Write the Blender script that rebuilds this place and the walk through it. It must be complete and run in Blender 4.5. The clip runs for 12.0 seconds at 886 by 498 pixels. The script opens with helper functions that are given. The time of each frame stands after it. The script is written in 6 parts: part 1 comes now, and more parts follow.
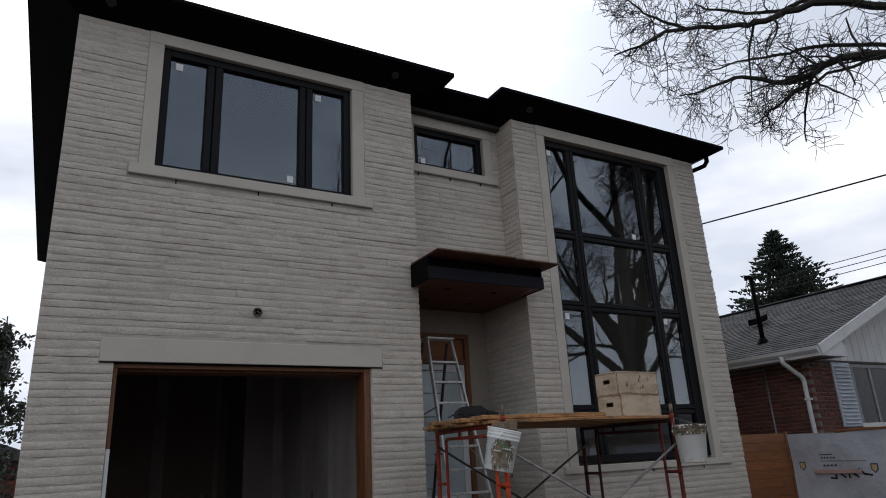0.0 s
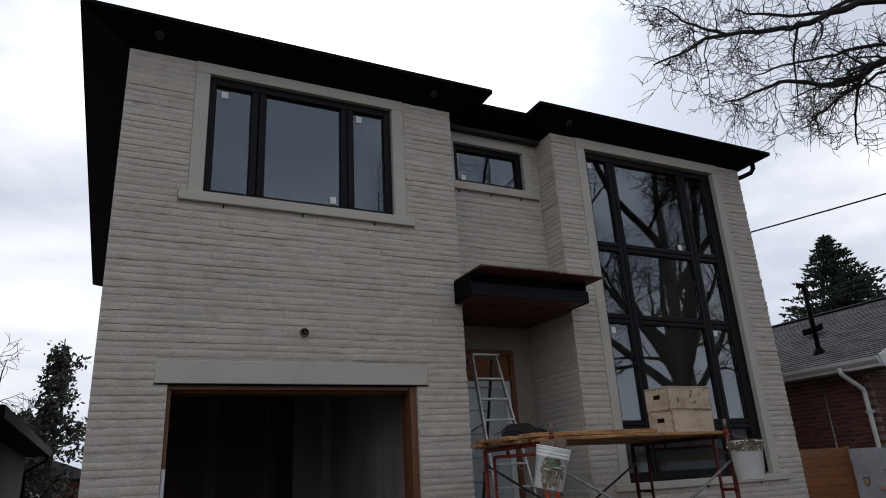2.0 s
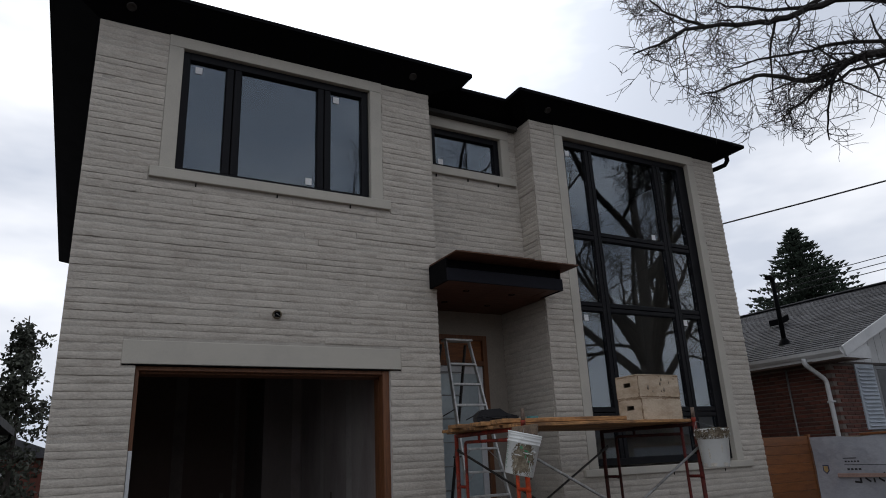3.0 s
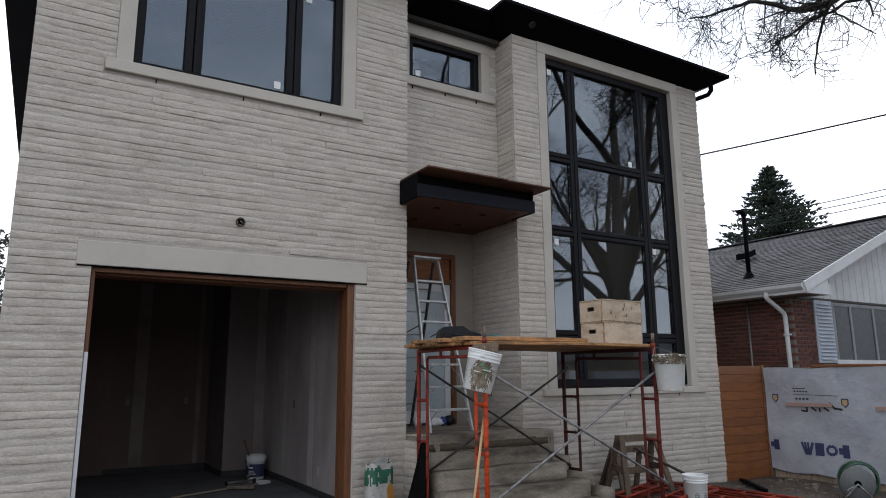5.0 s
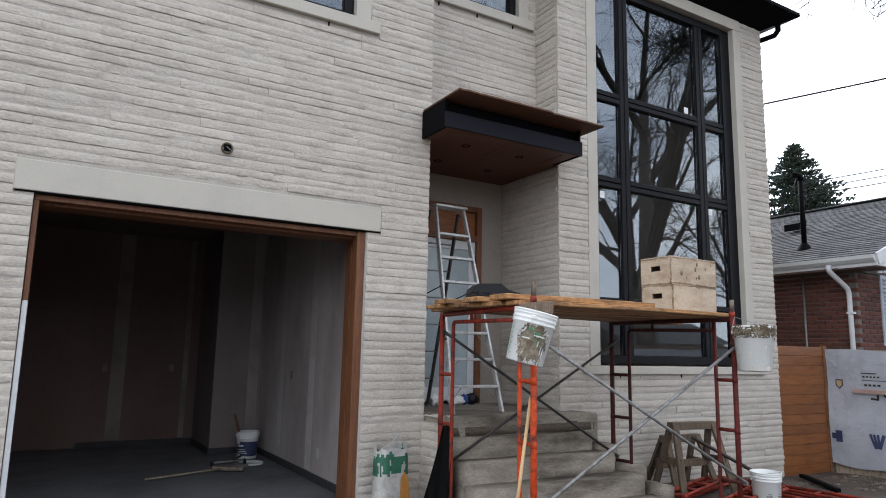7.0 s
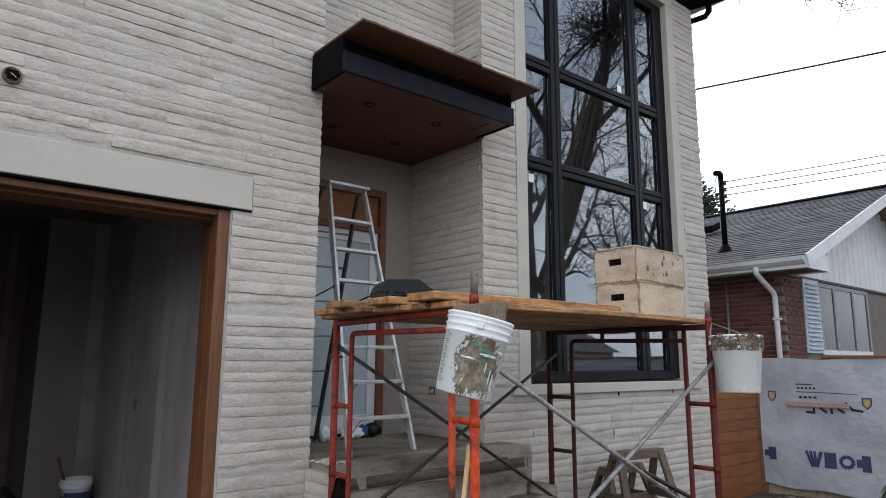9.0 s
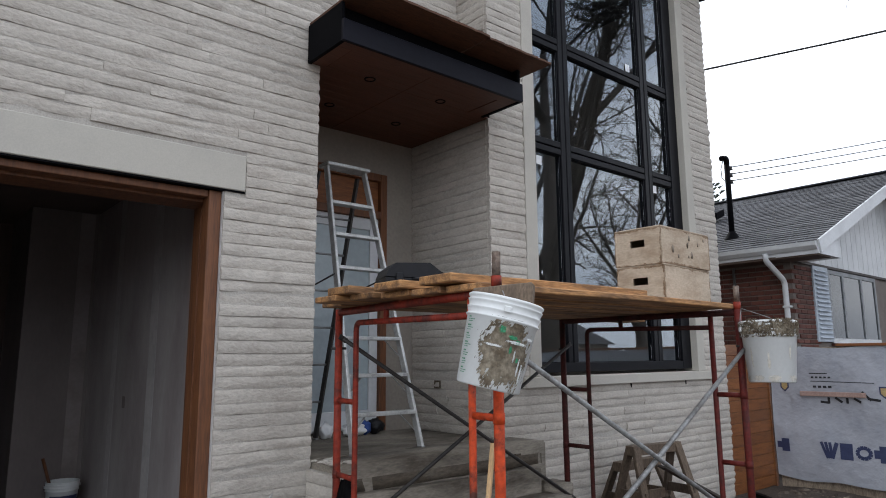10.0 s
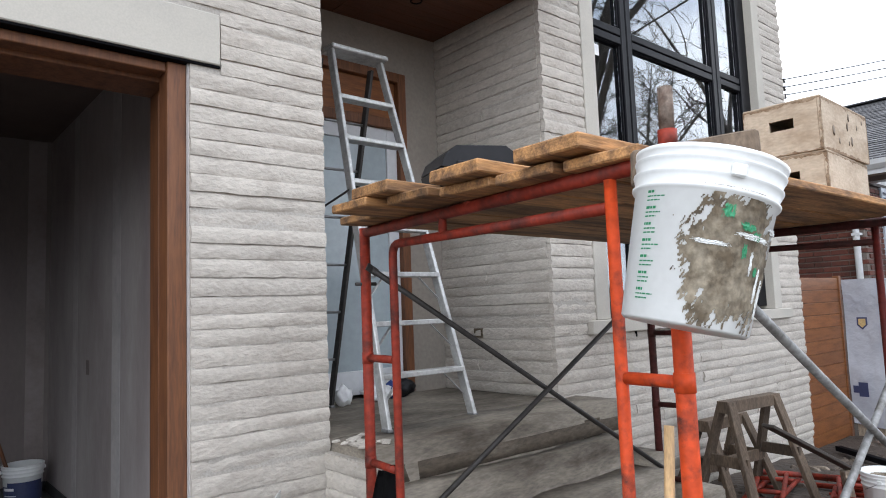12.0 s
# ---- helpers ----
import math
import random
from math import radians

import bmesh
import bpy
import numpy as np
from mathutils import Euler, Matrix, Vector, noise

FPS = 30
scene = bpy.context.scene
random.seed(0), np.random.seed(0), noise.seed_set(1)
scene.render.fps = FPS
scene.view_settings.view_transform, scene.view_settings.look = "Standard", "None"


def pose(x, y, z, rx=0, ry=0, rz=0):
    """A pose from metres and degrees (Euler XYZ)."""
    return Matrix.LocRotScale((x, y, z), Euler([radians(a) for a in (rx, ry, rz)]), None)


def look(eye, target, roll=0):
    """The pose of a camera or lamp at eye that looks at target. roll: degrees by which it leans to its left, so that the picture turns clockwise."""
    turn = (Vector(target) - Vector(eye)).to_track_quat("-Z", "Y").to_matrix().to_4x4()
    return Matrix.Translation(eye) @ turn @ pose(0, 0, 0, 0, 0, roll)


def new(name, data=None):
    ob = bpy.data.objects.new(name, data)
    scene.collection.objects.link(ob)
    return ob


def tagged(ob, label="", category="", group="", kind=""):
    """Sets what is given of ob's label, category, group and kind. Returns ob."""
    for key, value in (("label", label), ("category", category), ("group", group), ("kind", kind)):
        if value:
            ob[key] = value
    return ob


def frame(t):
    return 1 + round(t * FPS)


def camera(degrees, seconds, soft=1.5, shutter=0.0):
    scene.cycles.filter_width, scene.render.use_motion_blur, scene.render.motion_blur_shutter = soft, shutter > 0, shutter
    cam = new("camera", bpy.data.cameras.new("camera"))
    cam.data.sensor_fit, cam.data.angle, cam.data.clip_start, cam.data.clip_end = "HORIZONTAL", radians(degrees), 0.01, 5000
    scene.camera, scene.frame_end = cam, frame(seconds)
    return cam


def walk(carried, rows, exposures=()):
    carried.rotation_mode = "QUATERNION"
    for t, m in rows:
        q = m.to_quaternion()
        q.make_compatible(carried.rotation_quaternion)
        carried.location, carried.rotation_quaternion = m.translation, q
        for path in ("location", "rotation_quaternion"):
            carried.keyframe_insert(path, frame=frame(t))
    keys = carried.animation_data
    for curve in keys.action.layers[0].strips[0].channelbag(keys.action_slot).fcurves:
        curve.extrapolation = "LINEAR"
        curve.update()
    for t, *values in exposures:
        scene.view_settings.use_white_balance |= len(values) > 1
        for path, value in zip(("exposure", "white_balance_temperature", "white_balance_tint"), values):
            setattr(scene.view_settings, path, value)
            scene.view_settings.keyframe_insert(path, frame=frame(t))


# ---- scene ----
cam = camera(67.4, 12.0, 1.0)
PATH = [
    (0, (0.032, 0.132, 1.583), (0.997, 1.775, 2.19), -3.1),
    (0.5, (0.033, 0.132, 1.565), (0.976, 1.782, 2.188), -3.4),
    (1, (0.093, 0.062, 1.538), (0.963, 1.738, 2.195), -4.2),
    (1.5, (0.035, 0.107, 1.568), (0.876, 1.795, 2.234), -3.8),
    (2, (0.001, 0.124, 1.613), (0.854, 1.811, 2.267), -3.4),
    (2.5, (-0.003, 0.143, 1.63), (0.885, 1.817, 2.268), -3.2),
    (3, (0.003, 0.164, 1.633), (0.929, 1.83, 2.238), -2.8),
    (3.2, (0.001, 0.159, 1.649), (0.943, 1.824, 2.234), -2.8),
    (4.8, (0.137, 0.202, 1.66), (1.139, 1.887, 2.056), -0.9),
    (5, (0.152, 0.264, 1.612), (1.162, 1.949, 1.986), -0.4),
    (5.5, (0.192, 0.539, 1.504), (1.223, 2.217, 1.854), -0.9),
    (6, (0.351, 0.831, 1.565), (1.34, 2.535, 1.907), -0.9),
    (6.5, (0.578, 1.129, 1.534), (1.571, 2.833, 1.871), 0.0),
    (7, (0.688, 1.633, 1.534), (1.69, 3.337, 1.842), 1.2),
    (7.5, (0.831, 2.111, 1.595), (1.939, 3.745, 1.914), 0.6),
    (7.7, (0.951, 2.261, 1.59), (2.11, 3.859, 1.911), 0.8),
    (9.3, (1.583, 3.157, 1.623), (2.846, 4.668, 1.971), 0.1),
    (9.5, (1.623, 3.213, 1.597), (2.882, 4.725, 1.957), 0.1),
    (10, (1.645, 3.393, 1.6), (2.924, 4.897, 1.922), -0.4),
    (10.5, (1.711, 3.582, 1.557), (2.989, 5.107, 1.757), -0.8),
    (11, (1.966, 3.834, 1.527), (3.24, 5.37, 1.657), -0.9),
    (11.5, (2.142, 4.189, 1.490), (3.427, 5.714, 1.644), -1.6),
    (12, (2.243, 4.621, 1.535), (3.544, 6.129, 1.717), -2.2),
]
EXPOSURES = [(0, 0.15, 6760, 11), (1.5, 0.06, 6760, 11), (3.0, -0.03, 6740, 11), (5.0, 0.90, 6680, 11), (5.5, 1.16, 6680, 11), (6.5, 1.32, 6670, 11), (7.0, 1.55, 6660, 10), (7.5, 1.66, 6660, 10), (9.5, 1.29, 6600, 10), (10.0, 1.25, 6600, 10), (10.6, 1.47, 6610, 10), (11, 1.76, 6650, 10), (12, 2.05, 6650, 10)]
walk(cam, [(t, look(eye, target, roll)) for t, eye, target, roll in PATH], EXPOSURES)

# ---------- light ----------
SUN_EL, SUN_ROT = radians(42), radians(25)
world = bpy.data.worlds.new("overcast_sky")
scene.world = world
world.use_nodes = True
_n, _l = world.node_tree.nodes, world.node_tree.links
_n.clear()
_out, _bg = _n.new("ShaderNodeOutputWorld"), _n.new("ShaderNodeBackground")
_sky = _n.new("ShaderNodeTexSky")
_sky.sky_type, _sky.sun_disc, _sky.sun_elevation, _sky.sun_rotation = "NISHITA", False, SUN_EL, SUN_ROT
_sky.air_density, _sky.dust_density = 1.0, 3.0
_hs = _n.new("ShaderNodeHueSaturation")
_hs.inputs["Saturation"].default_value = 0.12
_tc, _map = _n.new("ShaderNodeTexCoord"), _n.new("ShaderNodeMapping")
_map.inputs["Scale"].default_value = (1.6, 1.6, 4.5)
_nz = _n.new("ShaderNodeTexNoise")
_nz.inputs["Scale"].default_value, _nz.inputs["Detail"].default_value = 1.3, 5
_ramp = _n.new("ShaderNodeValToRGB")
_ramp.color_ramp.elements[0].position, _ramp.color_ramp.elements[0].color = 0.42, (0.50, 0.54, 0.61, 1)
_ramp.color_ramp.elements[1].position, _ramp.color_ramp.elements[1].color = 0.70, (1.0, 1.0, 1.0, 1)
_even = _n.new("ShaderNodeMixRGB")
_even.inputs["Fac"].default_value = 0.68
_even.inputs["Color2"].default_value = (7.6, 8.0, 8.6, 1)
_mul = _n.new("ShaderNodeMixRGB")
_mul.blend_type = "MULTIPLY"
_mul.inputs["Fac"].default_value = 1.0
_l.new(_tc.outputs["Generated"], _map.inputs["Vector"])
_l.new(_map.outputs["Vector"], _nz.inputs["Vector"])
_l.new(_nz.outputs["Fac"], _ramp.inputs["Fac"])
_l.new(_sky.outputs["Color"], _hs.inputs["Color"])
_l.new(_hs.outputs["Color"], _even.inputs["Color1"])
_l.new(_even.outputs["Color"], _mul.inputs["Color1"])
_l.new(_ramp.outputs["Color"], _mul.inputs["Color2"])
_l.new(_mul.outputs["Color"], _bg.inputs["Color"])
_bg.inputs["Strength"].default_value = 0.16
_l.new(_bg.outputs["Background"], _out.inputs["Surface"])
sun = new("sun", bpy.data.lights.new("sun", "SUN"))
sun.data.energy, sun.data.angle, sun.data.color = 0.35, radians(25), (1.0, 0.97, 0.92)
sun.matrix_basis = look((0, 0, 20), (-0.42 * 10, -0.906 * 10, 20 - 9.0))


# ---------- materials ----------
def material(name, base, rough=0.8, metal=0.0, spread=0.15, scale=6.0, fine=60.0, bump=0.3, depth=0.004, second=None,
             amount=0.5, stretch=(1, 1, 1), jitter=0.0, island=0.0, spec=0.5, edges=(0.45, 0.65), low_rough=None):
    """A surface in two scales: stains of a second colour, fine grain, and relief."""
    m = bpy.data.materials.new(name)
    m.use_nodes = True
    n, l = m.node_tree.nodes, m.node_tree.links
    b = n["Principled BSDF"]
    tc, mp = n.new("ShaderNodeTexCoord"), n.new("ShaderNodeMapping")
    mp.inputs["Scale"].default_value = stretch
    geo = n.new("ShaderNodeNewGeometry")
    l.new(geo.outputs["Position"], mp.inputs["Vector"])
    big, small = n.new("ShaderNodeTexNoise"), n.new("ShaderNodeTexNoise")
    big.inputs["Scale"].default_value, big.inputs["Detail"].default_value = scale, 6
    big.inputs["Roughness"].default_value = 0.65
    small.inputs["Scale"].default_value, small.inputs["Detail"].default_value = fine, 3
    l.new(mp.outputs["Vector"], big.inputs["Vector"])
    l.new(mp.outputs["Vector"], small.inputs["Vector"])
    ramp = n.new("ShaderNodeValToRGB")
    ramp.color_ramp.elements[0].position, ramp.color_ramp.elements[1].position = edges
    l.new(big.outputs["Fac"], ramp.inputs["Fac"])
    mix = n.new("ShaderNodeMixRGB")
    mix.inputs["Color1"].default_value = (*base, 1)
    mix.inputs["Color2"].default_value = (*(second or tuple(c * 0.7 for c in base)), 1)
    scaled = n.new("ShaderNodeMath")
    scaled.operation = "MULTIPLY"
    scaled.inputs[1].default_value = amount
    l.new(ramp.outputs["Color"], scaled.inputs[0])
    l.new(scaled.outputs[0], mix.inputs["Fac"])
    hsv = n.new("ShaderNodeHueSaturation")
    l.new(mix.outputs["Color"], hsv.inputs["Color"])
    span = n.new("ShaderNodeMapRange")
    span.inputs["From Min"].default_value, span.inputs["From Max"].default_value = 0.3, 0.7
    span.inputs["To Min"].default_value, span.inputs["To Max"].default_value = 1 - spread, 1 + spread
    l.new(small.outputs["Fac"], span.inputs["Value"])
    value = span.outputs[0]
    for size, source in ((jitter, "object"), (island, "island")):
        if size:
            r = n.new("ShaderNodeObjectInfo").outputs["Random"] if source == "object" else geo.outputs["Random Per Island"]
            jr = n.new("ShaderNodeMapRange")
            jr.inputs["To Min"].default_value, jr.inputs["To Max"].default_value = 1 - size, 1 + size
            l.new(r, jr.inputs["Value"])
            times = n.new("ShaderNodeMath")
            times.operation = "MULTIPLY"
            l.new(value, times.inputs[0])
            l.new(jr.outputs[0], times.inputs[1])
            value = times.outputs[0]
    l.new(value, hsv.inputs["Value"])
    l.new(hsv.outputs["Color"], b.inputs["Base Color"])
    b.inputs["Metallic"].default_value = metal
    b.inputs["Specular IOR Level"].default_value = spec
    rr = n.new("ShaderNodeMapRange")
    rr.inputs["To Min"].default_value, rr.inputs["To Max"].default_value = low_rough if low_rough is not None else rough * 0.85, min(1.0, rough * 1.12)
    l.new(big.outputs["Fac"], rr.inputs["Value"])
    l.new(rr.outputs[0], b.inputs["Roughness"])
    if bump:
        add = n.new("ShaderNodeMath")
        add.operation = "ADD"
        l.new(big.outputs["Fac"], add.inputs[0])
        l.new(small.outputs["Fac"], add.inputs[1])
        bp = n.new("ShaderNodeBump")
        bp.inputs["Strength"].default_value, bp.inputs["Distance"].default_value = bump, depth
        l.new(add.outputs[0], bp.inputs["Height"])
        l.new(bp.outputs["Normal"], b.inputs["Normal"])
    return m


def glass(name, tint=(0.9, 0.95, 0.95)):
    m = bpy.data.materials.new(name)
    m.use_nodes = True
    b = m.node_tree.nodes["Principled BSDF"]
    b.inputs["Base Color"].default_value = (*tint, 1)
    b.inputs["Roughness"].default_value = 0.01
    b.inputs["Transmission Weight"].default_value = 1.0
    b.inputs["IOR"].default_value = 1.75
    b.inputs["Specular Tint"].default_value = (0.76, 0.87, 1.0, 1)
    return m


STONE = material("split_limestone", (0.467, 0.426, 0.374), 0.92, spread=0.10, scale=5.5, fine=42, bump=0.60, depth=0.012,
                 second=(0.30, 0.258, 0.220), amount=0.58, stretch=(0.75, 0.75, 1.35), jitter=0.055, edges=(0.46, 0.74))
MORTAR = material("stone_mortar", (0.40, 0.37, 0.33), 0.95, spread=0.15, scale=4, fine=90, bump=0.4)
PRECAST = material("precast_limestone", (0.445, 0.415, 0.362), 0.85, spread=0.05, scale=2.0, fine=120, bump=0.12, depth=0.002, second=(0.37, 0.345, 0.31), amount=0.5)
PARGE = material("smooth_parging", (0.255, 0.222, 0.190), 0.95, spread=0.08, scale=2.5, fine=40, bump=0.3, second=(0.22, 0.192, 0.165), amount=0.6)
BLACK = material("black_aluminium", (0.004, 0.004, 0.005), 0.6, spread=0.1, scale=3, fine=30, bump=0.03, spec=0.03)
FRAME = material("black_window_frame", (0.006, 0.006, 0.008), 0.42, spread=0.1, scale=5, fine=30, bump=0.03, spec=0.12)
CEDAR = material("stained_cedar", (0.088, 0.026, 0.010), 0.6, spread=0.25, scale=5, fine=22, bump=0.25, depth=0.002, second=(0.07, 0.023, 0.009), amount=0.8, stretch=(0.5, 6, 6))
JAMBWOOD = material("brown_jamb_wood", (0.15, 0.055, 0.019), 0.6, spread=0.2, scale=4, fine=20, bump=0.2, depth=0.002, second=(0.08, 0.028, 0.012), amount=0.8, stretch=(6, 6, 0.6))
PLANK = material("scaffold_plank_wood", (0.40, 0.20, 0.075), 0.8, spread=0.3, scale=3.0, fine=26, bump=0.6, depth=0.004, second=(0.11, 0.058, 0.030), amount=0.9, stretch=(0.7, 5, 5), jitter=0.35, edges=(0.40, 0.60))
GREYWOOD = material("weathered_lumber", (0.27, 0.215, 0.16), 0.9, spread=0.25, scale=6, fine=30, bump=0.4, depth=0.003, second=(0.13, 0.10, 0.075), amount=0.8, stretch=(3, 3, 1), jitter=0.2)
PLYWOOD = material("old_plywood", (0.095, 0.038, 0.018), 0.8, spread=0.25, scale=4, fine=30, bump=0.3, second=(0.06, 0.027, 0.015), amount=0.8, stretch=(1, 4, 4))
CONCRETE = material("old_concrete", (0.265, 0.230, 0.185), 0.92, spread=0.2, scale=1.9, fine=48, bump=0.6, depth=0.007, second=(0.055, 0.042, 0.030), amount=0.92, edges=(0.40, 0.64), stretch=(0.5, 0.9, 1.9))
SLAB = material("garage_slab", (0.14, 0.14, 0.145), 0.75, spread=0.12, scale=1.5, fine=40, bump=0.2, second=(0.085, 0.085, 0.09), amount=0.8)
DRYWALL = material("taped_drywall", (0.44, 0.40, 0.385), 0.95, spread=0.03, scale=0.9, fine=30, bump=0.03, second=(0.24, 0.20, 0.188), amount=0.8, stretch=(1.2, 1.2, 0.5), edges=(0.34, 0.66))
# Same drywall, darkened for the daylight falling off inside the garage.
DIMWALL = material("dimmed_drywall", (0.15, 0.104, 0.09), 0.95, spread=0.04, scale=0.9, fine=30, bump=0.03, second=(0.11, 0.074, 0.062), amount=0.8, stretch=(1.2, 1.2, 0.5), edges=(0.34, 0.66))
SEAM = material("joint_compound", (0.46, 0.43, 0.415), 0.95, spread=0.06, scale=3, fine=20, bump=0.05)
DIRT = material("muddy_ground", (0.060, 0.044, 0.033), 0.85, spread=0.3, scale=1.1, fine=18, bump=0.9, depth=0.03, second=(0.030, 0.023, 0.018), amount=0.9)
ASPHALT = material("driveway_gravel", (0.15, 0.135, 0.12), 0.95, spread=0.3, scale=0.8, fine=35, bump=0.8, depth=0.015, second=(0.09, 0.08, 0.07), amount=0.8)
RED = material("red_scaffold_paint", (0.235, 0.028, 0.014), 0.6, spread=0.25, scale=7, fine=34, bump=0.5, depth=0.002, second=(0.07, 0.02, 0.015), amount=0.9, edges=(0.48, 0.64), spec=0.25)
ORANGE = material("orange_scaffold_paint", (0.50, 0.056, 0.012), 0.6, spread=0.25, scale=7, fine=34, bump=0.5, depth=0.002, second=(0.055, 0.022, 0.016), amount=0.95, edges=(0.50, 0.64), spec=0.25)
DARKRED = material("dark_red_scaffold_paint", (0.115, 0.017, 0.013), 0.6, spec=0.2, spread=0.25, scale=9, fine=40, bump=0.4, depth=0.002, second=(0.05, 0.02, 0.018), amount=0.75)
GALV = material("galvanised_tube", (0.25, 0.25, 0.245), 0.55, metal=0.35, spread=0.2, scale=12, fine=50, bump=0.2, depth=0.001, second=(0.11, 0.10, 0.09), amount=0.9)
DARKTUBE = material("dull_dark_tube", (0.035, 0.031, 0.029), 0.6, metal=0.2, spread=0.2, scale=12, fine=50, bump=0.2, depth=0.001, second=(0.018, 0.015, 0.013), amount=0.7)
SAWWOOD = material("dark_weathered_lumber", (0.105, 0.074, 0.050), 0.9, spread=0.3, scale=6, fine=30, bump=0.5, depth=0.003, second=(0.07, 0.05, 0.036), amount=0.9, stretch=(3, 3, 1), jitter=0.35)
ALU = material("aluminium_ladder", (0.50, 0.50, 0.49), 0.5, metal=0.5, spread=0.1, scale=12, fine=60, bump=0.1, depth=0.001, second=(0.30, 0.295, 0.285), amount=0.8)
ALUDULL = material("dull_aluminium", (0.25, 0.25, 0.25), 0.5, metal=0.6, spread=0.1, scale=12, fine=60, bump=0.1, depth=0.001)
PAIL = material("white_pail_plastic", (0.70, 0.71, 0.695), 0.42, spread=0.03, scale=4, fine=50, bump=0.06, depth=0.001, second=(0.66, 0.66, 0.64), amount=0.4)
MUD = material("dried_mortar_splash", (0.092, 0.068, 0.042), 0.9, spread=0.3, scale=14, fine=60, bump=0.6, depth=0.003, second=(0.27, 0.23, 0.17), amount=0.9)
STAIN = material("thin_mortar_stain", (0.55, 0.51, 0.44), 0.8, spread=0.2, scale=14, fine=60, bump=0.3, depth=0.001, second=(0.62, 0.60, 0.55), amount=0.8)
GREEN = material("green_print", (0.02, 0.23, 0.10), 0.5, spread=0.05, bump=0)
NAVY = material("navy_print", (0.03, 0.04, 0.10), 0.5, spread=0.1, bump=0)
CRATE = material("pale_crate_plywood", (0.50, 0.405, 0.305), 0.85, spread=0.12, scale=3.2, fine=40, bump=0.25, depth=0.002, second=(0.27, 0.185, 0.115), amount=0.8, stretch=(1, 1, 2.4), edges=(0.44, 0.74))
WIRE = material("wire", (0.02, 0.02, 0.02), 0.6, bump=0)
GLASS = glass("clear_glass", (0.92, 0.95, 0.95))
# The dimness of unlit rooms is put into this near-black colour.
DARKIN = material("unlit_room_surface", (0.035, 0.033, 0.03), 0.95, bump=0.1)
TARP = material("white_house_wrap", (0.36, 0.37, 0.405), 0.5, spread=0.05, scale=2.0, fine=7, bump=0.6, depth=0.035, second=(0.28, 0.30, 0.345), amount=0.7)
FENCEWOOD = material("orange_cedar_fence", (0.195, 0.066, 0.016), 0.6, spread=0.18, scale=3, fine=20, bump=0.2, depth=0.002, second=(0.115, 0.036, 0.010), amount=0.8, stretch=(1, 1, 8), jitter=0.15)
BRICK = material("brown_red_brick", (0.095, 0.027, 0.017), 0.9, spread=0.25, scale=5, fine=60, bump=0.4, depth=0.003, second=(0.07, 0.027, 0.02), amount=0.7, jitter=0.3, island=0.3)
BRICKMORTAR = material("brick_mortar", (0.155, 0.13, 0.115), 0.95, bump=0.3)
SHINGLE = material("grey_asphalt_shingle", (0.066, 0.066, 0.071), 0.95, spread=0.25, scale=3, fine=80, bump=0.5, depth=0.004, second=(0.05, 0.05, 0.055), amount=0.7, jitter=0.18, island=0.38)
WHITEPAINT = material("white_painted_trim", (0.58, 0.59, 0.60), 0.55, spread=0.04, scale=3, fine=30, bump=0.06, depth=0.001, second=(0.46, 0.47, 0.48), amount=0.5)
BLUEPAINT = material("pale_blue_shutter", (0.42, 0.47, 0.53), 0.6, spread=0.05, bump=0.05)
BARK = material("tree_bark", (0.065, 0.055, 0.048), 0.95, spread=0.3, scale=5, fine=25, bump=0.8, depth=0.02, second=(0.035, 0.03, 0.027), amount=0.8, stretch=(3, 3, 0.6))
TWIG = material("bare_twigs", (0.018, 0.015, 0.013), 0.95, bump=0)
NEEDLE = material("spruce_needles", (0.020, 0.034, 0.020), 0.9, spread=0.3, scale=2, fine=12, bump=0, second=(0.012, 0.02, 0.012), amount=0.8, island=0.4)
LEAF = material("dark_leaves", (0.03, 0.035, 0.022), 0.8, spread=0.3, scale=2, fine=12, bump=0, island=0.4)
RUBBER = material("black_plastic", (0.010, 0.010, 0.012), 0.5, spec=0.25, spread=0.15, scale=8, fine=40, bump=0.1, depth=0.001)
STICKER = material("white_sticker", (0.75, 0.75, 0.75), 0.6, spread=0.03, bump=0)


# ---------- mesh helpers ----------
def mesh_of(name, bm, mat, smooth=False):
    me = bpy.data.meshes.new(name)
    bm.normal_update()
    bm.to_mesh(me)
    bm.free()
    for m in mat if isinstance(mat, (list, tuple)) else [mat]:
        me.materials.append(m)
    if smooth:
        for p in me.polygons:
            p.use_smooth = True
    return me


def part(name, bm, mat, parent=None, label="", smooth=False):
    """One bmesh as one mesh object under a thing or a part."""
    ob = new(name, mesh_of(name, bm, mat, smooth))
    ob.parent = parent
    return tagged(ob, label)


def thing(name, label, category, at=(0, 0, 0), turn=0.0, group="", kind=""):
    """An Empty at a thing's base that carries its parts."""
    ob = new(name)
    ob.empty_display_size = 0.1
    ob.matrix_basis = pose(*at, 0, 0, turn)
    return tagged(ob, label, category, group, kind)


def structure(name, bm, mat, label, category, smooth=False):
    return tagged(part(name, bm, mat, None, label, smooth), "", category, "", "structure")


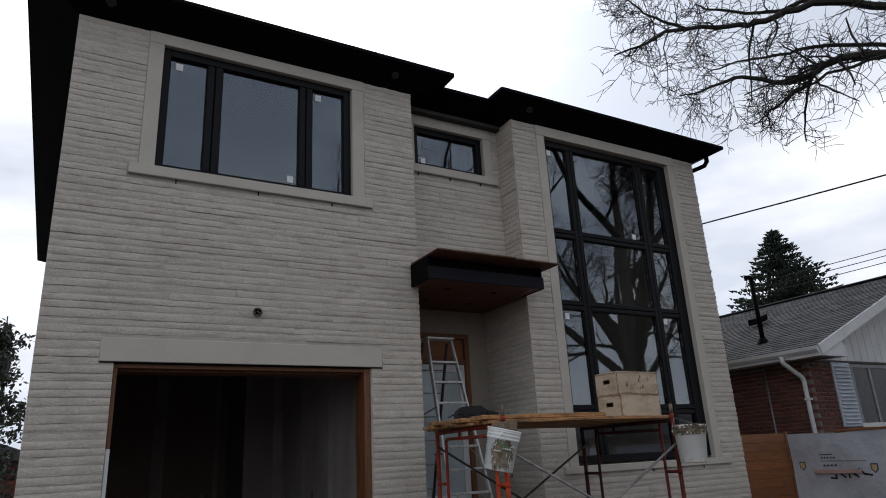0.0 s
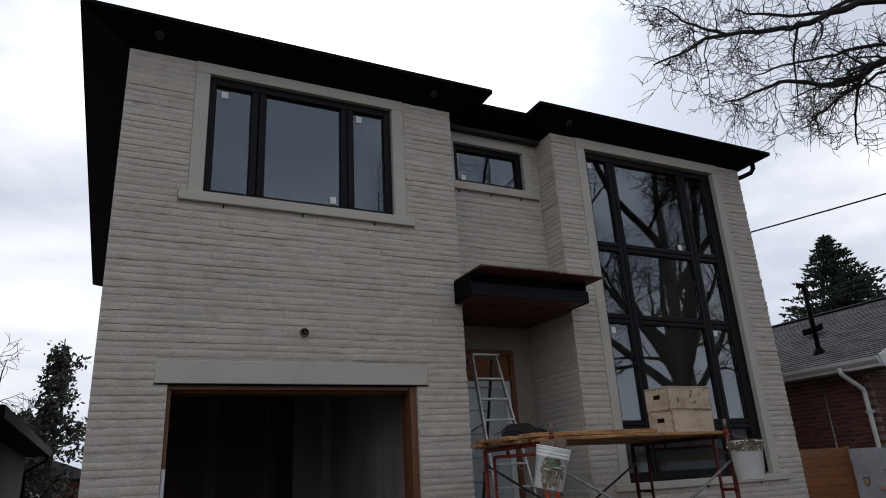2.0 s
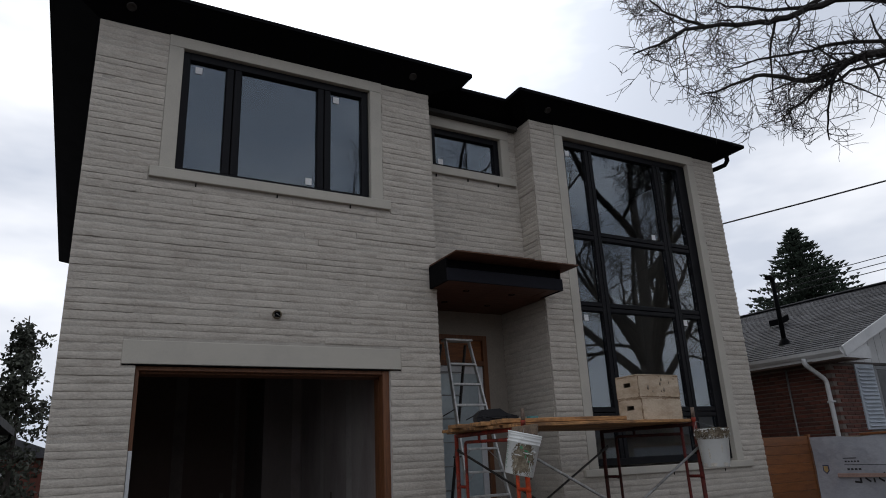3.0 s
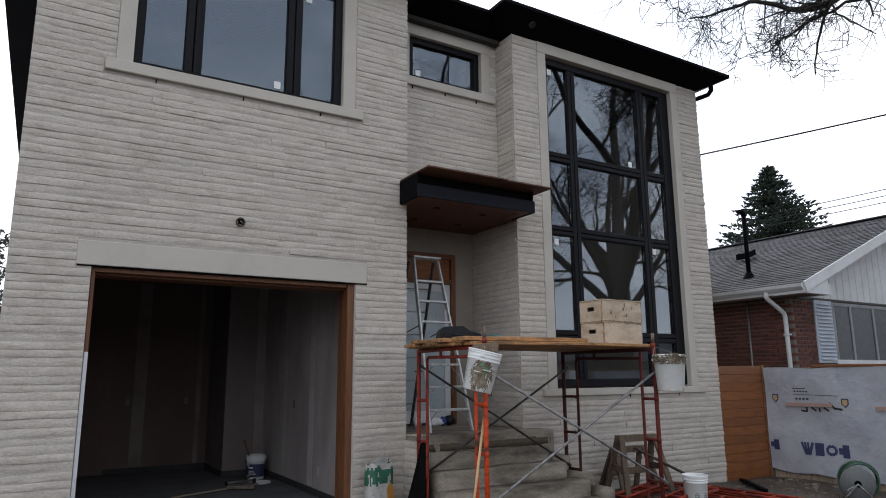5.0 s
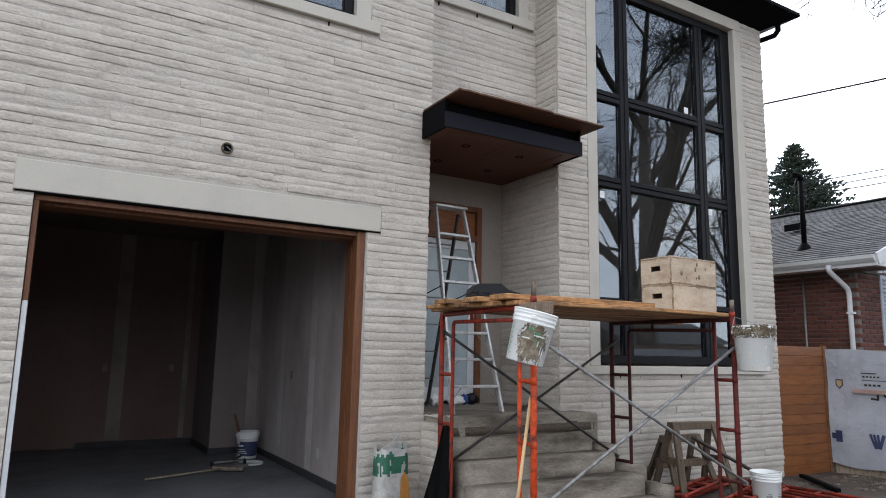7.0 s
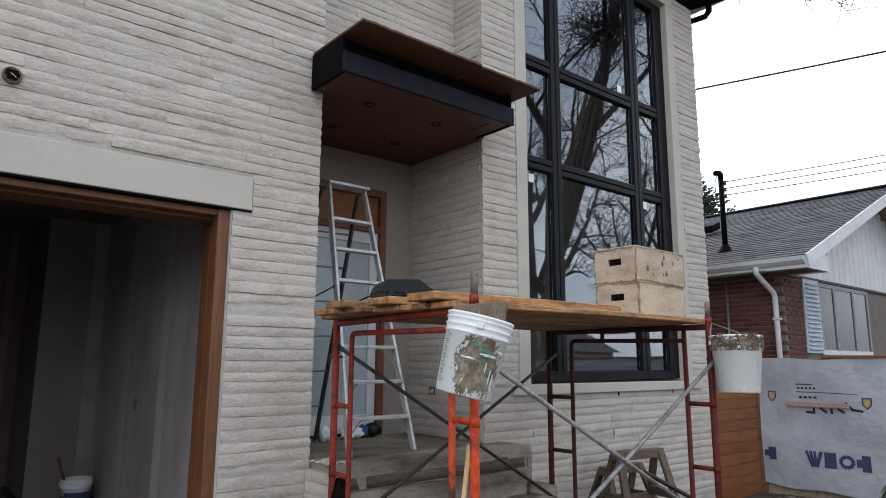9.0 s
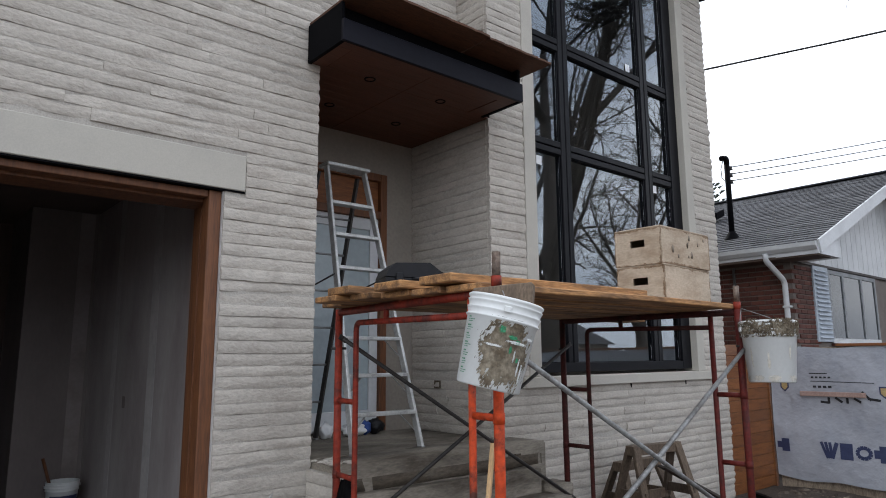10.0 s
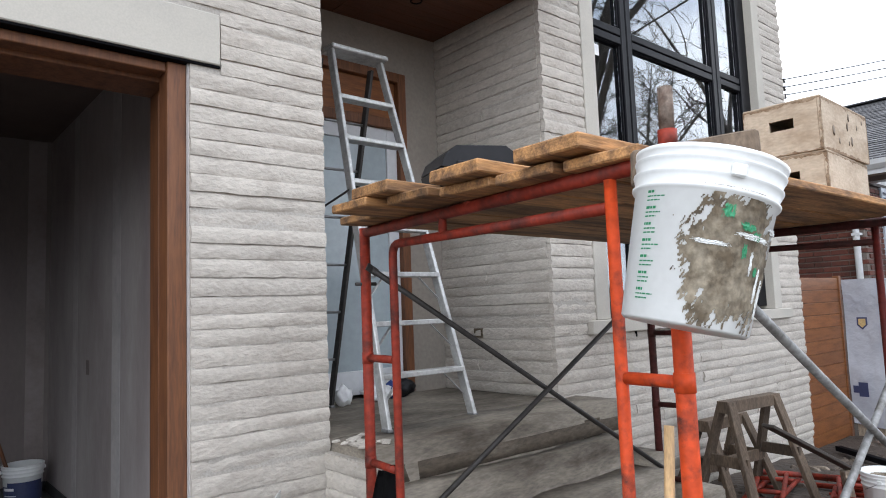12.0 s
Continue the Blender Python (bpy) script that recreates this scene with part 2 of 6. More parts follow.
def box(lo, hi, bevel=0.0, bm=None, m=None, idx=0):
    """A box from corner to corner, with softened edges."""
    own = bmesh.new()
    c = [(a + b) / 2 for a, b in zip(lo, hi)]
    s = [abs(b - a) for a, b in zip(lo, hi)]
    bmesh.ops.create_cube(own, size=1, matrix=Matrix.Translation(c) @ Matrix.Diagonal((*s, 1)))
    if bevel:
        bmesh.ops.bevel(own, geom=own.edges[:], offset=min(bevel, min(s) * 0.45), segments=1, affect="EDGES", profile=0.5)
    if m is not None:
        bmesh.ops.transform(own, matrix=m, verts=own.verts[:])
    for f in own.faces:
        f.material_index = idx
    if bm is None:
        return own
    return join(bm, own)


def join(bm, other):
    table = [bm.verts.new(v.co) for v in other.verts]
    other.verts.index_update()
    for f in other.faces:
        try:
            nf = bm.faces.new([table[v.index] for v in f.verts])
            nf.material_index, nf.smooth = f.material_index, f.smooth
        except ValueError:
            pass
    other.free()
    return bm


def tube(points, r, bm=None, seg=8, r_end=None, caps=True, squash=1.0):
    """A round bar along a line of points, tapering to r_end."""
    bm = bm or bmesh.new()
    pts = [Vector(p) for p in points]
    rings, up = [], None
    for i, p in enumerate(pts):
        d = (pts[min(i + 1, len(pts) - 1)] - pts[max(i - 1, 0)]).normalized()
        if up is None:
            up = d.orthogonal().normalized()
        up = (up - d * up.dot(d))
        up = up.normalized() if up.length > 1e-4 else d.orthogonal().normalized()
        side = d.cross(up)
        rad = r if r_end is None else r + (r_end - r) * i / max(1, len(pts) - 1)
        rings.append([bm.verts.new(p + (up * math.cos(2 * math.pi * k / seg) + side * math.sin(2 * math.pi * k / seg) * squash) * rad) for k in range(seg)])
    for a, b in zip(rings, rings[1:]):
        for k in range(seg):
            f = bm.faces.new((a[k], a[(k + 1) % seg], b[(k + 1) % seg], b[k]))
            f.smooth = True
    if caps:
        bm.faces.new(rings[0][::-1])
        bm.faces.new(rings[-1])
    return bm


def lathe(profile, seg=32, bm=None):
    """A turned shape round z from (radius, height) pairs."""
    bm = bm or bmesh.new()
    rings = [[bm.verts.new((r * math.cos(2 * math.pi * k / seg), r * math.sin(2 * math.pi * k / seg), z)) for k in range(seg)] for r, z in profile]
    for a, b in zip(rings, rings[1:]):
        for k in range(seg):
            f = bm.faces.new((a[k], a[(k + 1) % seg], b[(k + 1) % seg], b[k]))
            f.smooth = True
    return bm


def prism(outline, lo, hi, axis=1, bm=None):
    """An outline in two axes, pushed from lo to hi along the third."""
    bm = bm or bmesh.new()
    put = {0: lambda a, b, c: (c, a, b), 1: lambda a, b, c: (a, c, b), 2: lambda a, b, c: (a, b, c)}[axis]
    v0 = [bm.verts.new(put(a, b, lo)) for a, b in outline]
    v1 = [bm.verts.new(put(a, b, hi)) for a, b in outline]
    bm.faces.new(v0)
    bm.faces.new(v1[::-1])
    for i in range(len(outline)):
        j = (i + 1) % len(outline)
        bm.faces.new((v0[j], v0[i], v1[i], v1[j]))
    bmesh.ops.recalc_face_normals(bm, faces=bm.faces[:])
    return bm


def beam(a, b, w, h, bevel=0.0, bm=None, up=(0, 0, 1), idx=0):
    """A squared timber from a to b, w across and h deep."""
    a, b = Vector(a), Vector(b)
    d = (b - a).normalized()
    side = d.cross(Vector(up))
    side = side.normalized() if side.length > 1e-4 else d.orthogonal().normalized()
    m = Matrix((side, d, side.cross(d))).transposed().to_4x4()
    m.translation = (a + b) / 2
    ln = (b - a).length
    return box((-w / 2, -ln / 2, -h / 2), (w / 2, ln / 2, h / 2), bevel, bm, m, idx)


def holed(x0, x1, z0, z1, holes, y0, y1, axis=1):
    """A wall slab with rectangular openings through it, as joined boxes."""
    xs = sorted({x0, x1, *[h[0] for h in holes], *[h[1] for h in holes]})
    bm = bmesh.new()
    for a, b in zip(xs, xs[1:]):
        mid = (a + b) / 2
        cuts = sorted((h[2], h[3]) for h in holes if h[0] < mid < h[1])
        z = z0
        for lo, hi in [*cuts, (z1, z1)]:
            if lo - z > 1e-4:
                box((a, y0, z) if axis == 1 else (y0, a, z), (b, y1, lo) if axis == 1 else (y1, b, lo), 0, bm)
            z = hi
    return bm


def wpart(name, bm, mat, parent, label="", smooth=False):
    """Like part(), for a mesh drawn in the place's own coordinates under a thing that is not turned."""
    at, p = Vector(), parent
    while p is not None:
        at += p.matrix_basis.translation
        p = p.parent
    bmesh.ops.translate(bm, vec=-at, verts=bm.verts[:])
    return part(name, bm, mat, parent, label, smooth)


# ---------- the house shell ----------
F = 7.55                                               # face of the stone
G, X1, X2, XR, XL = 7.975, 3.985, 5.735, 9.835, -0.20    # recessed wall, wall corners
TOP, BED = 6.62, 0.007                                 # soffit height, depth of the joints
wall_garage = structure("wall_garage", holed(XL, X1, -0.3, TOP, [(0.498, 3.305, -0.3, 2.70), (0.68, 3.11, 4.84, 6.47)], F + BED, F + 0.30), MORTAR, "pale split limestone front wall above the garage", "wall")
wall_bay = structure("wall_bay", holed(X2 + BED, XR, -0.3, TOP, [(6.34, 9.17, 1.40, 6.46)], F + BED, F + 0.30), MORTAR, "pale split limestone wall of the projecting bay", "wall")
wall_recess = structure("wall_recess", holed(X1 - 0.3, X2 + BED, 3.85, TOP, [(4.22, 5.49, 5.70, 6.43)], G + BED, G + 0.28), MORTAR, "pale split limestone wall over the entrance", "wall")
wall_porch_side = structure("wall_porch_side", box((X2 + BED, F + 0.3, 0.2), (X2 + 0.3, 9.0, TOP)), MORTAR, "pale split limestone side wall of the entrance", "wall")
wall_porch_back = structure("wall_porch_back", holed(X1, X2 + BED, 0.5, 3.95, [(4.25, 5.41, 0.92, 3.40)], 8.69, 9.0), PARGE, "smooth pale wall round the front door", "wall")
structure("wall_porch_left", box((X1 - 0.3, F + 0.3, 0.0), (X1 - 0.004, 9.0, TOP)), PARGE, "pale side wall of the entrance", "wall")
structure("wall_left", box((XL, F + 0.3, -0.3), (XL + 0.2, 18, TOP)), PARGE, "pale side wall of the house", "wall")
structure("wall_right", box((XR - 0.2, F + 0.3, -0.3), (XR, 18, TOP)), PARGE, "pale side wall of the house", "wall")
structure("wall_back", box((XL, 18, -0.3), (XR, 18.2, TOP)), PARGE, "rear wall of the house", "wall")
# Added inner floors, partitions and ceiling, darkened to read as unlit rooms.
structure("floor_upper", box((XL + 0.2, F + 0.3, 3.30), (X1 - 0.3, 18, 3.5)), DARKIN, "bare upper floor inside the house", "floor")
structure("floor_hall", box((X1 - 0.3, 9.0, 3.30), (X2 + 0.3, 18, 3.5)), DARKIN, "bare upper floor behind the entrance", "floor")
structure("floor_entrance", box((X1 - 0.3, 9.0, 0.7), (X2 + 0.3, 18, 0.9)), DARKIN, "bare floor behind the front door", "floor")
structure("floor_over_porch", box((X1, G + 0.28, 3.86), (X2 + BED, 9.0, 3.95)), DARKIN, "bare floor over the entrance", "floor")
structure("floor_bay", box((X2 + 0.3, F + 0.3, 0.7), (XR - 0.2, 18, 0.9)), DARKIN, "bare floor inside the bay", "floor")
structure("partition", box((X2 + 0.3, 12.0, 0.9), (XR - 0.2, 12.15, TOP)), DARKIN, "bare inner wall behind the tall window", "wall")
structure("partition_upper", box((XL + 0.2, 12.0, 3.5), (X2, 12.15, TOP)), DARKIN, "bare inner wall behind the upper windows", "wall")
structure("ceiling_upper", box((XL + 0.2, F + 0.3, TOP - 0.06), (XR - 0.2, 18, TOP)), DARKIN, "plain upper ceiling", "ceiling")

# lintel, sills and surrounds, each a cut stone set proud of the wall
structure("lintel", box((0.36, F - 0.014, 2.702), (3.44, F + 0.20, 2.945), 0.005), PRECAST, "smooth precast stone lintel over the garage opening", "lintel")
structure("lintel_flashing", box((0.37, F - 0.006, 2.690), (3.44, F + 0.20, 2.700)), BLACK, "thin black steel angle under the lintel", "flashing")


def surround(name, x0, x1, z0, z1, w, y, sill, label):
    """Two jamb stones, a head stone and a projecting sill round a window opening."""
    th = thing(name, label, "window surround", ((x0 + x1) / 2, y, z0), kind="structure")
    wpart("jamb", box((x0 - w, y - 0.012, z0), (x0, y + 0.17, z1), 0.004), PRECAST, th)
    wpart("jamb", box((x1, y - 0.012, z0), (x1 + w, y + 0.17, z1), 0.004), PRECAST, th)
    wpart("head", box((x0 - w, y - 0.012, z1 + 0.002), (x1 + w, y + 0.17, TOP - 0.01), 0.004), PRECAST, th)
    wpart("sill", box((sill[0], y - 0.045, z0 - sill[2]), (sill[1], y + 0.20, z0 - 0.002), 0.006), PRECAST, th)
    for k in range(3):
        x = sill[0] + (sill[1] - sill[0]) * (0.17 + 0.32 * k)
        wpart("weep_clip", box((x, y - 0.012, z0 - sill[2] - 0.045), (x + 0.01, y + 0.02, z0 - sill[2] - 0.002)), BLACK, th)
    return th


surround("window_surround_1", 0.71, 3.085, 4.880, 6.46, 0.165, F, (0.45, 3.345, 0.125), "cut pale stone surround of the upper window")
surround("window_surround_2", 6.36, 9.145, 1.42, 6.44, 0.16, F, (6.10, 9.48, 0.10), "cut pale stone surround of the tall bay window")
surround("window_surround_3", 4.24, 5.46, 5.745, 6.40, 0.15, G, (4.00, 5.68, 0.125), "cut pale stone surround of the small window")


def window(name, y, cols, rows, label, stickers=(), edge=(0.09, 0.09)):
    """A black frame of head, sill, jambs and paired mullions round its panes. cols, rows: the spans of the glass."""
    th = thing(name, label, "window", ((cols[0][0] + cols[-1][1]) / 2, y, rows[0][0]), kind="structure")
    x0, x1, z0, z1 = cols[0][0] - edge[0], cols[-1][1] + edge[1], rows[0][0] - 0.09, rows[-1][1] + 0.10
    fr = part("window_frame", bmesh.new(), FRAME, th)
    fr.name = "window_frame"
    for n, lo, hi in (("jamb", (x0, z0), (cols[0][0], z1)), ("jamb", (cols[-1][1], z0), (x1, z1)),
                      ("head", (cols[0][0], rows[-1][1]), (cols[-1][1], z1)), ("bottom_rail", (cols[0][0], z0), (cols[-1][1], rows[0][0]))):
        bm = box((lo[0], y, lo[1]), (hi[0], y + 0.11, hi[1]), 0.004)
        wpart(n, bm, FRAME, th)
    for a, b in zip(cols, cols[1:]):
        half = (b[0] - a[1]) / 2 - 0.006
        wpart("mullion", box((a[1], y + 0.004, rows[0][0]), (a[1] + half, y + 0.10, rows[-1][1]), 0.006), FRAME, th)
        wpart("mullion", box((b[0] - half, y + 0.004, rows[0][0]), (b[0], y + 0.10, rows[-1][1]), 0.006), FRAME, th)
        wpart("mullion_groove", box((a[1] + half, y + 0.03, rows[0][0]), (b[0] - half, y + 0.09, rows[-1][1])), BLACK, th)
    for a, b in zip(rows, rows[1:]):
        for c in cols:
            mid = (a[1] + b[0]) / 2
            wpart("transom", box((c[0], y + 0.008, a[1]), (c[1], y + 0.10, mid - 0.005), 0.006), FRAME, th)
            wpart("transom", box((c[0], y + 0.008, mid + 0.005), (c[1], y + 0.10, b[0]), 0.006), FRAME, th)
    for i, c in enumerate(cols):
        for j, r in enumerate(rows):
            for lo, hi in (((c[0], r[0]), (c[0] + 0.009, r[1])), ((c[1] - 0.009, r[0]), (c[1], r[1])), ((c[0] + 0.009, r[0]), (c[1] - 0.009, r[0] + 0.009)), ((c[0] + 0.009, r[1] - 0.009), (c[1] - 0.009, r[1]))):
                wpart("glazing_bead", box((lo[0], y + 0.025, lo[1]), (hi[0], y + 0.05, hi[1]), 0.005), FRAME, th)
            # each sealed unit sits a hair out of true, which bends what it mirrors
            ax, az = 0.0009 * math.sin(7.1 * i + 3.3 * j + 1), 0.0009 * math.cos(5.3 * i + 2.1 * j)
            bm = pane_mesh(c[0] + 0.004, c[1] - 0.004, r[0] + 0.004, r[1] - 0.004, y + 0.05, ax, az)
            pn = wpart("pane", bm, GLASS, th)
            pn.visible_shadow = False
    for i, j, u, v in stickers:
        c, r = cols[i], rows[j]
        x, z = c[0] + u * (c[1] - c[0]), r[0] + v * (r[1] - r[0])
        wpart("sticker", box((x - 0.04, y + 0.040, z - 0.045), (x + 0.04, y + 0.042, z + 0.045)), STICKER, th, "small white glazing label")
    bpy.data.objects.remove(fr)
    return th


def pane_mesh(x0, x1, z0, z1, y, ax, az):
    """A sealed unit, its outer face bowed by a millimetre as such glass is."""
    bm, n, m = bmesh.new(), 1, 1
    grids = []
    for back in (0, 1):
        g = []
        for i in range(n + 1):
            row = []
            for j in range(m + 1):
                u, v = i / n, j / m
                bow = -0.0003 * (1 - (2 * u - 1) ** 2) * (1 - (2 * v - 1) ** 2) + (u - 0.5) * ax + (v - 0.5) * az
                row.append(bm.verts.new((x0 + (x1 - x0) * u, y + 0.006 * back + bow, z0 + (z1 - z0) * v)))
            g.append(row)
        grids.append(g)
    for k, g in enumerate(grids):
        for i in range(n):
            for j in range(m):
                q = (g[i][j], g[i + 1][j], g[i + 1][j + 1], g[i][j + 1])
                bm.faces.new(q if k == 0 else q[::-1])
    a, b = grids
    loop = [(i, 0) for i in range(n)] + [(n, j) for j in range(m)] + [(n - i, m) for i in range(n)] + [(0, m - j) for j in range(m)]
    for p, q in zip(loop, loop[1:] + loop[:1]):
        bm.faces.new((a[p[0]][p[1]], b[p[0]][p[1]], b[q[0]][q[1]], a[q[0]][q[1]]))
    return bm


window("window_1", 7.60, [(0.795, 1.225), (1.405, 2.38), (2.555, 2.985)], [(4.945, 6.36)], "wide three-part black framed upper window",
       ((0, 0, 0.25, 0.93), (1, 0, 0.9, 0.06), (2, 0, 0.2, 0.93)))
window("window_2", 7.62, [(6.44, 6.855), (7.01, 8.375), (8.535, 8.95)], [(1.54, 2.10), (2.24, 3.645), (3.785, 4.785), (4.925, 6.32)],
       "tall black framed bay window of twelve panes", ((0, 3, 0.2, 0.93), (0, 1, 0.25, 0.93), (2, 1, 0.2, 0.95), (1, 3, 0.86, 0.05)), (0.08, 0.195))
window("window_3", G + 0.06, [(4.33, 5.37)], [(5.82, 6.31)], "small black framed window over the canopy", ((0, 0, 0.1, 0.12),))

# ---------- roof and eaves ----------
eaves = thing("eaves", "black aluminium soffit and fascia of the roof", "eaves", (4.8, 7.2, 6.6), kind="structure")
OUTER = [(-0.72, 18.7), (-0.72, 7.2), (4.515, 7.2), (4.515, 7.58), (5.36, 7.58), (5.36, 7.2), (10.335, 7.2), (10.335, 18.7)]
INNER = [(XL, 18.2), (XL, F + 0.01), (X1, F + 0.01), (X1, G + 0.01), (X2, G + 0.01), (X2, F + 0.01), (XR, F + 0.01), (XR, 18.2)]
for i in range(7):
    a0, a1, c0, c1 = OUTER[i], OUTER[i + 1], INNER[i], INNER[i + 1]
    bm = bmesh.new()
    ring = [[bm.verts.new((*p, z)) for p, z in ((c, 6.605), (o, 6.83), (o, 6.845), (c, 6.845))] for o, c in ((a0, c0), (a1, c1))]
    for k in range(4):
        bm.faces.new((ring[0][k], ring[0][(k + 1) % 4], ring[1][(k + 1) % 4], ring[1][k]))
    bm.faces.new(ring[0])
    bm.faces.new(ring[1][::-1])
    bmesh.ops.recalc_face_normals(bm, faces=bm.faces[:])
    wpart("soffit", bm, BLACK, eaves)
    wpart("fascia", beam((*a0, 6.862), (*a1, 6.862), 0.03, 0.05), BLACK, eaves)
for x in (0.1, 3.66, 5.98):
    bm = lathe([(0.0, 0.0), (0.035, 0.0), (0.05, -0.012), (0.055, 0.004)], 20)
    bmesh.ops.rotate(bm, cent=(0, 0, 0), matrix=Matrix.Rotation(radians(-33), 3, "X"), verts=bm.verts[:])
    bmesh.ops.translate(bm, vec=(x, 7.36, 6.722), verts=bm.verts[:])
    wpart("soffit_lamp", bm, DARKTUBE, eaves, "small unlit round soffit lamp", True)
hip = bmesh.new()
base = [hip.verts.new(p) for p in ((-0.72, 7.2, 6.86), (10.31, 7.2, 6.86), (10.31, 18.7, 6.86), (-0.72, 18.7, 6.86))]
top = [hip.verts.new(p) for p in ((4.2, 12.2, 8.4), (5.4, 12.2, 8.4), (5.4, 13.8, 8.4), (4.2, 13.8, 8.4))]
for i in range(4):
    hip.faces.new((base[i], base[(i + 1) % 4], top[(i + 1) % 4], top[i]))
hip.faces.new(top)
bmesh.ops.delete(hip, geom=[f for f in hip.faces if f.calc_center_median().y < 10], context="FACES")
front = [hip.verts.new(p) for p in ((-0.72, 7.2, 6.86), (4.515, 7.2, 6.86), (4.515, 7.58, 6.88), (5.36, 7.58, 6.88), (5.36, 7.2, 6.86), (10.31, 7.2, 6.86), (5.4, 12.2, 8.4), (4.2, 12.2, 8.4))]
hip.faces.new(front)
structure("roof", hip, SHINGLE, "low dark shingled hip roof", "roof")
downpipe = thing("downpipe", "black aluminium downpipe elbow at the eaves", "downpipe", (9.93, 7.75, 6.3), kind="structure")
wpart("elbow", tube([(10.08, 7.40, 6.75), (10.11, 7.42, 6.64), (10.09, 7.47, 6.57), (10.01, 7.58, 6.535), (9.93, 7.74, 6.51), (9.89, 7.84, 6.47), (9.89, 7.87, 6.42)], 0.042, seg=10), BLACK, downpipe)
wpart("pipe", tube([(9.89, 7.87, 6.43), (9.89, 7.87, 0.0)], 0.04, seg=10), BLACK, downpipe)

# ---------- ground ----------
def ground_height(x, y):
    u = min(1.0, max(0.0, (x - 7.6) / 3.0))
    return -0.12 * u * u * (3 - 2 * u)


bm = bmesh.new()
xs = [-400, -60, -12, -6, -3] + [i * 0.25 - 2 for i in range(61)] + [14, 16, 20, 60, 400]
ys = [-400, -60, -20, -8, -3] + [i * 0.25 - 2 for i in range(43)] + [10, 14, 20, 60, 400]
rows_v = []
for x in xs:
    row = []
    for y in ys:
        z = ground_height(x, y)
        if 6.4 < x < 13 and 2 < y < 7.6:
            z += 0.035 * noise.noise(Vector((x * 1.1, y * 1.1, 0))) + 0.015 * noise.noise(Vector((x * 3.3, y * 3.3, 5)))
        row.append(bm.verts.new((x, y, z)))
    rows_v.append(row)
for i in range(len(xs) - 1):
    for j in range(len(ys) - 1):
        bm.faces.new((rows_v[i][j], rows_v[i + 1][j], rows_v[i + 1][j + 1], rows_v[i][j + 1]))
structure("ground", bm, DIRT, "wet brown muddy ground of the building plot", "ground", True)
structure("driveway", box((-0.1, -14, -0.2), (3.7, 7.52, 0.008)), ASPHALT, "grey gravel driveway before the garage", "driveway")
structure("road", box((-200, -22, -0.2), (200, -14, 0.006)), ASPHALT, "grey asphalt street", "road")

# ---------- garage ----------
# Drywall again, half dimmed: the bulkhead's share of the light falloff.
MIDWALL = material("half_dimmed_drywall", (0.235, 0.20, 0.186), 0.95, spread=0.04, scale=0.9, fine=30, bump=0.03, second=(0.17, 0.14, 0.13), amount=0.8, stretch=(1.2, 1.2, 0.5), edges=(0.34, 0.66))
structure("garage_floor", box((0.0, 7.5, -0.2), (3.56, 13.1, 0.022)), SLAB, "dark grey concrete garage floor", "floor")
structure("wall_garage_right", box((3.52, F + 0.3, 0), (X1 - 0.31, 13.1, 3.28)), DRYWALL, "taped grey drywall of the garage", "wall")
structure("wall_garage_left", box((0.0, F + 0.3, 0), (0.06, 13.1, 3.28)), DIMWALL, "taped grey drywall of the garage", "wall")
structure("wall_garage_back", box((0.0, 13.1, 0), (3.6, 13.3, 3.28)), DIMWALL, "taped grey drywall rear wall of the garage", "wall")
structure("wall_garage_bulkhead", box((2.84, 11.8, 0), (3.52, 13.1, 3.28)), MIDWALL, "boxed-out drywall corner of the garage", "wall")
structure("ceiling_garage", box((0.0, F + 0.3, 3.28), (3.68, 13.3, 3.297)), DIMWALL, "plain drywall garage ceiling", "ceiling")
structure("wall_garage_header", box((0.06, F + 0.30, 2.70), (3.52, F + 0.36, 3.28)), DIMWALL, "drywall over the garage opening", "wall")
# Seam tones darkened along with the dimmed walls they lie on.
DIMSEAM = material("dimmed_joint_compound", (0.20, 0.165, 0.152), 0.95, spread=0.06, scale=1.5, fine=20, bump=0.05, second=(0.13, 0.10, 0.09), amount=0.8)
MIDSEAM = material("half_dimmed_joint_compound", (0.29, 0.25, 0.235), 0.95, spread=0.06, scale=1.5, fine=20, bump=0.05, second=(0.2, 0.165, 0.15), amount=0.8)
curb = material("damp_dark_curb", (0.035, 0.035, 0.037), 0.8, bump=0.2)
for lo, hi in (((3.50, F + 0.3), (3.518, 11.78)), ((2.82, 11.78), (3.50, 11.798)), ((2.82, 11.798), (2.838, 13.08)), ((1.2, 13.08), (2.82, 13.098))):
    structure("baseboard", box((*lo, 0.024), (*hi, 0.11), 0.003), curb, "dark bare concrete curb under the drywall", "baseboard")
for k, (y, w) in enumerate(((8.35, 0.16), (9.55, 0.20), (10.75, 0.16))):
    structure("drywall_seam", box((3.5165, y - w / 2, 0.12), (3.5185, y + w / 2, 3.27)), SEAM, "pale taped drywall seam", "seam")
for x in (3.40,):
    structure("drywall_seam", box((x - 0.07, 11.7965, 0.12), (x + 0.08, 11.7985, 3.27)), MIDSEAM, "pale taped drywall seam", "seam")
structure("drywall_seam", box((1.58, 13.0965, 0.12), (1.78, 13.0985, 3.27)), DIMSEAM, "pale taped drywall seam", "seam")
structure("drywall_seam", box((2.62, 13.0965, 0.12), (2.70, 13.0985, 3.27)), DIMSEAM, "pale taped drywall seam", "seam")
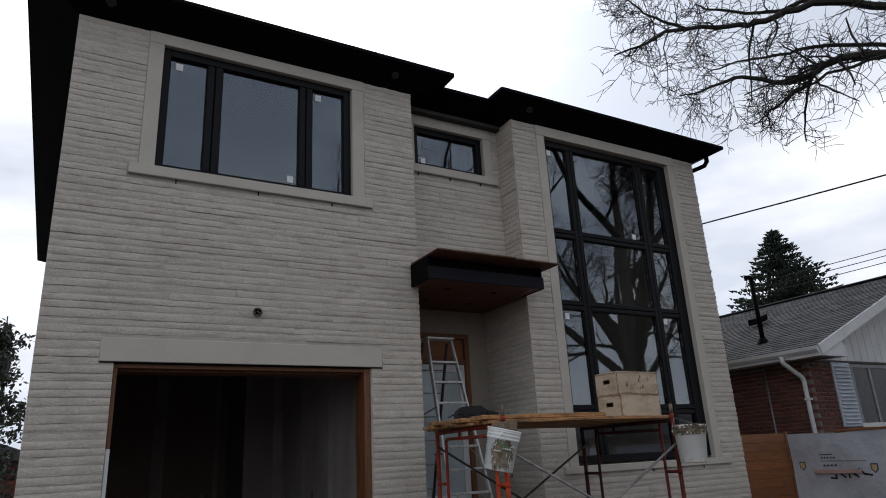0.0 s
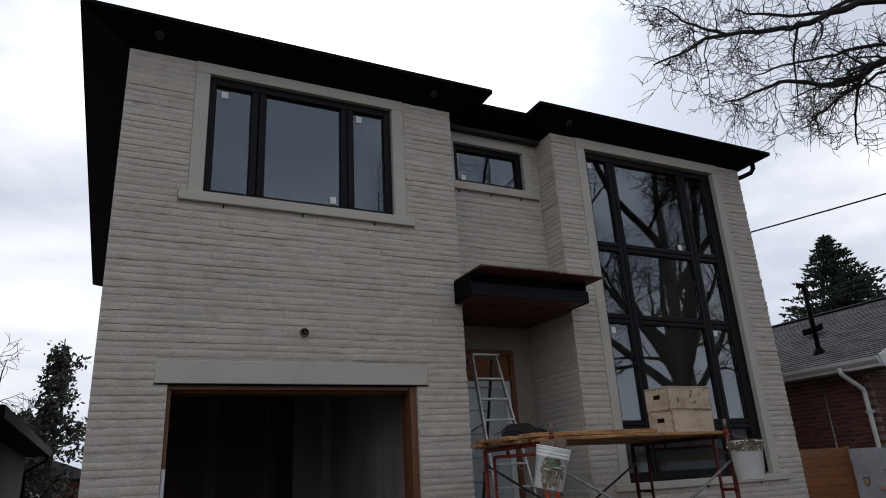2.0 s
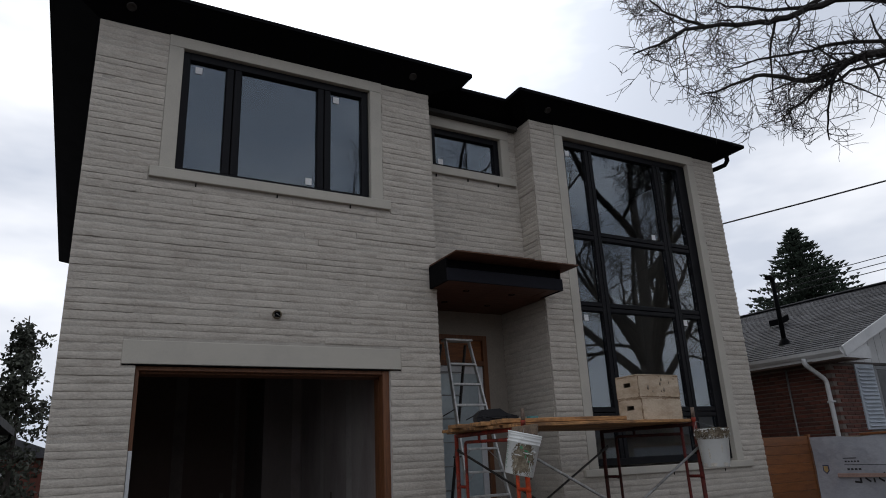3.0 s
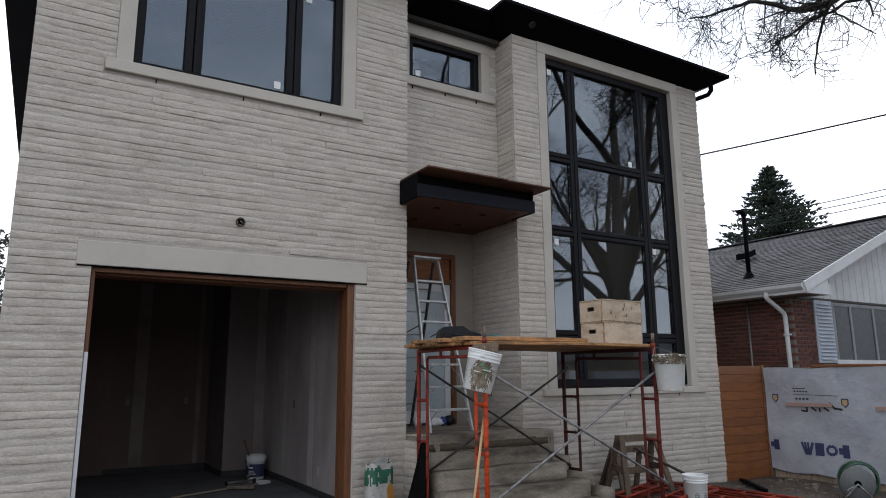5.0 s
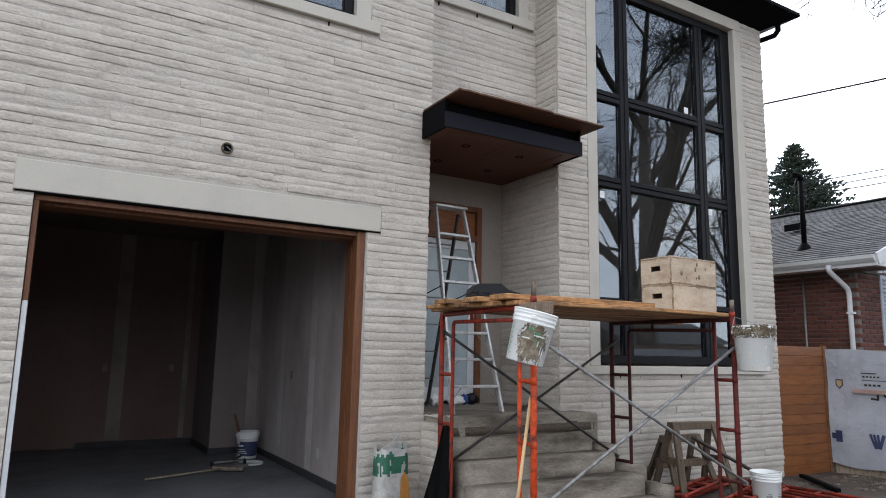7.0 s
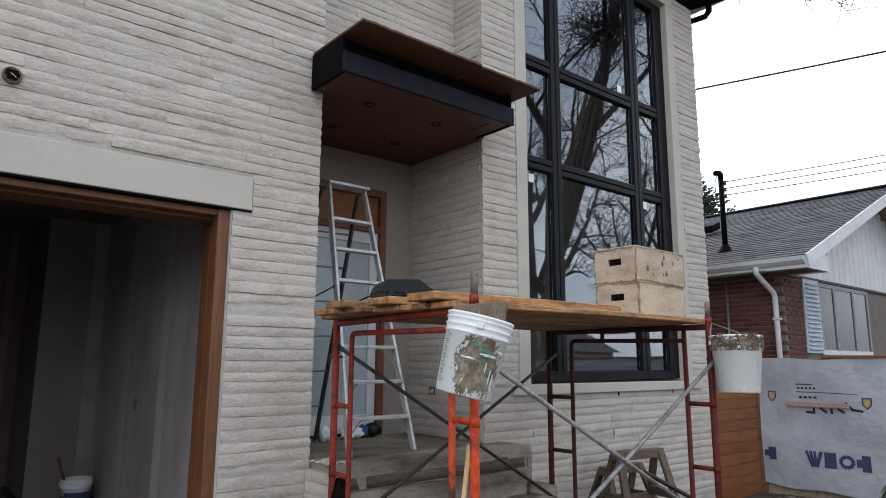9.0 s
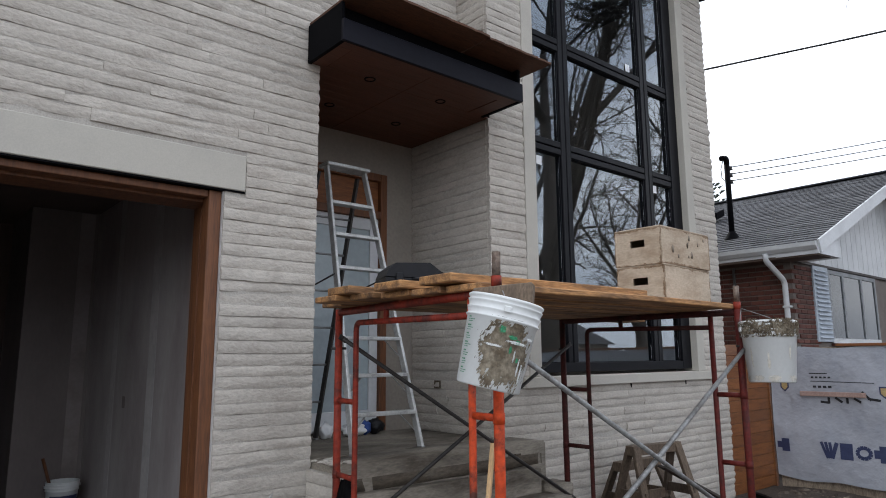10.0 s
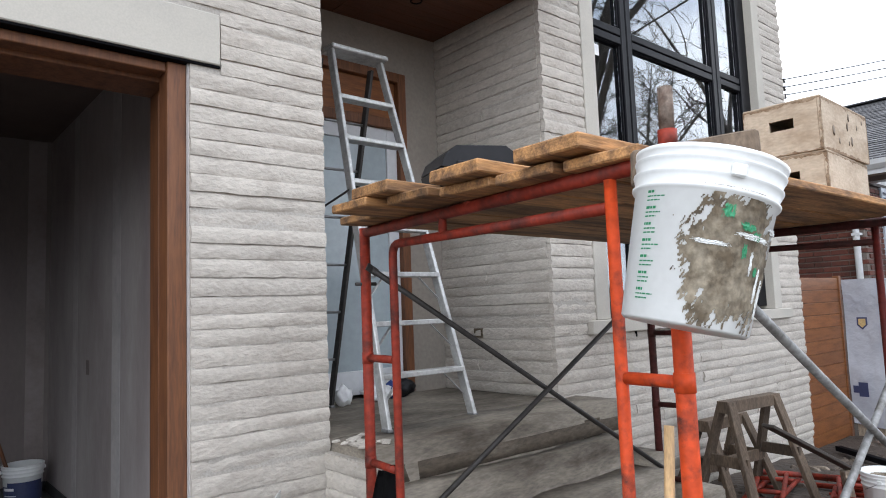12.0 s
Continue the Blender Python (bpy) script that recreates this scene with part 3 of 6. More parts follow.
for at in ((1.5, 13.09, 1.2), (2.45, 13.09, 1.2), (3.512, 10.3, 1.2), (3.512, 9.2, 0.35)):
    side = at[0] > 3.5
    bm = box((at[0] - (0.004 if side else 0.035), at[1] - (0.035 if side else 0.004), at[2] - 0.055), (at[0] + (0.004 if side else 0.035), at[1] + (0.035 if side else 0.004), at[2] + 0.055), 0.002)
    tagged(part("outlet_box", bm, SEAM if at[2] < 1 else DIMSEAM, None, "bare electrical outlet box in the drywall"), "", "outlet")
gdoor = thing("door_garage", "flush grey door in the rear garage wall", "door", (0.6, 13.08, 0.02), kind="structure")
wpart("leaf", box((0.10, 13.07, 0.03), (1.14, 13.095, 2.0), 0.003), DIMWALL, gdoor)
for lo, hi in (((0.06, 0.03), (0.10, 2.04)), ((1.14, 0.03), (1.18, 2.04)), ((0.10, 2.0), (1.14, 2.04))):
    wpart("casing", box((lo[0], 13.06, lo[1]), (hi[0], 13.098, hi[1]), 0.002), DIMWALL, gdoor)
# brown door frame
jambs = thing("garage_door_frame", "brown stained timber frame of the open garage doorway", "door frame", (1.9, 7.66, 0.02), kind="structure")
wpart("casing", box((3.215, 7.585, 0.022), (3.298, 7.70, 2.69), 0.004), JAMBWOOD, jambs)
wpart("jamb", box((3.253, 7.70, 0.022), (3.298, 7.95, 2.69), 0.003), JAMBWOOD, jambs)
wpart("stop", box((3.238, 7.78, 0.022), (3.253, 7.83, 2.60), 0.002), JAMBWOOD, jambs)
wpart("casing", box((0.503, 7.59, 1.86), (0.54, 7.70, 2.645), 0.004), JAMBWOOD, jambs)
wpart("jamb", box((0.503, 7.70, 0.022), (0.528, 7.95, 2.645), 0.003), JAMBWOOD, jambs)
wpart("casing", box((0.503, 7.58, 0.022), (0.54, 7.69, 1.86), 0.004), WHITEPAINT, jambs, "white capped lower casing")
wpart("head_casing", box((0.503, 7.60, 2.645), (3.215, 7.70, 2.69), 0.004), JAMBWOOD, jambs)
wpart("head_jamb", box((0.503, 7.70, 2.625), (3.253, 7.95, 2.69), 0.003), JAMBWOOD, jambs)
wpart("backer_rod", box((3.298, 7.565, 0.022), (3.303, 7.60, 2.69)), SEAM, jambs, "thin strip of pale mortar along the frame")
# small fitting left open in the wall
ebox = thing("light_box", "open round electrical box with loose wires in the stone", "electrical box", (1.91, F, 3.29))
bm = lathe([(0.0, 0.0), (0.038, 0.0), (0.042, 0.03), (0.052, 0.03), (0.052, -0.01)], 18)
bmesh.ops.rotate(bm, cent=(0, 0, 0), matrix=Matrix.Rotation(radians(90), 3, "X"), verts=bm.verts[:])
part("ring", bm, MUD, ebox, "", True)
part("hollow", box((-0.03, -0.032, -0.03), (0.03, -0.028, 0.03), 0.001), BLACK, ebox)
part("wire", tube([(-0.01, -0.03, 0.01), (0.01, -0.045, -0.01), (0.02, -0.04, -0.02)], 0.004, seg=6), GALV, ebox)

# ---------- entrance canopy, soffit and door ----------
NAVYMETAL = material("dark_navy_flashing", (0.006, 0.006, 0.011), 0.5, spread=0.1, scale=3, fine=30, bump=0.03, spec=0.12)
canopy = thing("canopy", "flat entrance canopy with black fascia and loose plywood top", "canopy", (4.8, 7.4, 3.74), kind="structure")
wpart("fascia", box((3.875, 7.045, 3.74), (5.66, 7.075, 3.90), 0.003), NAVYMETAL, canopy)
# Upper band set back and pure black for the shadow under the plywood.
wpart("fascia", box((3.905, 7.14, 3.90), (5.63, 7.16, 4.035), 0.003), BLACK, canopy)
wpart("ledge", box((3.905, 7.075, 3.885), (5.63, 7.14, 3.90), 0.002), BLACK, canopy)
wpart("fascia", box((3.875, 7.075, 3.74), (3.905, F - 0.012, 4.035), 0.003), BLACK, canopy)
wpart("fascia", box((5.63, 7.075, 3.74), (5.66, F - 0.012, 4.035), 0.003), BLACK, canopy)
wpart("deck", box((3.905, 7.162, 3.94), (5.63, F - 0.012, 4.0)), GREYWOOD, canopy)
ply = bmesh.new()
for i, (x0, x1, dz) in enumerate(((3.885, 5.05, 0.0), (5.058, 5.785, -0.006))):
    nx = 24
    edge = [(x0 + (x1 - x0) * k / nx, 6.815 + 0.012 * i + 0.012 * noise.noise(Vector((k * 0.7, i * 5, 0)))) for k in range(nx + 1)] + [(x1, F - 0.012), (x0, F - 0.012)]
    lower = [ply.verts.new((*p, 4.045 + dz)) for p in edge]
    upper = [ply.verts.new((*p, 4.062 + dz)) for p in edge]
    ply.faces.new(lower[::-1])
    ply.faces.new(upper)
    for k in range(len(edge)):
        ply.faces.new((lower[k], lower[(k + 1) % len(edge)], upper[(k + 1) % len(edge)], upper[k]))
wpart("plywood_sheet", ply, PLYWOOD, canopy, "weathered brown plywood")
for x in (4.0, 4.6, 5.2, 5.6):
    wpart("joist", box((x, 7.165, 4.0), (x + 0.04, F - 0.02, 4.037), 0.002), GREYWOOD, canopy)
soffit = thing("porch_soffit", "cedar plank soffit of the entrance with round lamps", "soffit", (4.8, 7.9, 3.755), kind="structure")
for lo, hi in (((3.906, 7.076), (5.628, 7.17)), ((3.906, 7.17), (4.02, F - 0.012)), ((5.47, 7.17), (5.628, F - 0.012))):
    wpart("border_board", box((*lo, 3.748), (*hi, 3.762), 0.002), CEDAR, soffit)
spans = [7.176, 7.30, 7.42, F - 0.014]
for a, b in zip(spans, spans[1:]):
    for x0, x1 in ((4.024, 4.745), (4.749, 5.466)):
        wpart("plank", box((x0, a, 3.752), (x1, b - 0.002, 3.764), 0.0015), CEDAR, soffit)
y = F - 0.012
while y < 8.67:
    b = min(y + 0.124, 8.685)
    for x0, x1 in ((X1 + 0.002, 4.745), (4.749, X2 - 0.012)):
        wpart("plank", box((x0, y, 3.752), (x1, b - 0.002, 3.764), 0.0015), CEDAR, soffit)
    y = b
structure("ceiling_porch", box((X1, F - 0.01, 3.766), (X2 + BED, 8.75, 3.84)), BLACK, "boards above the entrance soffit", "ceiling")
for x, y in ((4.40, 7.50), (5.12, 7.50), (5.15, 8.18), (4.43, 8.16)):
    bm = lathe([(0.0, 0.012), (0.032, 0.010), (0.035, -0.002), (0.044, -0.002), (0.046, 0.004)], 22)
    bmesh.ops.translate(bm, vec=(x, y, 3.748), verts=bm.verts[:])
    wpart("lamp", bm, BLACK, soffit, "round recessed unlit lamp", True)
door = thing("door_1", "brown framed entrance door with plywood transom and pale glass", "door", (4.8, 8.75, 0.92), kind="structure")
for n, lo, hi in (("jamb", (4.26, 0.93), (4.335, 3.40)), ("jamb", (5.33, 0.93), (5.405, 3.40)), ("head", (4.335, 3.325), (5.33, 3.40)), ("transom_bar", (4.335, 2.945), (5.33, 3.02))):
    wpart(n, box((lo[0], 8.665, lo[1]), (hi[0], 8.82, hi[1]), 0.004), JAMBWOOD, door)
wpart("transom_panel", box((4.335, 8.72, 3.02), (5.33, 8.74, 3.325)), FENCEWOOD, door, "orange plywood sheet")
wpart("stile", box((4.335, 8.71, 0.95), (4.43, 8.76, 2.945), 0.003), WHITEPAINT, door)
wpart("stile", box((5.235, 8.71, 0.95), (5.33, 8.76, 2.945), 0.003), WHITEPAINT, door)
wpart("rail", box((4.43, 8.71, 0.95), (5.235, 8.76, 1.12), 0.003), WHITEPAINT, door)
wpart("rail", box((4.43, 8.71, 2.83), (5.235, 8.76, 2.945), 0.003), WHITEPAINT, door)
# Opaque pane whose pale blue-grey stands for the sky mirrored in the door.
skyglass = material("sky_reflection_glass", (0.34, 0.39, 0.41), 0.12, spread=0.05, scale=2, fine=20, bump=0.1, depth=0.003, second=(0.40, 0.48, 0.50), amount=0.6)
wpart("door_panel", box((4.43, 8.73, 1.12), (5.235, 8.74, 2.83)), skyglass, door, "door glass coloured pale for the sky it reflects")
outlet = thing("wall_box", "small rusty electrical box set in the porch stone", "electrical box", (X2 - 0.004, 8.29, 1.35))
part("rim", holed(-0.045, 0.045, -0.035, 0.035, [(-0.03, 0.03, -0.022, 0.022)], -0.006, 0.02, 0), MUD, outlet)
part("hollow", box((0.002, -0.03, -0.022), (0.012, 0.03, 0.022)), BLACK, outlet)

# ---------- entrance steps ----------
def worn_block(lo, hi, seed, wear=0.017, nx=18):
    """A cast concrete block with chipped, uneven edges."""
    bm = box(lo, hi)
    bmesh.ops.subdivide_edges(bm, edges=[e for e in bm.edges if abs((e.verts[0].co - e.verts[1].co).x) > 0.3], cuts=nx, use_grid_fill=True)
    bmesh.ops.bevel(bm, geom=[e for e in bm.edges if e.is_manifold and e.calc_face_angle(0) > 0.5], offset=0.014, segments=2, affect="EDGES")
    for v in bm.verts:
        v.co += Vector(noise.noise_vector(v.co * 4 + Vector((seed, 0, 0)))) * wear + Vector(noise.noise_vector(v.co * 15)) * wear * 0.4
    return bm


DARKRISER = material("dark_brown_concrete", (0.085, 0.066, 0.047), 0.9, spread=0.3, scale=3, fine=40, bump=0.6, depth=0.006, second=(0.17, 0.145, 0.115), amount=0.8, edges=(0.52, 0.72), stretch=(0.6, 1, 1.6))
steps = thing("entrance_steps", "worn stained concrete entrance steps and landing", "steps", (4.9, 7.0, 0.0), kind="structure")
wpart("landing", worn_block((3.995, 7.15, 0.0), (5.93, F + 0.02, 0.92), 1), CONCRETE, steps, "", True)
# Thin darker brown face on the riser below the landing's edge.
wpart("riser_face", worn_block((4.02, 7.140, 0.735), (5.88, 7.168, 0.845), 21, 0.004), DARKRISER, steps, "dark brown riser", True)
wpart("landing_slab", box((3.99, F + 0.018, 0.0), (X2 + 0.01, 8.90, 0.918)), CONCRETE, steps)
for k, (y, z, x1) in enumerate(((7.02, 0.74, 5.74), (6.76, 0.56, 5.80), (6.46, 0.38, 5.90), (6.14, 0.20, 5.98))):
    wpart("step", worn_block((3.995 - 0.012 * k, y, -0.05), (x1, (7.16, 7.04, 6.78, 6.48)[k], z), 2 + k), CONCRETE, steps, "", True)
for lo, hi in (((5.88, 6.62, 0.0), (6.10, 6.95, 0.44)), ((5.95, 6.30, 0.0), (6.12, 6.60, 0.30)), ((5.78, 6.93, 0.0), (6.0, 7.14, 0.62))):
    wpart("side_block", worn_block(lo, hi, 9 + lo[0], 0.015, 4), CONCRETE, steps, "", True)
parapet = structure("step_parapet", box((3.95 + BED, 7.14, -0.1), (4.02, F + 0.02, 0.86)), MORTAR, "low split limestone flank beside the steps", "wall")
chips = bmesh.new()
rnd = random.Random(5)
for k in range(26):
    c = Vector((3.96 + rnd.random() * 0.18, 7.22 + rnd.random() * 0.30, 0.925 if rnd.random() > 0.2 else 0.93))
    own = bmesh.new()
    bmesh.ops.create_icosphere(own, subdivisions=1, radius=0.008 + 0.02 * rnd.random())
    for v in own.verts:
        v.co = Vector((v.co.x * (0.6 + rnd.random()), v.co.y * (0.6 + rnd.random()), v.co.z * 0.45)) + c
    join(chips, own)
tagged(part("stone_chips", chips, STONE, None, "small pale stone chips on the landing edge"), "", "rubble", "", "stuff")

# ---------- scaffold ----------
def bent(points, r=0.08, n=5):
    """A polyline whose inner corners are rounded."""
    pts = [Vector(p) for p in points]
    out = [pts[0]]
    for a, b, c in zip(pts, pts[1:], pts[2:]):
        u, v = (a - b).normalized(), (c - b).normalized()
        k = min(r, (a - b).length * 0.45, (c - b).length * 0.45)
        p, q = b + u * k, b + v * k
        for i in range(n + 1):
            t = i / n
            out.append(p * (1 - t) ** 2 + b * 2 * t * (1 - t) + q * t * t)
    return out + [pts[-1]]


def end_frame(name, label, base, far, main, inner, bars, group):
    """A welded end frame: two posts under a top bar, two inner posts with short rungs, and a lower bar."""
    width = (Vector((*far, 0)) - Vector((*base, 0))).length
    th = thing(name, label, "scaffold frame", (base[0], base[1], 0), math.degrees(math.atan2(far[1] - base[1], far[0] - base[0])), group)
    H = 1.885
    w = width
    part("post", tube([(0, 0, 0.0), (0, 0, H + 0.02)], 0.0235, seg=12), main, th)
    part("post", tube([(w, 0, 0.0), (w, 0, H + 0.02)], 0.0235, seg=12), inner, th)
    part("top_bar", tube([(0.02, 0, H), (w - 0.02, 0, H)], 0.0225, seg=12), bars, th)
    part("inner_post", tube(bent([(0.02, 0, 0.14), (0.19, 0, 0.20), (0.19, 0, 0.5), (0.19, 0, H - 0.02)], 0.09), 0.0175, seg=10), main, th)
    part("inner_post", tube(bent([(w - 0.02, 0, 0.14), (w - 0.24, 0, 0.20), (w - 0.24, 0, 1.81), (0.20, 0, 1.79)], 0.05), 0.0175, seg=10), inner, th)
    for z in (0.46, 0.90, 1.34):
        part("rung", tube([(0.02, 0, z), (0.175, 0, z)], 0.0165, seg=8), main, th)
        part("rung", tube([(w - 0.225, 0, z), (w - 0.02, 0, z)], 0.0165, seg=8), inner, th)
        for x in (0.0, w):
            part("weld", tube([(x, 0, z - 0.024), (x, 0, z + 0.024)], 0.0258, seg=10), inner if x else main, th)
    part("strut", tube([(w * 0.62, 0, 1.80), (w * 0.62, 0, H)], 0.016, seg=8), bars, th)
    for x in (0, w):
        for z in (0.47, 1.66):
            part("brace_pin", tube([(x, -0.05, z), (x, 0.05, z)], 0.008, seg=6), DARKTUBE, th)
    return th


RUSTED = material("rusted_maroon_paint", (0.055, 0.012, 0.010), 0.7, spec=0.2, spread=0.3, scale=9, fine=40, bump=0.5, depth=0.002, second=(0.03, 0.016, 0.012), amount=0.8)
end_frame("scaffold_section", "worn orange-red tubular scaffold end frame by the steps", (3.72, 5.47), (3.885, 7.05), ORANGE, RED, RED, "scaffold frames")
end_frame("scaffold_section", "dark rusty red tubular scaffold end frame before the bay", (6.045, 5.52), (5.975, 6.97), DARKRED, RUSTED, RUSTED, "scaffold frames")
RUSTY = material("rusty_steel", (0.19, 0.145, 0.115), 0.8, metal=0.3, spread=0.3, scale=14, fine=60, bump=0.4, depth=0.002, second=(0.07, 0.035, 0.022), amount=0.9)
for x, y in ((3.72, 5.47), (6.045, 5.52)):
    pin = thing("coupling_pin", "rusty grey steel coupling pin on a scaffold post", "coupling pin", (x, y, 1.905), group="coupling pins")
    part("collar", tube([(0, 0, 0.0), (0, 0, 0.05)], 0.024, seg=12), RED, pin)
    part("stub", tube([(0, 0, 0.05), (0.002, 0, 0.158)], 0.019, seg=12), RUSTY, pin)


def brace(a, b, mat, label):
    th = thing("cross_brace", label, "cross brace", ((a[0] + b[0]) / 2, (a[1] + b[1]) / 2, min(a[2], b[2])), group="cross braces")
    wpart("tube", tube([a, b], 0.0135, seg=8), mat, th)
    d = (Vector(b) - Vector(a)).normalized()
    for p, s in ((Vector(a), 1), (Vector(b), -1)):
        wpart("flat_end", beam(p - d * s * 0.03, p + d * s * 0.03, 0.008, 0.034, 0.002), mat, th)
    return th


brace((3.725, 5.41, 1.64), (6.045, 5.46, 0.47), GALV, "grey galvanised scaffold cross brace")
brace((3.725, 5.425, 0.47), (6.045, 5.475, 1.66), GALV, "grey galvanised scaffold cross brace")
brace((3.885, 7.00, 1.72), (5.975, 6.92, 0.50), DARKTUBE, "dark rusted scaffold cross brace")
brace((3.885, 6.985, 0.51), (5.975, 6.905, 1.69), DARKTUBE, "dark rusted scaffold cross brace")


def plank(x0, x1, y0, y1, z0, z1, seed, label="long weathered scaffold plank on the frames"):
    bm = box((x0, y0, z0), (x1, y1, z1), 0.005)
    bmesh.ops.subdivide_edges(bm, edges=[e for e in bm.edges if abs(e.verts[0].co.x - e.verts[1].co.x) > 0.5], cuts=8)
    for v in bm.verts:
        v.co.z += 0.006 * math.sin(seed + v.co.x * 1.7)
        v.co.y += 0.004 * math.sin(seed * 3 + v.co.x * 1.1)
        if v.co.x < x0 + 0.02:
            v.co.x += 0.012 * noise.noise(Vector((v.co.y * 9, v.co.z * 9, seed)))
    ob = part("scaffold_plank", bm, PLANK)
    return tagged(ob, label, "plank", "scaffold planks")


for k, (x0, x1, y0, y1) in enumerate(((3.74, 6.92, 6.79, 7.02), (3.55, 6.30, 6.54, 6.77), (3.62, 6.24, 6.29, 6.52), (3.66, 6.20, 6.04, 6.27), (3.66, 6.16, 5.79, 6.02), (3.68, 6.02, 5.53, 5.77))):
    plank(x0, x1, y0, y1, 1.906, 1.938, k)
for k, (x0, x1, y0, y1) in enumerate(((3.56, 5.1, 6.42, 6.65), (3.60, 5.15, 6.02, 6.25), (3.62, 5.2, 5.66, 5.90))):
    plank(x0, x1, y0, y1, 1.946, 1.988, 10 + k, "short worn plank lying on the scaffold deck")

# ---------- crates, tool case ----------
SCUFFED = material("scuffed_plywood", (0.21, 0.135, 0.08), 0.9, spread=0.3, scale=20, fine=90, bump=0.4, depth=0.001, second=(0.40, 0.31, 0.22), amount=0.8)


def ragged_edge(p, along, across, length, seed):
    """A thin scuffed strip along a panel's edge, its inner side ragged and broken."""
    bm, n, rows = bmesh.new(), int(length / 0.006), []
    for i in range(n + 1):
        wide = 0.008 + 0.012 * noise.noise(Vector((i * 0.09, seed, 0))) + 0.008 * noise.noise(Vector((i * 0.45, seed, 5)))
        a = p + along * (length * i / n)
        rows.append((bm.verts.new(a), bm.verts.new(a + across * max(wide, 0.001))))
    for (a, b), (c, d) in zip(rows, rows[1:]):
        bm.faces.new((a, c, d, b))
    return bm


def crate(at, turn, label, w=0.64, d=0.35, h=0.242):
    th = thing("wooden_crate", label, "crate", at, turn, "stacked crates")
    t = 0.015
    part("long_side", box((-w / 2, -d / 2, 0), (w / 2, -d / 2 + t, h), 0.003), CRATE, th)
    part("long_side", box((-w / 2, d / 2 - t, 0), (w / 2, d / 2, h), 0.003), CRATE, th)
    for s in (-1, 1):
        x = s * (w / 2 - t / 2)
        bm = holed(-d / 2 + t, d / 2 - t, 0, h, [(-0.055, 0.055, h * 0.50, h * 0.70)], x - t / 2, x + t / 2, 0)
        part("end_panel", bm, CRATE, th, "panel with a cut handhold")
    part("bottom", box((-w / 2 + t, -d / 2 + t, 0), (w / 2 - t, d / 2 - t, 0.012)), CRATE, th)
    part("lid", box((-w / 2, -d / 2, h), (w / 2, d / 2, h + 0.010), 0.003), CRATE, th)
    e = 0.0007
    for k, (p, along, across, length) in enumerate((
            ((-w / 2 - e, -d / 2, 0), (0, 0, 1), (0, 1, 0), h), ((-w / 2, -d / 2 - e, 0), (0, 0, 1), (1, 0, 0), h), ((w / 2, -d / 2 - e, 0), (0, 0, 1), (-1, 0, 0), h),
            ((-w / 2 - e, d / 2, 0), (0, 0, 1), (0, -1, 0), h), ((-w / 2, -d / 2 - e, 0), (1, 0, 0), (0, 0, 1), w), ((-w / 2, -d / 2 - e, h), (1, 0, 0), (0, 0, -1), w),
            ((-w / 2 - e, -d / 2, 0), (0, 1, 0), (0, 0, 1), d), ((-w / 2 - e, -d / 2, h), (0, 1, 0), (0, 0, -1), d))):
        part("worn_edge", ragged_edge(Vector(p), Vector(along), Vector(across), length, k + at[2] * 7), SCUFFED, th, "dark scuffed edge")
    return th


crate((5.805, 5.905, 1.942), 3.0, "pale stained plywood crate with handholds on the scaffold")
top_crate = crate((5.80, 5.90, 2.195), 1.0, "pale chipped plywood crate with flaked paint on another")
rnd = random.Random(11)
for k in range(9):
    bm = lathe([(0.0, 0.0), (0.008 + 0.012 * rnd.random(), 0.0), (0.002, -0.0015)], 7)
    bmesh.ops.rotate(bm, cent=(0, 0, 0), matrix=Matrix.Rotation(radians(90), 3, "X"), verts=bm.verts[:])
    bmesh.ops.scale(bm, vec=(1, 1, 1.6), verts=bm.verts[:])
    bmesh.ops.translate(bm, vec=(-0.22 + 0.47 * rnd.random(), -0.1765, 0.06 + 0.15 * rnd.random()), verts=bm.verts[:])
    part("paint_flake", bm, GREYWOOD, top_crate)
case = thing("tool_case", "black plastic tool case lying on the scaffold deck", "tool case", (4.02, 6.40, 1.982), -20)
part("base", prism([(-0.22, 0), (0.22, 0), (0.23, 0.06), (-0.23, 0.06)], -0.10, 0.12, 1), RUBBER, case)
part("lid", prism([(-0.23, 0.064), (0.23, 0.064), (0.10, 0.10), (0.03, 0.15), (-0.17, 0.142), (-0.21, 0.11)], -0.105, 0.125, 1), RUBBER, case)
for x in (-0.15, 0.12):
    part("latch", box((x - 0.02, -0.118, 0.04), (x + 0.02, -0.105, 0.085), 0.003), RUBBER, case)
part("handle", tube(bent([(-0.07, -0.11, 0.05), (-0.07, -0.15, 0.05), (0.07, -0.15, 0.05), (0.07, -0.11, 0.05)], 0.02), 0.009, seg=8), RUBBER, case)
teal = material("teal_card", (0.03, 0.20, 0.22), 0.6, bump=0.05)
tin = thing("small_box", "small teal cardboard box beside the tool case", "box", (4.36, 6.20, 1.982), 8)
part("carton", box((-0.06, -0.03, 0), (0.06, 0.03, 0.055), 0.002), teal, tin)
part("label_strip", box((-0.055, -0.032, 0.018), (0.055, -0.030, 0.036)), STICKER, tin)


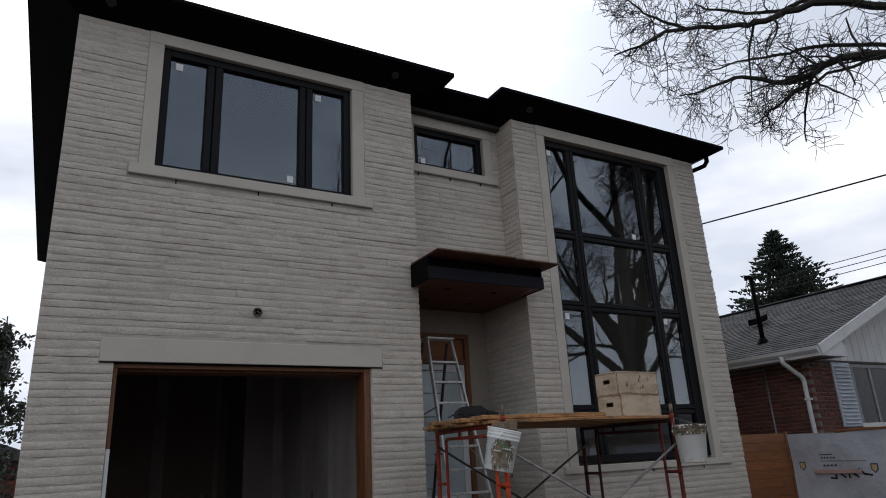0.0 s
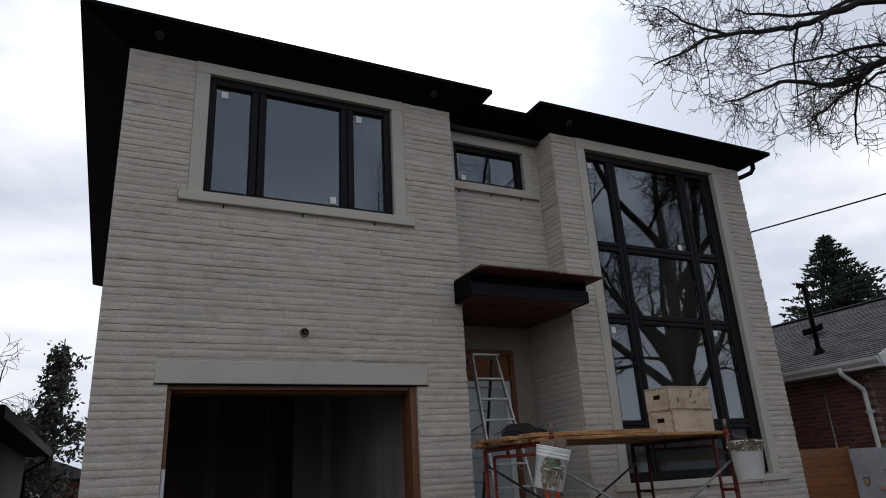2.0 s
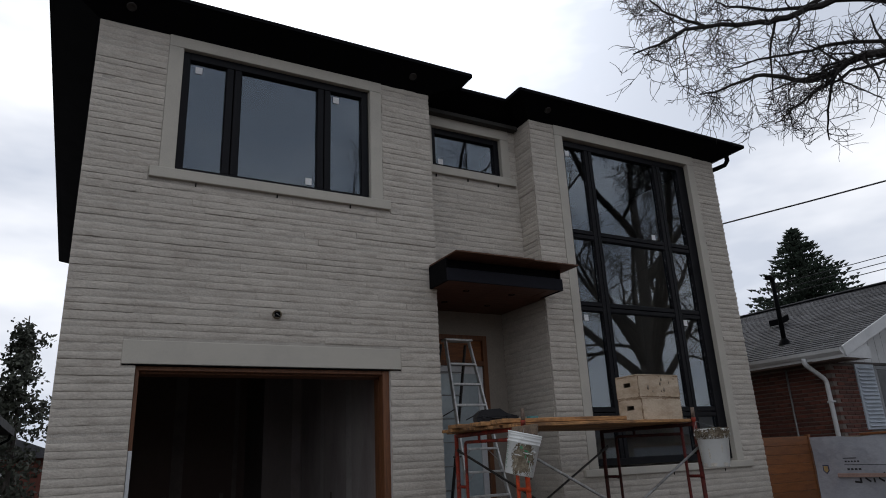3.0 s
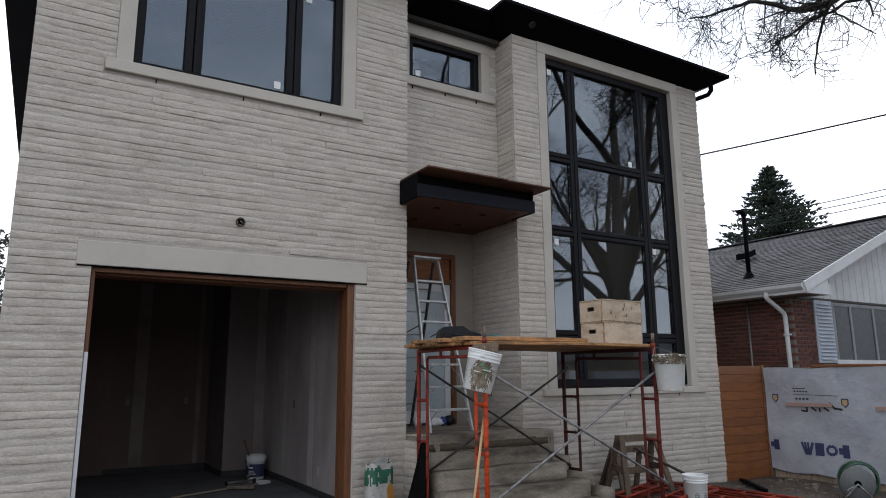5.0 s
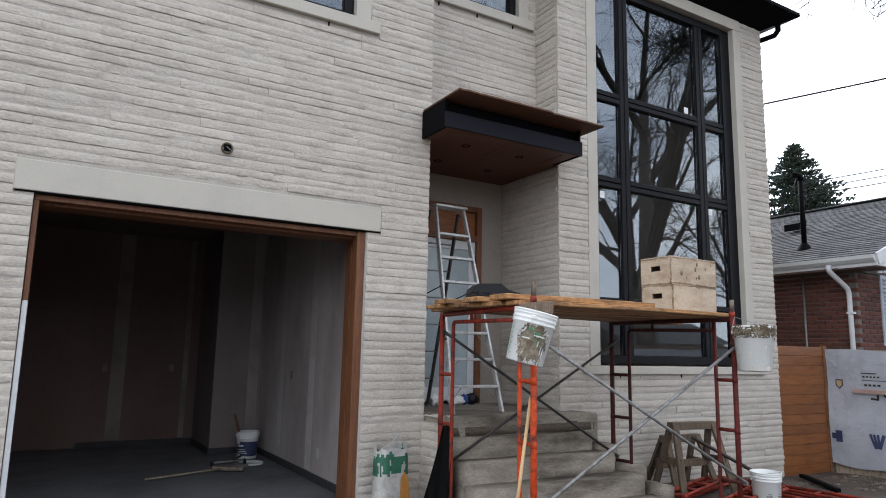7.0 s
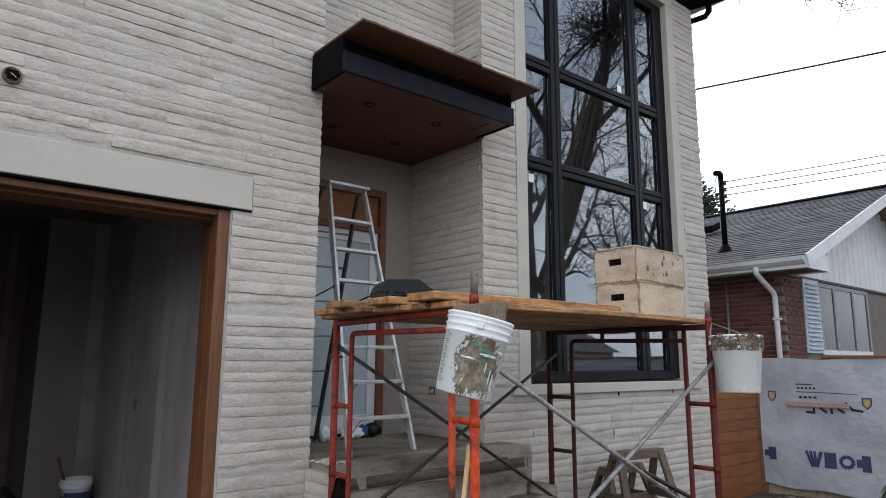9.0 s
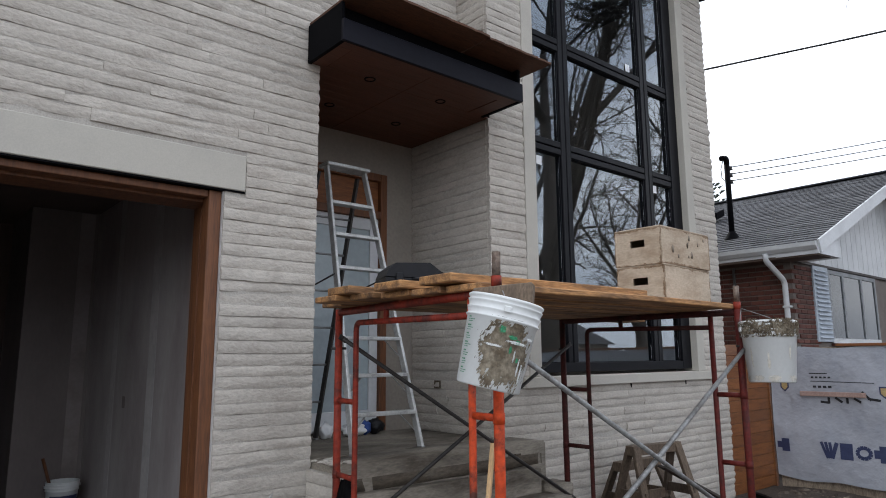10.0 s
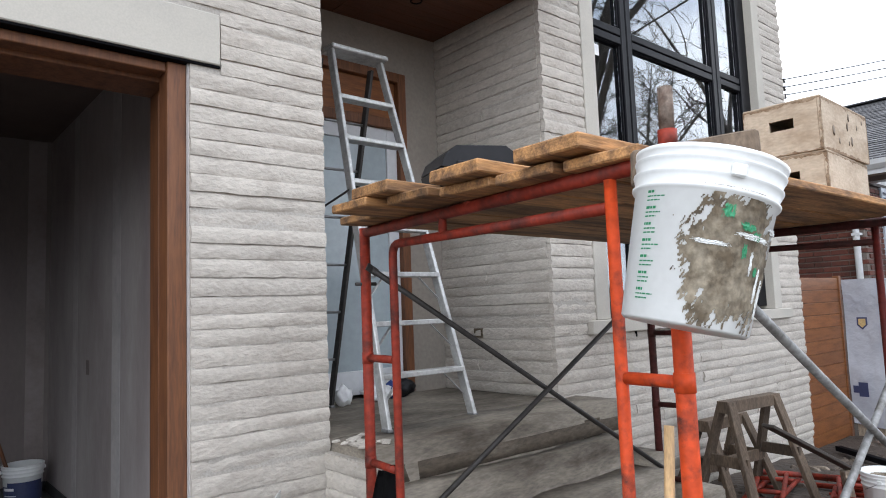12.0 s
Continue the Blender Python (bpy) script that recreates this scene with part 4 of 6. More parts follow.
# ---------- pails ----------
def pail_parts(th, h=0.365, r0=0.130, r1=0.150, body=PAIL, ribs=3, hung=False):
    prof = [(0.0, 0.004), (r0 - 0.006, 0.0), (r0, 0.006)]
    def rad(z):
        return r0 + (r1 - r0) * z / h
    prof += [(rad(h * 0.74), h * 0.74)]
    z = h * 0.75
    for k in range(ribs):
        prof += [(rad(z) + 0.006, z), (rad(z) + 0.008, z + 0.004), (rad(z) + 0.008, z + 0.007), (rad(z) + 0.001, z + 0.011)]
        z += h * 0.082
    prof += [(rad(h) + 0.007, h - 0.012), (rad(h) + 0.008, h - 0.004), (rad(h) + 0.002, h), (rad(h) - 0.004, h - 0.002), (r0 - 0.008, 0.02), (0.0, 0.02)]
    part("tub", lathe(prof, 40), body, th, "", True)
    ring = [(-(r1 + 0.012), 0, h * 0.86)] + [(-(r1 + 0.014) * math.cos(a), (0.155 if hung else 0.13) * math.sin(a), h * 0.86 + (0.03 if hung else -0.08) * math.sin(a)) for a in [math.pi * k / 14 for k in range(1, 14)]] + [(r1 + 0.012, 0, h * 0.86)]
    if hung:
        top, inv = Vector(hung), th.matrix_basis.inverted()
        for s in (-1, 1):
            a = th.matrix_basis @ Vector((s * (r1 + 0.012), 0, h * 0.86))
            mid = a.lerp(top, 0.5) + Vector((0, 0, 0.012))
            part("bail", tube([inv @ p for p in (a, mid, top)], 0.0025, seg=6), GALV, th)
    else:
        part("bail", tube(ring, 0.0025, seg=6), GALV, th)
    for s in (-1, 1):
        part("ear", box((s * (r1 + 0.009) - 0.006, -0.015, h * 0.83), (s * (r1 + 0.009) + 0.006, 0.015, h * 0.90), 0.003), body, th)
    return rad


def patch(rad, a0, a1, z0, z1, out, edge, seed, cells=(26, 30), skip=0.0):
    """A dried splash that follows a tub's curve, with a ragged, broken outline."""
    bm, verts = bmesh.new(), {}
    na, nz = cells

    def vert(i, j):
        if (i, j) not in verts:
            a, z = radians(a0 + (a1 - a0) * i / na), z0 + (z1 - z0) * j / nz
            r = rad(z) + out * (1 + (0.9 * noise.noise(Vector((i * 0.31, j * 0.23, seed))) if edge else 0))
            verts[i, j] = bm.verts.new((r * math.cos(a), r * math.sin(a), z))
        return verts[i, j]

    for i in range(na):
        for j in range(nz):
            u, v = (i + 0.5) / na * 2 - 1, (j + 0.5) / nz * 2 - 1
            d = max(math.hypot(u, v * 0.8), abs(v) * 0.86)
            n = noise.noise(Vector((u * 2.5 + seed, v * 1.5, seed))) * 0.5 + noise.noise(Vector((u * 9 - v * 3, v * 4.0 + u, seed + 9))) * 0.45 + noise.noise(Vector((u * 30 - v * 14, v * 13, seed + 3))) * 0.35
            if d + n * edge < 0.80 and n > -0.72 + skip:
                bm.faces.new((vert(i, j), vert(i + 1, j), vert(i + 1, j + 1), vert(i, j + 1)))
    return bm


def print_lines(rad, a0, z, lines, rnd, out=0.0007, pitch=0.0085):
    """A paragraph too small to read: rows of short bars."""
    bm = bmesh.new()
    for k, (size, width) in enumerate(lines):
        a = a0
        while a < a0 + width:
            w = min(rnd.uniform(1.6, 4.5), a0 + width - a)
            quad = []
            for aa, zz in ((a, z - k * pitch), (a + w, z - k * pitch), (a + w, z - k * pitch + size), (a, z - k * pitch + size)):
                r = rad(zz) + out
                quad.append(bm.verts.new((r * math.cos(radians(aa)), r * math.sin(radians(aa)), zz)))
            bm.faces.new(quad)
            a += w + 0.7
    return bm


def leaning(at, axis, turn):
    """The pose of a thing whose own z leans along axis."""
    q = Vector(axis).to_track_quat("Z", "Y")
    return Matrix.Translation(at) @ q.to_matrix().to_4x4() @ pose(0, 0, 0, 0, 0, turn)


pail = thing("mortar_pail", "white plastic pail with dried mortar hung on a scaffold post", "pail", group="pails")
pail.matrix_basis = leaning((3.562, 5.375, 1.476), (0.064, -0.054, 0.345), 0)
rad = pail_parts(pail, hung=(3.72, 5.445, 1.91))
look_a = math.degrees(math.atan2(4.7 - 5.33, 2.35 - 3.6)) - 47
part("mortar_splash", patch(rad, look_a - 22, look_a + 88, 0.004, 0.285, 0.0014, 0.62, 3.0, (130, 110), -0.2), MUD, pail, "thick brown dried mortar")
for k, (a, w, z, h) in enumerate(((14, 12, 0.222, 0.03), (30, 18, 0.205, 0.018), (44, 10, 0.19, 0.018), (36, 6, 0.15, 0.03), (52, 6, 0.12, 0.022))):
    part("torn_print", patch(rad, look_a + a, look_a + a + w, z, z + h, 0.0026, 0.7, k, (26, 14)), GREEN, pail, "torn green printed label")
for k, (a, w, z, h) in enumerate(((-6, 34, 0.165, 0.010), (26, 44, 0.19, 0.012), (58, 4, 0.07, 0.07), (66, 5, 0.04, 0.08), (60, 24, 0.215, 0.012), (46, 3, 0.12, 0.05))):
    part("pale_streak", patch(rad, look_a + a, look_a + a + w, z, z + h, 0.0030, 0.9, 20 + k, (40, 24), 0.15), PAIL, pail, "pale scraped streak")
rnd = random.Random(77)
for k in range(7):
    part("printed_text", print_lines(rad, look_a - 50, 0.262 - 0.034 * k, ((0.0055, 8 + 3 * (k % 2)), (0.0028, 19 - 3 * (k % 3)), (0.0028, 14 - 2 * (k % 2))), rnd), GREEN, pail, "small green printed text")
part("mortar_fill", lathe([(0.0, 0.30), (0.07, 0.305), (0.142, 0.29)], 28), MUD, pail, "", True)
hawk = box((-0.14, -0.02, 0.0), (0.14, 0.02, 0.10), 0.008)
bmesh.ops.transform(hawk, matrix=pose(0.05, 0.01, 0.335, 12, 14, 60), verts=hawk.verts[:])
part("float_pad", hawk, SAWWOOD, pail, "grey worn mason's float")

pail2 = thing("mortar_pail", "dirty white plastic pail hung outside the rear scaffold post", "pail", group="pails")
pail2.matrix_basis = leaning((6.085, 5.345, 1.425), (0.012, 0.006, 0.36), 20)
rad = pail_parts(pail2, 0.392, 0.138, 0.170, hung=(6.045, 5.495, 1.91))
rnd = random.Random(31)
for k in range(9):
    a = -180 + 40 * k + rnd.uniform(-8, 8)
    part("mortar_stain", patch(rad, a, a + 36, 0.004, 0.045, 0.0009, 1.2, 87 + k, (60, 24), 0.48), STAIN, pail2, "pale mortar stain")
    z = rnd.uniform(0.06, 0.16)
    part("mortar_run", patch(rad, a + 4, a + rnd.uniform(8, 14), z, z + rnd.uniform(0.08, 0.13), 0.0012, 1.3, 47 + k, (24, 44), 0.36), STAIN, pail2, "thin brown mortar run")
for k in range(6):
    part("printed_line", patch(rad, -185, -140 + 5 * (k % 3), 0.21 - 0.018 * k, 0.214 - 0.018 * k, 0.0007, 0.0, k, (10, 1)), ALUDULL, pail2, "faint grey printed line")
for k, a in enumerate((-290, -215, -160, -105, -20, 40)):
    part("mortar_splash", patch(rad, a, a + 95, 0.284, 0.402, 0.0088, 1.5, 163 + 3.3 * k, (130, 34), 0.30), MUD, pail2, "thin brown mortar smear")
part("mortar_splash", patch(rad, -142, -92, 0.12, 0.285, 0.0013, 1.2, 141, (70, 80), 0.22), STAIN, pail2, "broad brown mortar smear")
part("mortar_splash", patch(rad, -136, -104, 0.17, 0.275, 0.0016, 1.3, 155, (60, 60), 0.30), MUD, pail2, "thin brown mortar smear")
pail3 = thing("debris_pail", "white plastic pail of rubbish standing on the mud", "pail", (7.36, 6.16, 0.0), group="pails")
rad = pail_parts(pail3)
part("rubble", worn_block((-0.10, -0.10, 0.27), (0.10, 0.10, 0.33), 3, 0.05, 5), MUD, pail3, "broken mortar rubble")
for k, a in enumerate((-150, -100)):
    part("printed_panel", patch(rad, a, a + 30, 0.05, 0.16, 0.0008, 0.0, k, (8, 6)), ALUDULL, pail3, "grey printed panel")
    for j in range(4):
        part("printed_line", patch(rad, a + 3, a + 26 - 3 * j, 0.14 - 0.022 * j, 0.147 - 0.022 * j, 0.0014, 0.0, j, (6, 1)), STICKER, pail3)
pail4 = thing("paint_pail", "white compound pail with a dark blue label in the garage", "pail", (3.25, 11.28, 0.024), group="pails")
rad = pail_parts(pail4)
part("blue_label", patch(rad, -220, 40, 0.04, 0.235, 0.0009, 0.0, 1, (40, 6)), NAVY, pail4, "dark blue printed label")
for j, z in enumerate((0.17, 0.125, 0.10, 0.08)):
    part("printed_line", patch(rad, -170, -120 + 8 * j, z, z + (0.022 if j == 0 else 0.008), 0.0016, 0.0, j, (10, 1)), STICKER, pail4)
stick = thing("stir_stick", "short brown stick standing in the garage pail", "stick", (3.22, 11.25, 0.06))
part("shaft", tube([(0, 0, 0), (-0.16, 0.06, 0.56)], 0.013, seg=8, r_end=0.016), JAMBWOOD, stick)

# ---------- ladder ----------
ladder = thing("stepladder", "open aluminium stepladder standing on the landing", "stepladder", (4.57, 7.9, 0.92))
fl, fr_, tl, tr = Vector((4.275, 7.47, 0.925)), Vector((4.905, 7.50, 0.925)), Vector((4.39, 8.12, 3.20)), Vector((4.775, 8.14, 3.20))
for a, b in ((fl, tl), (fr_, tr)):
    wpart("rail", beam(a, b, 0.024, 0.062, 0.004, up=(0, 1, 0.3)), ALU, ladder)
for k in range(1, 8):
    t = k / 8.15
    a, b = fl.lerp(tl, t), fr_.lerp(tr, t)
    wpart("tread", box((a.x + 0.012, a.y - 0.03, a.z - 0.028), (b.x - 0.012, a.y + 0.055, a.z), 0.004), ALU, ladder)
    if k in (1, 2, 3):
        for p, s in ((a, 1), (b, -1)):
            wpart("brace", beam((p.x + s * 0.14, p.y, p.z - 0.02), (p.x - s * 0.01, p.y - 0.03, p.z - 0.17), 0.018, 0.003), ALU, ladder)
wpart("top_cap", box((4.37, 8.06, 3.19), (4.795, 8.22, 3.22), 0.006), ALU, ladder)
rl, rr = Vector((4.09, 8.55, 0.925)), Vector((4.57, 8.52, 0.925))
for a, b in ((rl, Vector((4.37, 8.21, 3.16))), (rr, Vector((4.755, 8.21, 3.16)))):
    wpart("rear_leg", beam(a, b, 0.022, 0.05, 0.003, up=(0, 1, 0.2)), DARKTUBE, ladder)
for k in range(1, 7):
    t = k / 7.2
    a, b = rl.lerp(Vector((4.38, 8.21, 3.16)), t), rr.lerp(Vector((4.765, 8.21, 3.16)), t)
    wpart("rear_bar", tube([a, b], 0.009, seg=6), ALUDULL, ladder)
for s in (4.33, 4.81):
    wpart("spreader", tube([(s, 7.85, 2.25), (s + 0.01, 8.40, 2.15)], 0.007, seg=6), DARKTUBE, ladder)
for p in (fl, fr_, rl, rr):
    wpart("foot", box((p.x - 0.016, p.y - 0.035, 0.919), (p.x + 0.016, p.y + 0.035, 0.935), 0.003), ALUDULL, ladder)


# ---------- soft things ----------
def crumpled(name, label, category, at, size, mat, seed, amount=0.35, sub=3):
    bm = bmesh.new()
    bmesh.ops.create_icosphere(bm, subdivisions=sub, radius=1)
    for v in bm.verts:
        n = 1 + amount * noise.noise(v.co * 2.1 + Vector((seed, 0, 0))) + 0.5 * amount * noise.noise(v.co * 5 + Vector((0, seed, 0)))
        v.co = Vector((v.co.x * size[0] * n, v.co.y * size[1] * n, max(-0.85, v.co.z) * size[2] * n))
    lowest = min(v.co.z for v in bm.verts)
    bmesh.ops.translate(bm, vec=(0, 0, -lowest), verts=bm.verts[:])
    ob = part(name, bm, mat, None, label, True)
    ob.matrix_basis = pose(*at)
    return tagged(ob, "", category)


crumpled("white_rag", "crumpled white rag by the front door", "rag", (4.66, 8.50, 0.918), (0.06, 0.05, 0.07), STICKER, 1)
crumpled("white_rag", "crumpled white plastic on the landing", "rag", (4.95, 8.52, 0.918), (0.12, 0.07, 0.06), STICKER, 4)
crumpled("blue_rag", "blue rag by the front door", "rag", (5.10, 8.55, 0.918), (0.05, 0.05, 0.06), material("blue_cloth", (0.03, 0.07, 0.25), 0.9), 6)
crumpled("black_bag", "small black bag by the front door", "bag", (5.21, 8.55, 0.918), (0.08, 0.06, 0.07), RUBBER, 8)


def sack(at):
    th = thing("cement_sack", "torn open paper sack, white with green and orange print", "sack", at, 12)
    paper = material("white_sack_paper", (0.42, 0.41, 0.385), 0.8, spread=0.12, scale=6, fine=30, bump=0.5, depth=0.01, second=(0.27, 0.26, 0.24), amount=0.8)
    green = material("green_sack_print", (0.02, 0.11, 0.065), 0.7, spread=0.15, scale=6, fine=30, bump=0.5, depth=0.01)
    orange = material("orange_sack_print", (0.45, 0.19, 0.04), 0.7, spread=0.15, scale=6, fine=30, bump=0.4, depth=0.01)
    bm, n, rings = bmesh.new(), 72, []
    levels = [0.0, 0.012, 0.03] + [0.03 + 0.02 * k for k in range(1, 26)]
    for j, z in enumerate(levels):
        row = []
        for k in range(n):
            a = 2 * math.pi * k / n
            squash = 1 - 0.35 * max(0, (z - 0.35) / 0.25)
            c, s = math.cos(a), math.sin(a)
            x = 0.135 * (abs(c) ** 0.6) * (1 if c > 0 else -1) * (0.9 if j == 0 else 1)
            y = 0.095 * (abs(s) ** 0.7) * (1 if s > 0 else -1) * squash
            nn = noise.noise(Vector((c * 1.5, s * 1.5, z * 6)))
            zz = z + (0.07 * noise.noise(Vector((c * 1.6 + 4, s * 1.6, 2))) + 0.025 * noise.noise(Vector((c * 6, s * 6, 7))) if j == len(levels) - 1 else 0)
            row.append(bm.verts.new((x * (1 + 0.14 * nn) + 0.03 * z, y * (1 + 0.2 * nn), zz)))
        rings.append(row)
    for j, (a, b) in enumerate(zip(rings, rings[1:])):
        for k in range(n):
            f = bm.faces.new((a[k], a[(k + 1) % n], b[(k + 1) % n], b[k]))
            f.material_index = 1 if 0.33 + 0.03 * noise.noise(Vector((k * 0.12, 2.0, 3.0))) < levels[j] < 0.47 + 0.06 * noise.noise(Vector((k * 0.15, 8.0, 3.0))) and noise.noise(Vector((k * 0.35, levels[j] * 12, 5.0))) < 0.28 else 0
    part("paper", bm, [paper, green], th, "", True)
    part("contents", lathe([(0.0, 0.43), (0.05, 0.42), (0.075, 0.38)], 16), MUD, th, "grey powder")
    part("orange_print", prism([(0.03, 0.14), (0.12, 0.14), (0.10, 0.30), (0.06, 0.36), (0.03, 0.30)], -0.113, -0.108, 1), orange, th)
    for x, w in ((-0.13, 0.05), (0.03, 0.08)):
        part("printed_bar", box((x, -0.114, 0.10), (x + w, -0.110, 0.13)), NAVY, th)
    flap = prism([(-0.10, 0.49), (-0.04, 0.53), (0.03, 0.56), (0.10, 0.62), (0.09, 0.56), (0.14, 0.52), (0.05, 0.46), (-0.06, 0.46)], 0.02, 0.028, 1)
    part("torn_flap", flap, paper, th)
    return th


bag = sack((3.53, 7.36, 0.010))
bag.matrix_basis = bag.matrix_basis @ Matrix.Diagonal((1.24, 1.15, 1.22, 1))
# black rubber sheet draped over a low rung
sheet = bmesh.new()
rows_s = []
for j in range(13):
    t = j / 12
    z = 0.90 - 0.89 * t
    row = []
    for k in range(11):
        u = k / 10
        y = (6.80 + 0.17 * u) * (1 - t) + (6.78 + 0.40 * u) * t
        x = 3.865 - 0.06 * t - 0.05 * t * t + 0.022 * math.sin(u * 9 + t * 2) * (0.3 + t)
        row.append(sheet.verts.new((x, y, z + (0.02 * math.sin(u * 5) if j == 0 else 0))))
    rows_s.append(row)
for a, b in zip(rows_s, rows_s[1:]):
    for k in range(10):
        sheet.faces.new((a[k], a[k + 1], b[k + 1], b[k]))
bmesh.ops.solidify(sheet, geom=sheet.faces[:], thickness=0.012)
tagged(part("rubber_sheet", sheet, material("black_rubber_sheet", (0.006, 0.006, 0.007), 0.8, spec=0.2, bump=0.2), None, "black rubber sheet draped from a scaffold rung", True), "", "sheet")

# ---------- sticks, sawhorses and what lies on the ground ----------
broom = thing("broom", "pale wooden broom leaning on the scaffold frame", "broom", (3.50, 5.46, 0.009))
part("handle", tube([(0.0, 0, 0.10), (0.245, 0.075, 1.22)], 0.0125, seg=10), material("pale_broom_wood", (0.55, 0.36, 0.18), 0.6, stretch=(4, 4, 0.6), bump=0.15), broom)
part("head", box((-0.14, -0.03, 0.055), (0.14, 0.03, 0.105), 0.008), GREYWOOD, broom)
part("bristles", prism([(-0.14, 0.055), (0.14, 0.055), (0.15, 0.0), (-0.15, 0.0)], -0.03, 0.03, 1), RUBBER, broom)


def sawhorse(at, turn, L, H, label):
    th = thing("sawhorse", label, "sawhorse", at, turn, "sawhorses")
    part("top_beam", box((-L / 2, -0.045, H - 0.085), (L / 2, 0.045, H), 0.004), SAWWOOD, th)
    for sx in (-1, 1):
        for sy in (-1, 1):
            part("leg", beam((sx * (L / 2 - 0.05), sy * 0.03, H - 0.01), (sx * (L / 2 + 0.04), sy * 0.25, 0.0), 0.035, 0.085, 0.004, up=(1, 0, 0)), SAWWOOD, th)
        part("tie", box((sx * (L / 2 - 0.01) - 0.012, -0.17, H * 0.42), (sx * (L / 2 - 0.01) + 0.012, 0.17, H * 0.42 + 0.08), 0.003), SAWWOOD, th)
    part("rail", box((-L / 2, 0.14, H * 0.34), (L / 2, 0.165, H * 0.34 + 0.085), 0.003), SAWWOOD, th)
    return th


sawhorse((7.24, 6.98, 0.0), -8, 0.66, 0.80, "weathered timber sawhorse standing on the mud")
sawhorse((7.36, 7.26, 0.0), -3, 0.60, 0.62, "lower weathered timber sawhorse against the bay wall")
loose = thing("loose_board", "dark wet board leaning across a sawhorse", "board", (7.3, 6.7, 0.3))
wpart("board", beam((6.93, 6.72, 0.66), (7.72, 6.50, 0.26), 0.10, 0.022, 0.003), material("dark_wet_board", (0.05, 0.042, 0.035), 0.7, bump=0.3), loose)
wpart("prop", beam((7.66, 6.52, 0.26), (7.70, 6.50, 0.0), 0.05, 0.05, 0.003), GREYWOOD, loose)


def lying_frame(m, mat, label, W=0.76, L=1.5):
    th = thing("stacked_scaffold", label, "scaffold frame", group="stacked frames")
    th.matrix_basis = m
    part("post", tube(bent([(0, 0, 0.0), (0, L, 0), (W / 2, L, 0)], 0.06), 0.022, seg=8), mat, th)
    part("post", tube(bent([(W, 0, 0.0), (W, L, 0), (W / 2, L, 0)], 0.06), 0.022, seg=8), mat, th)
    for x in (0.20, W - 0.20):
        part("inner_post", tube([(x, 0.05, 0), (x, L - 0.02, 0)], 0.017, seg=8), mat, th)
    for y in (0.1, 0.5, 0.9, 1.3):
        part("rung", tube([(0.01, y, 0), (0.20, y, 0)], 0.016, seg=8), mat, th)
        part("rung", tube([(W - 0.20, y, 0), (W - 0.01, y, 0)], 0.016, seg=8), mat, th)
    return th


for k, (x, y, z, a) in enumerate(((6.46, 6.86, 0.026, -74), (6.56, 6.90, 0.070, -79), (6.40, 6.70, 0.114, -70), (8.42, 6.80, 0.012, 184), (8.36, 6.70, 0.055, 188))):
    lying_frame(pose(x, y, z, 0, 0, a), RED, "red tubular scaffold frame lying on the ground")
bar = thing("black_bar", "long black steel bar lying on the mud", "bar", (9.5, 6.95, -0.09))
wpart("bar", beam((9.92, 7.35, -0.055), (9.20, 6.45, -0.035), 0.07, 0.05, 0.004), BLACK, bar)

reel = thing("hose_reel", "grey hose reel wound with green hose on the mud", "hose reel", (9.9, 5.56, -0.10), -52)
HOSE = material("dark_green_hose", (0.012, 0.055, 0.03), 0.5, spread=0.15, bump=0.05)
for s in (-1, 1):
    bm = lathe([(0.0, -0.012), (0.215, -0.012), (0.222, 0.0), (0.215, 0.012), (0.0, 0.012)], 32)
    bmesh.ops.transform(bm, matrix=pose(0, s * 0.13, 0.235, 90), verts=bm.verts[:])
    fl_ = part("flange", bm, material("grey_reel_plastic", (0.10, 0.104, 0.104), 0.6, bump=0.1) if s < 0 else ALUDULL, reel, "", True)
    hole = lathe([(0.0, 0.0), (0.045, 0.0), (0.045, 0.004)], 14)
    bmesh.ops.transform(hole, matrix=pose(0, s * 0.144, 0.235, 90), verts=hole.verts[:])
    part("hub_hole", hole, BLACK, reel)
for k in range(5):
    r = 0.225 + 0.012 * (k % 3)
    ring = [(0.05 + r * math.cos(a), -0.06 + 0.05 * k + 0.03 * math.sin(2 * a + k), max(0.015, 0.27 + r * math.sin(a))) for a in [2 * math.pi * i / 28 for i in range(29)]]
    part("loose_turn", tube(ring, 0.012, seg=6, caps=False), HOSE, reel, "loose turn of green hose")
for k in range(9):
    ring = [((0.17 + 0.01 * (k % 2)) * math.cos(a), -0.10 + 0.025 * k, 0.235 + (0.17 + 0.01 * (k % 2)) * math.sin(a)) for a in [2 * math.pi * i / 24 for i in range(25)]]
    part("hose_turn", tube(ring, 0.012, seg=6, caps=False), HOSE, reel, "green hose")
part("crank", tube(bent([(0, -0.15, 0.235), (0, -0.19, 0.235), (-0.14, -0.19, 0.16), (-0.14, -0.26, 0.16)], 0.02), 0.010, seg=8), GALV, reel)
for s in (-1, 1):
    part("stand_leg", tube([(s * 0.20, -0.15, 0.01), (0, -0.15, 0.235)], 0.011, seg=6), GALV, reel)
    part("stand_leg", tube([(s * 0.20, 0.15, 0.01), (0, 0.15, 0.235)], 0.011, seg=6), GALV, reel)
reel.matrix_basis = reel.matrix_basis @ Matrix.Diagonal((0.98, 0.98, 0.98, 1))

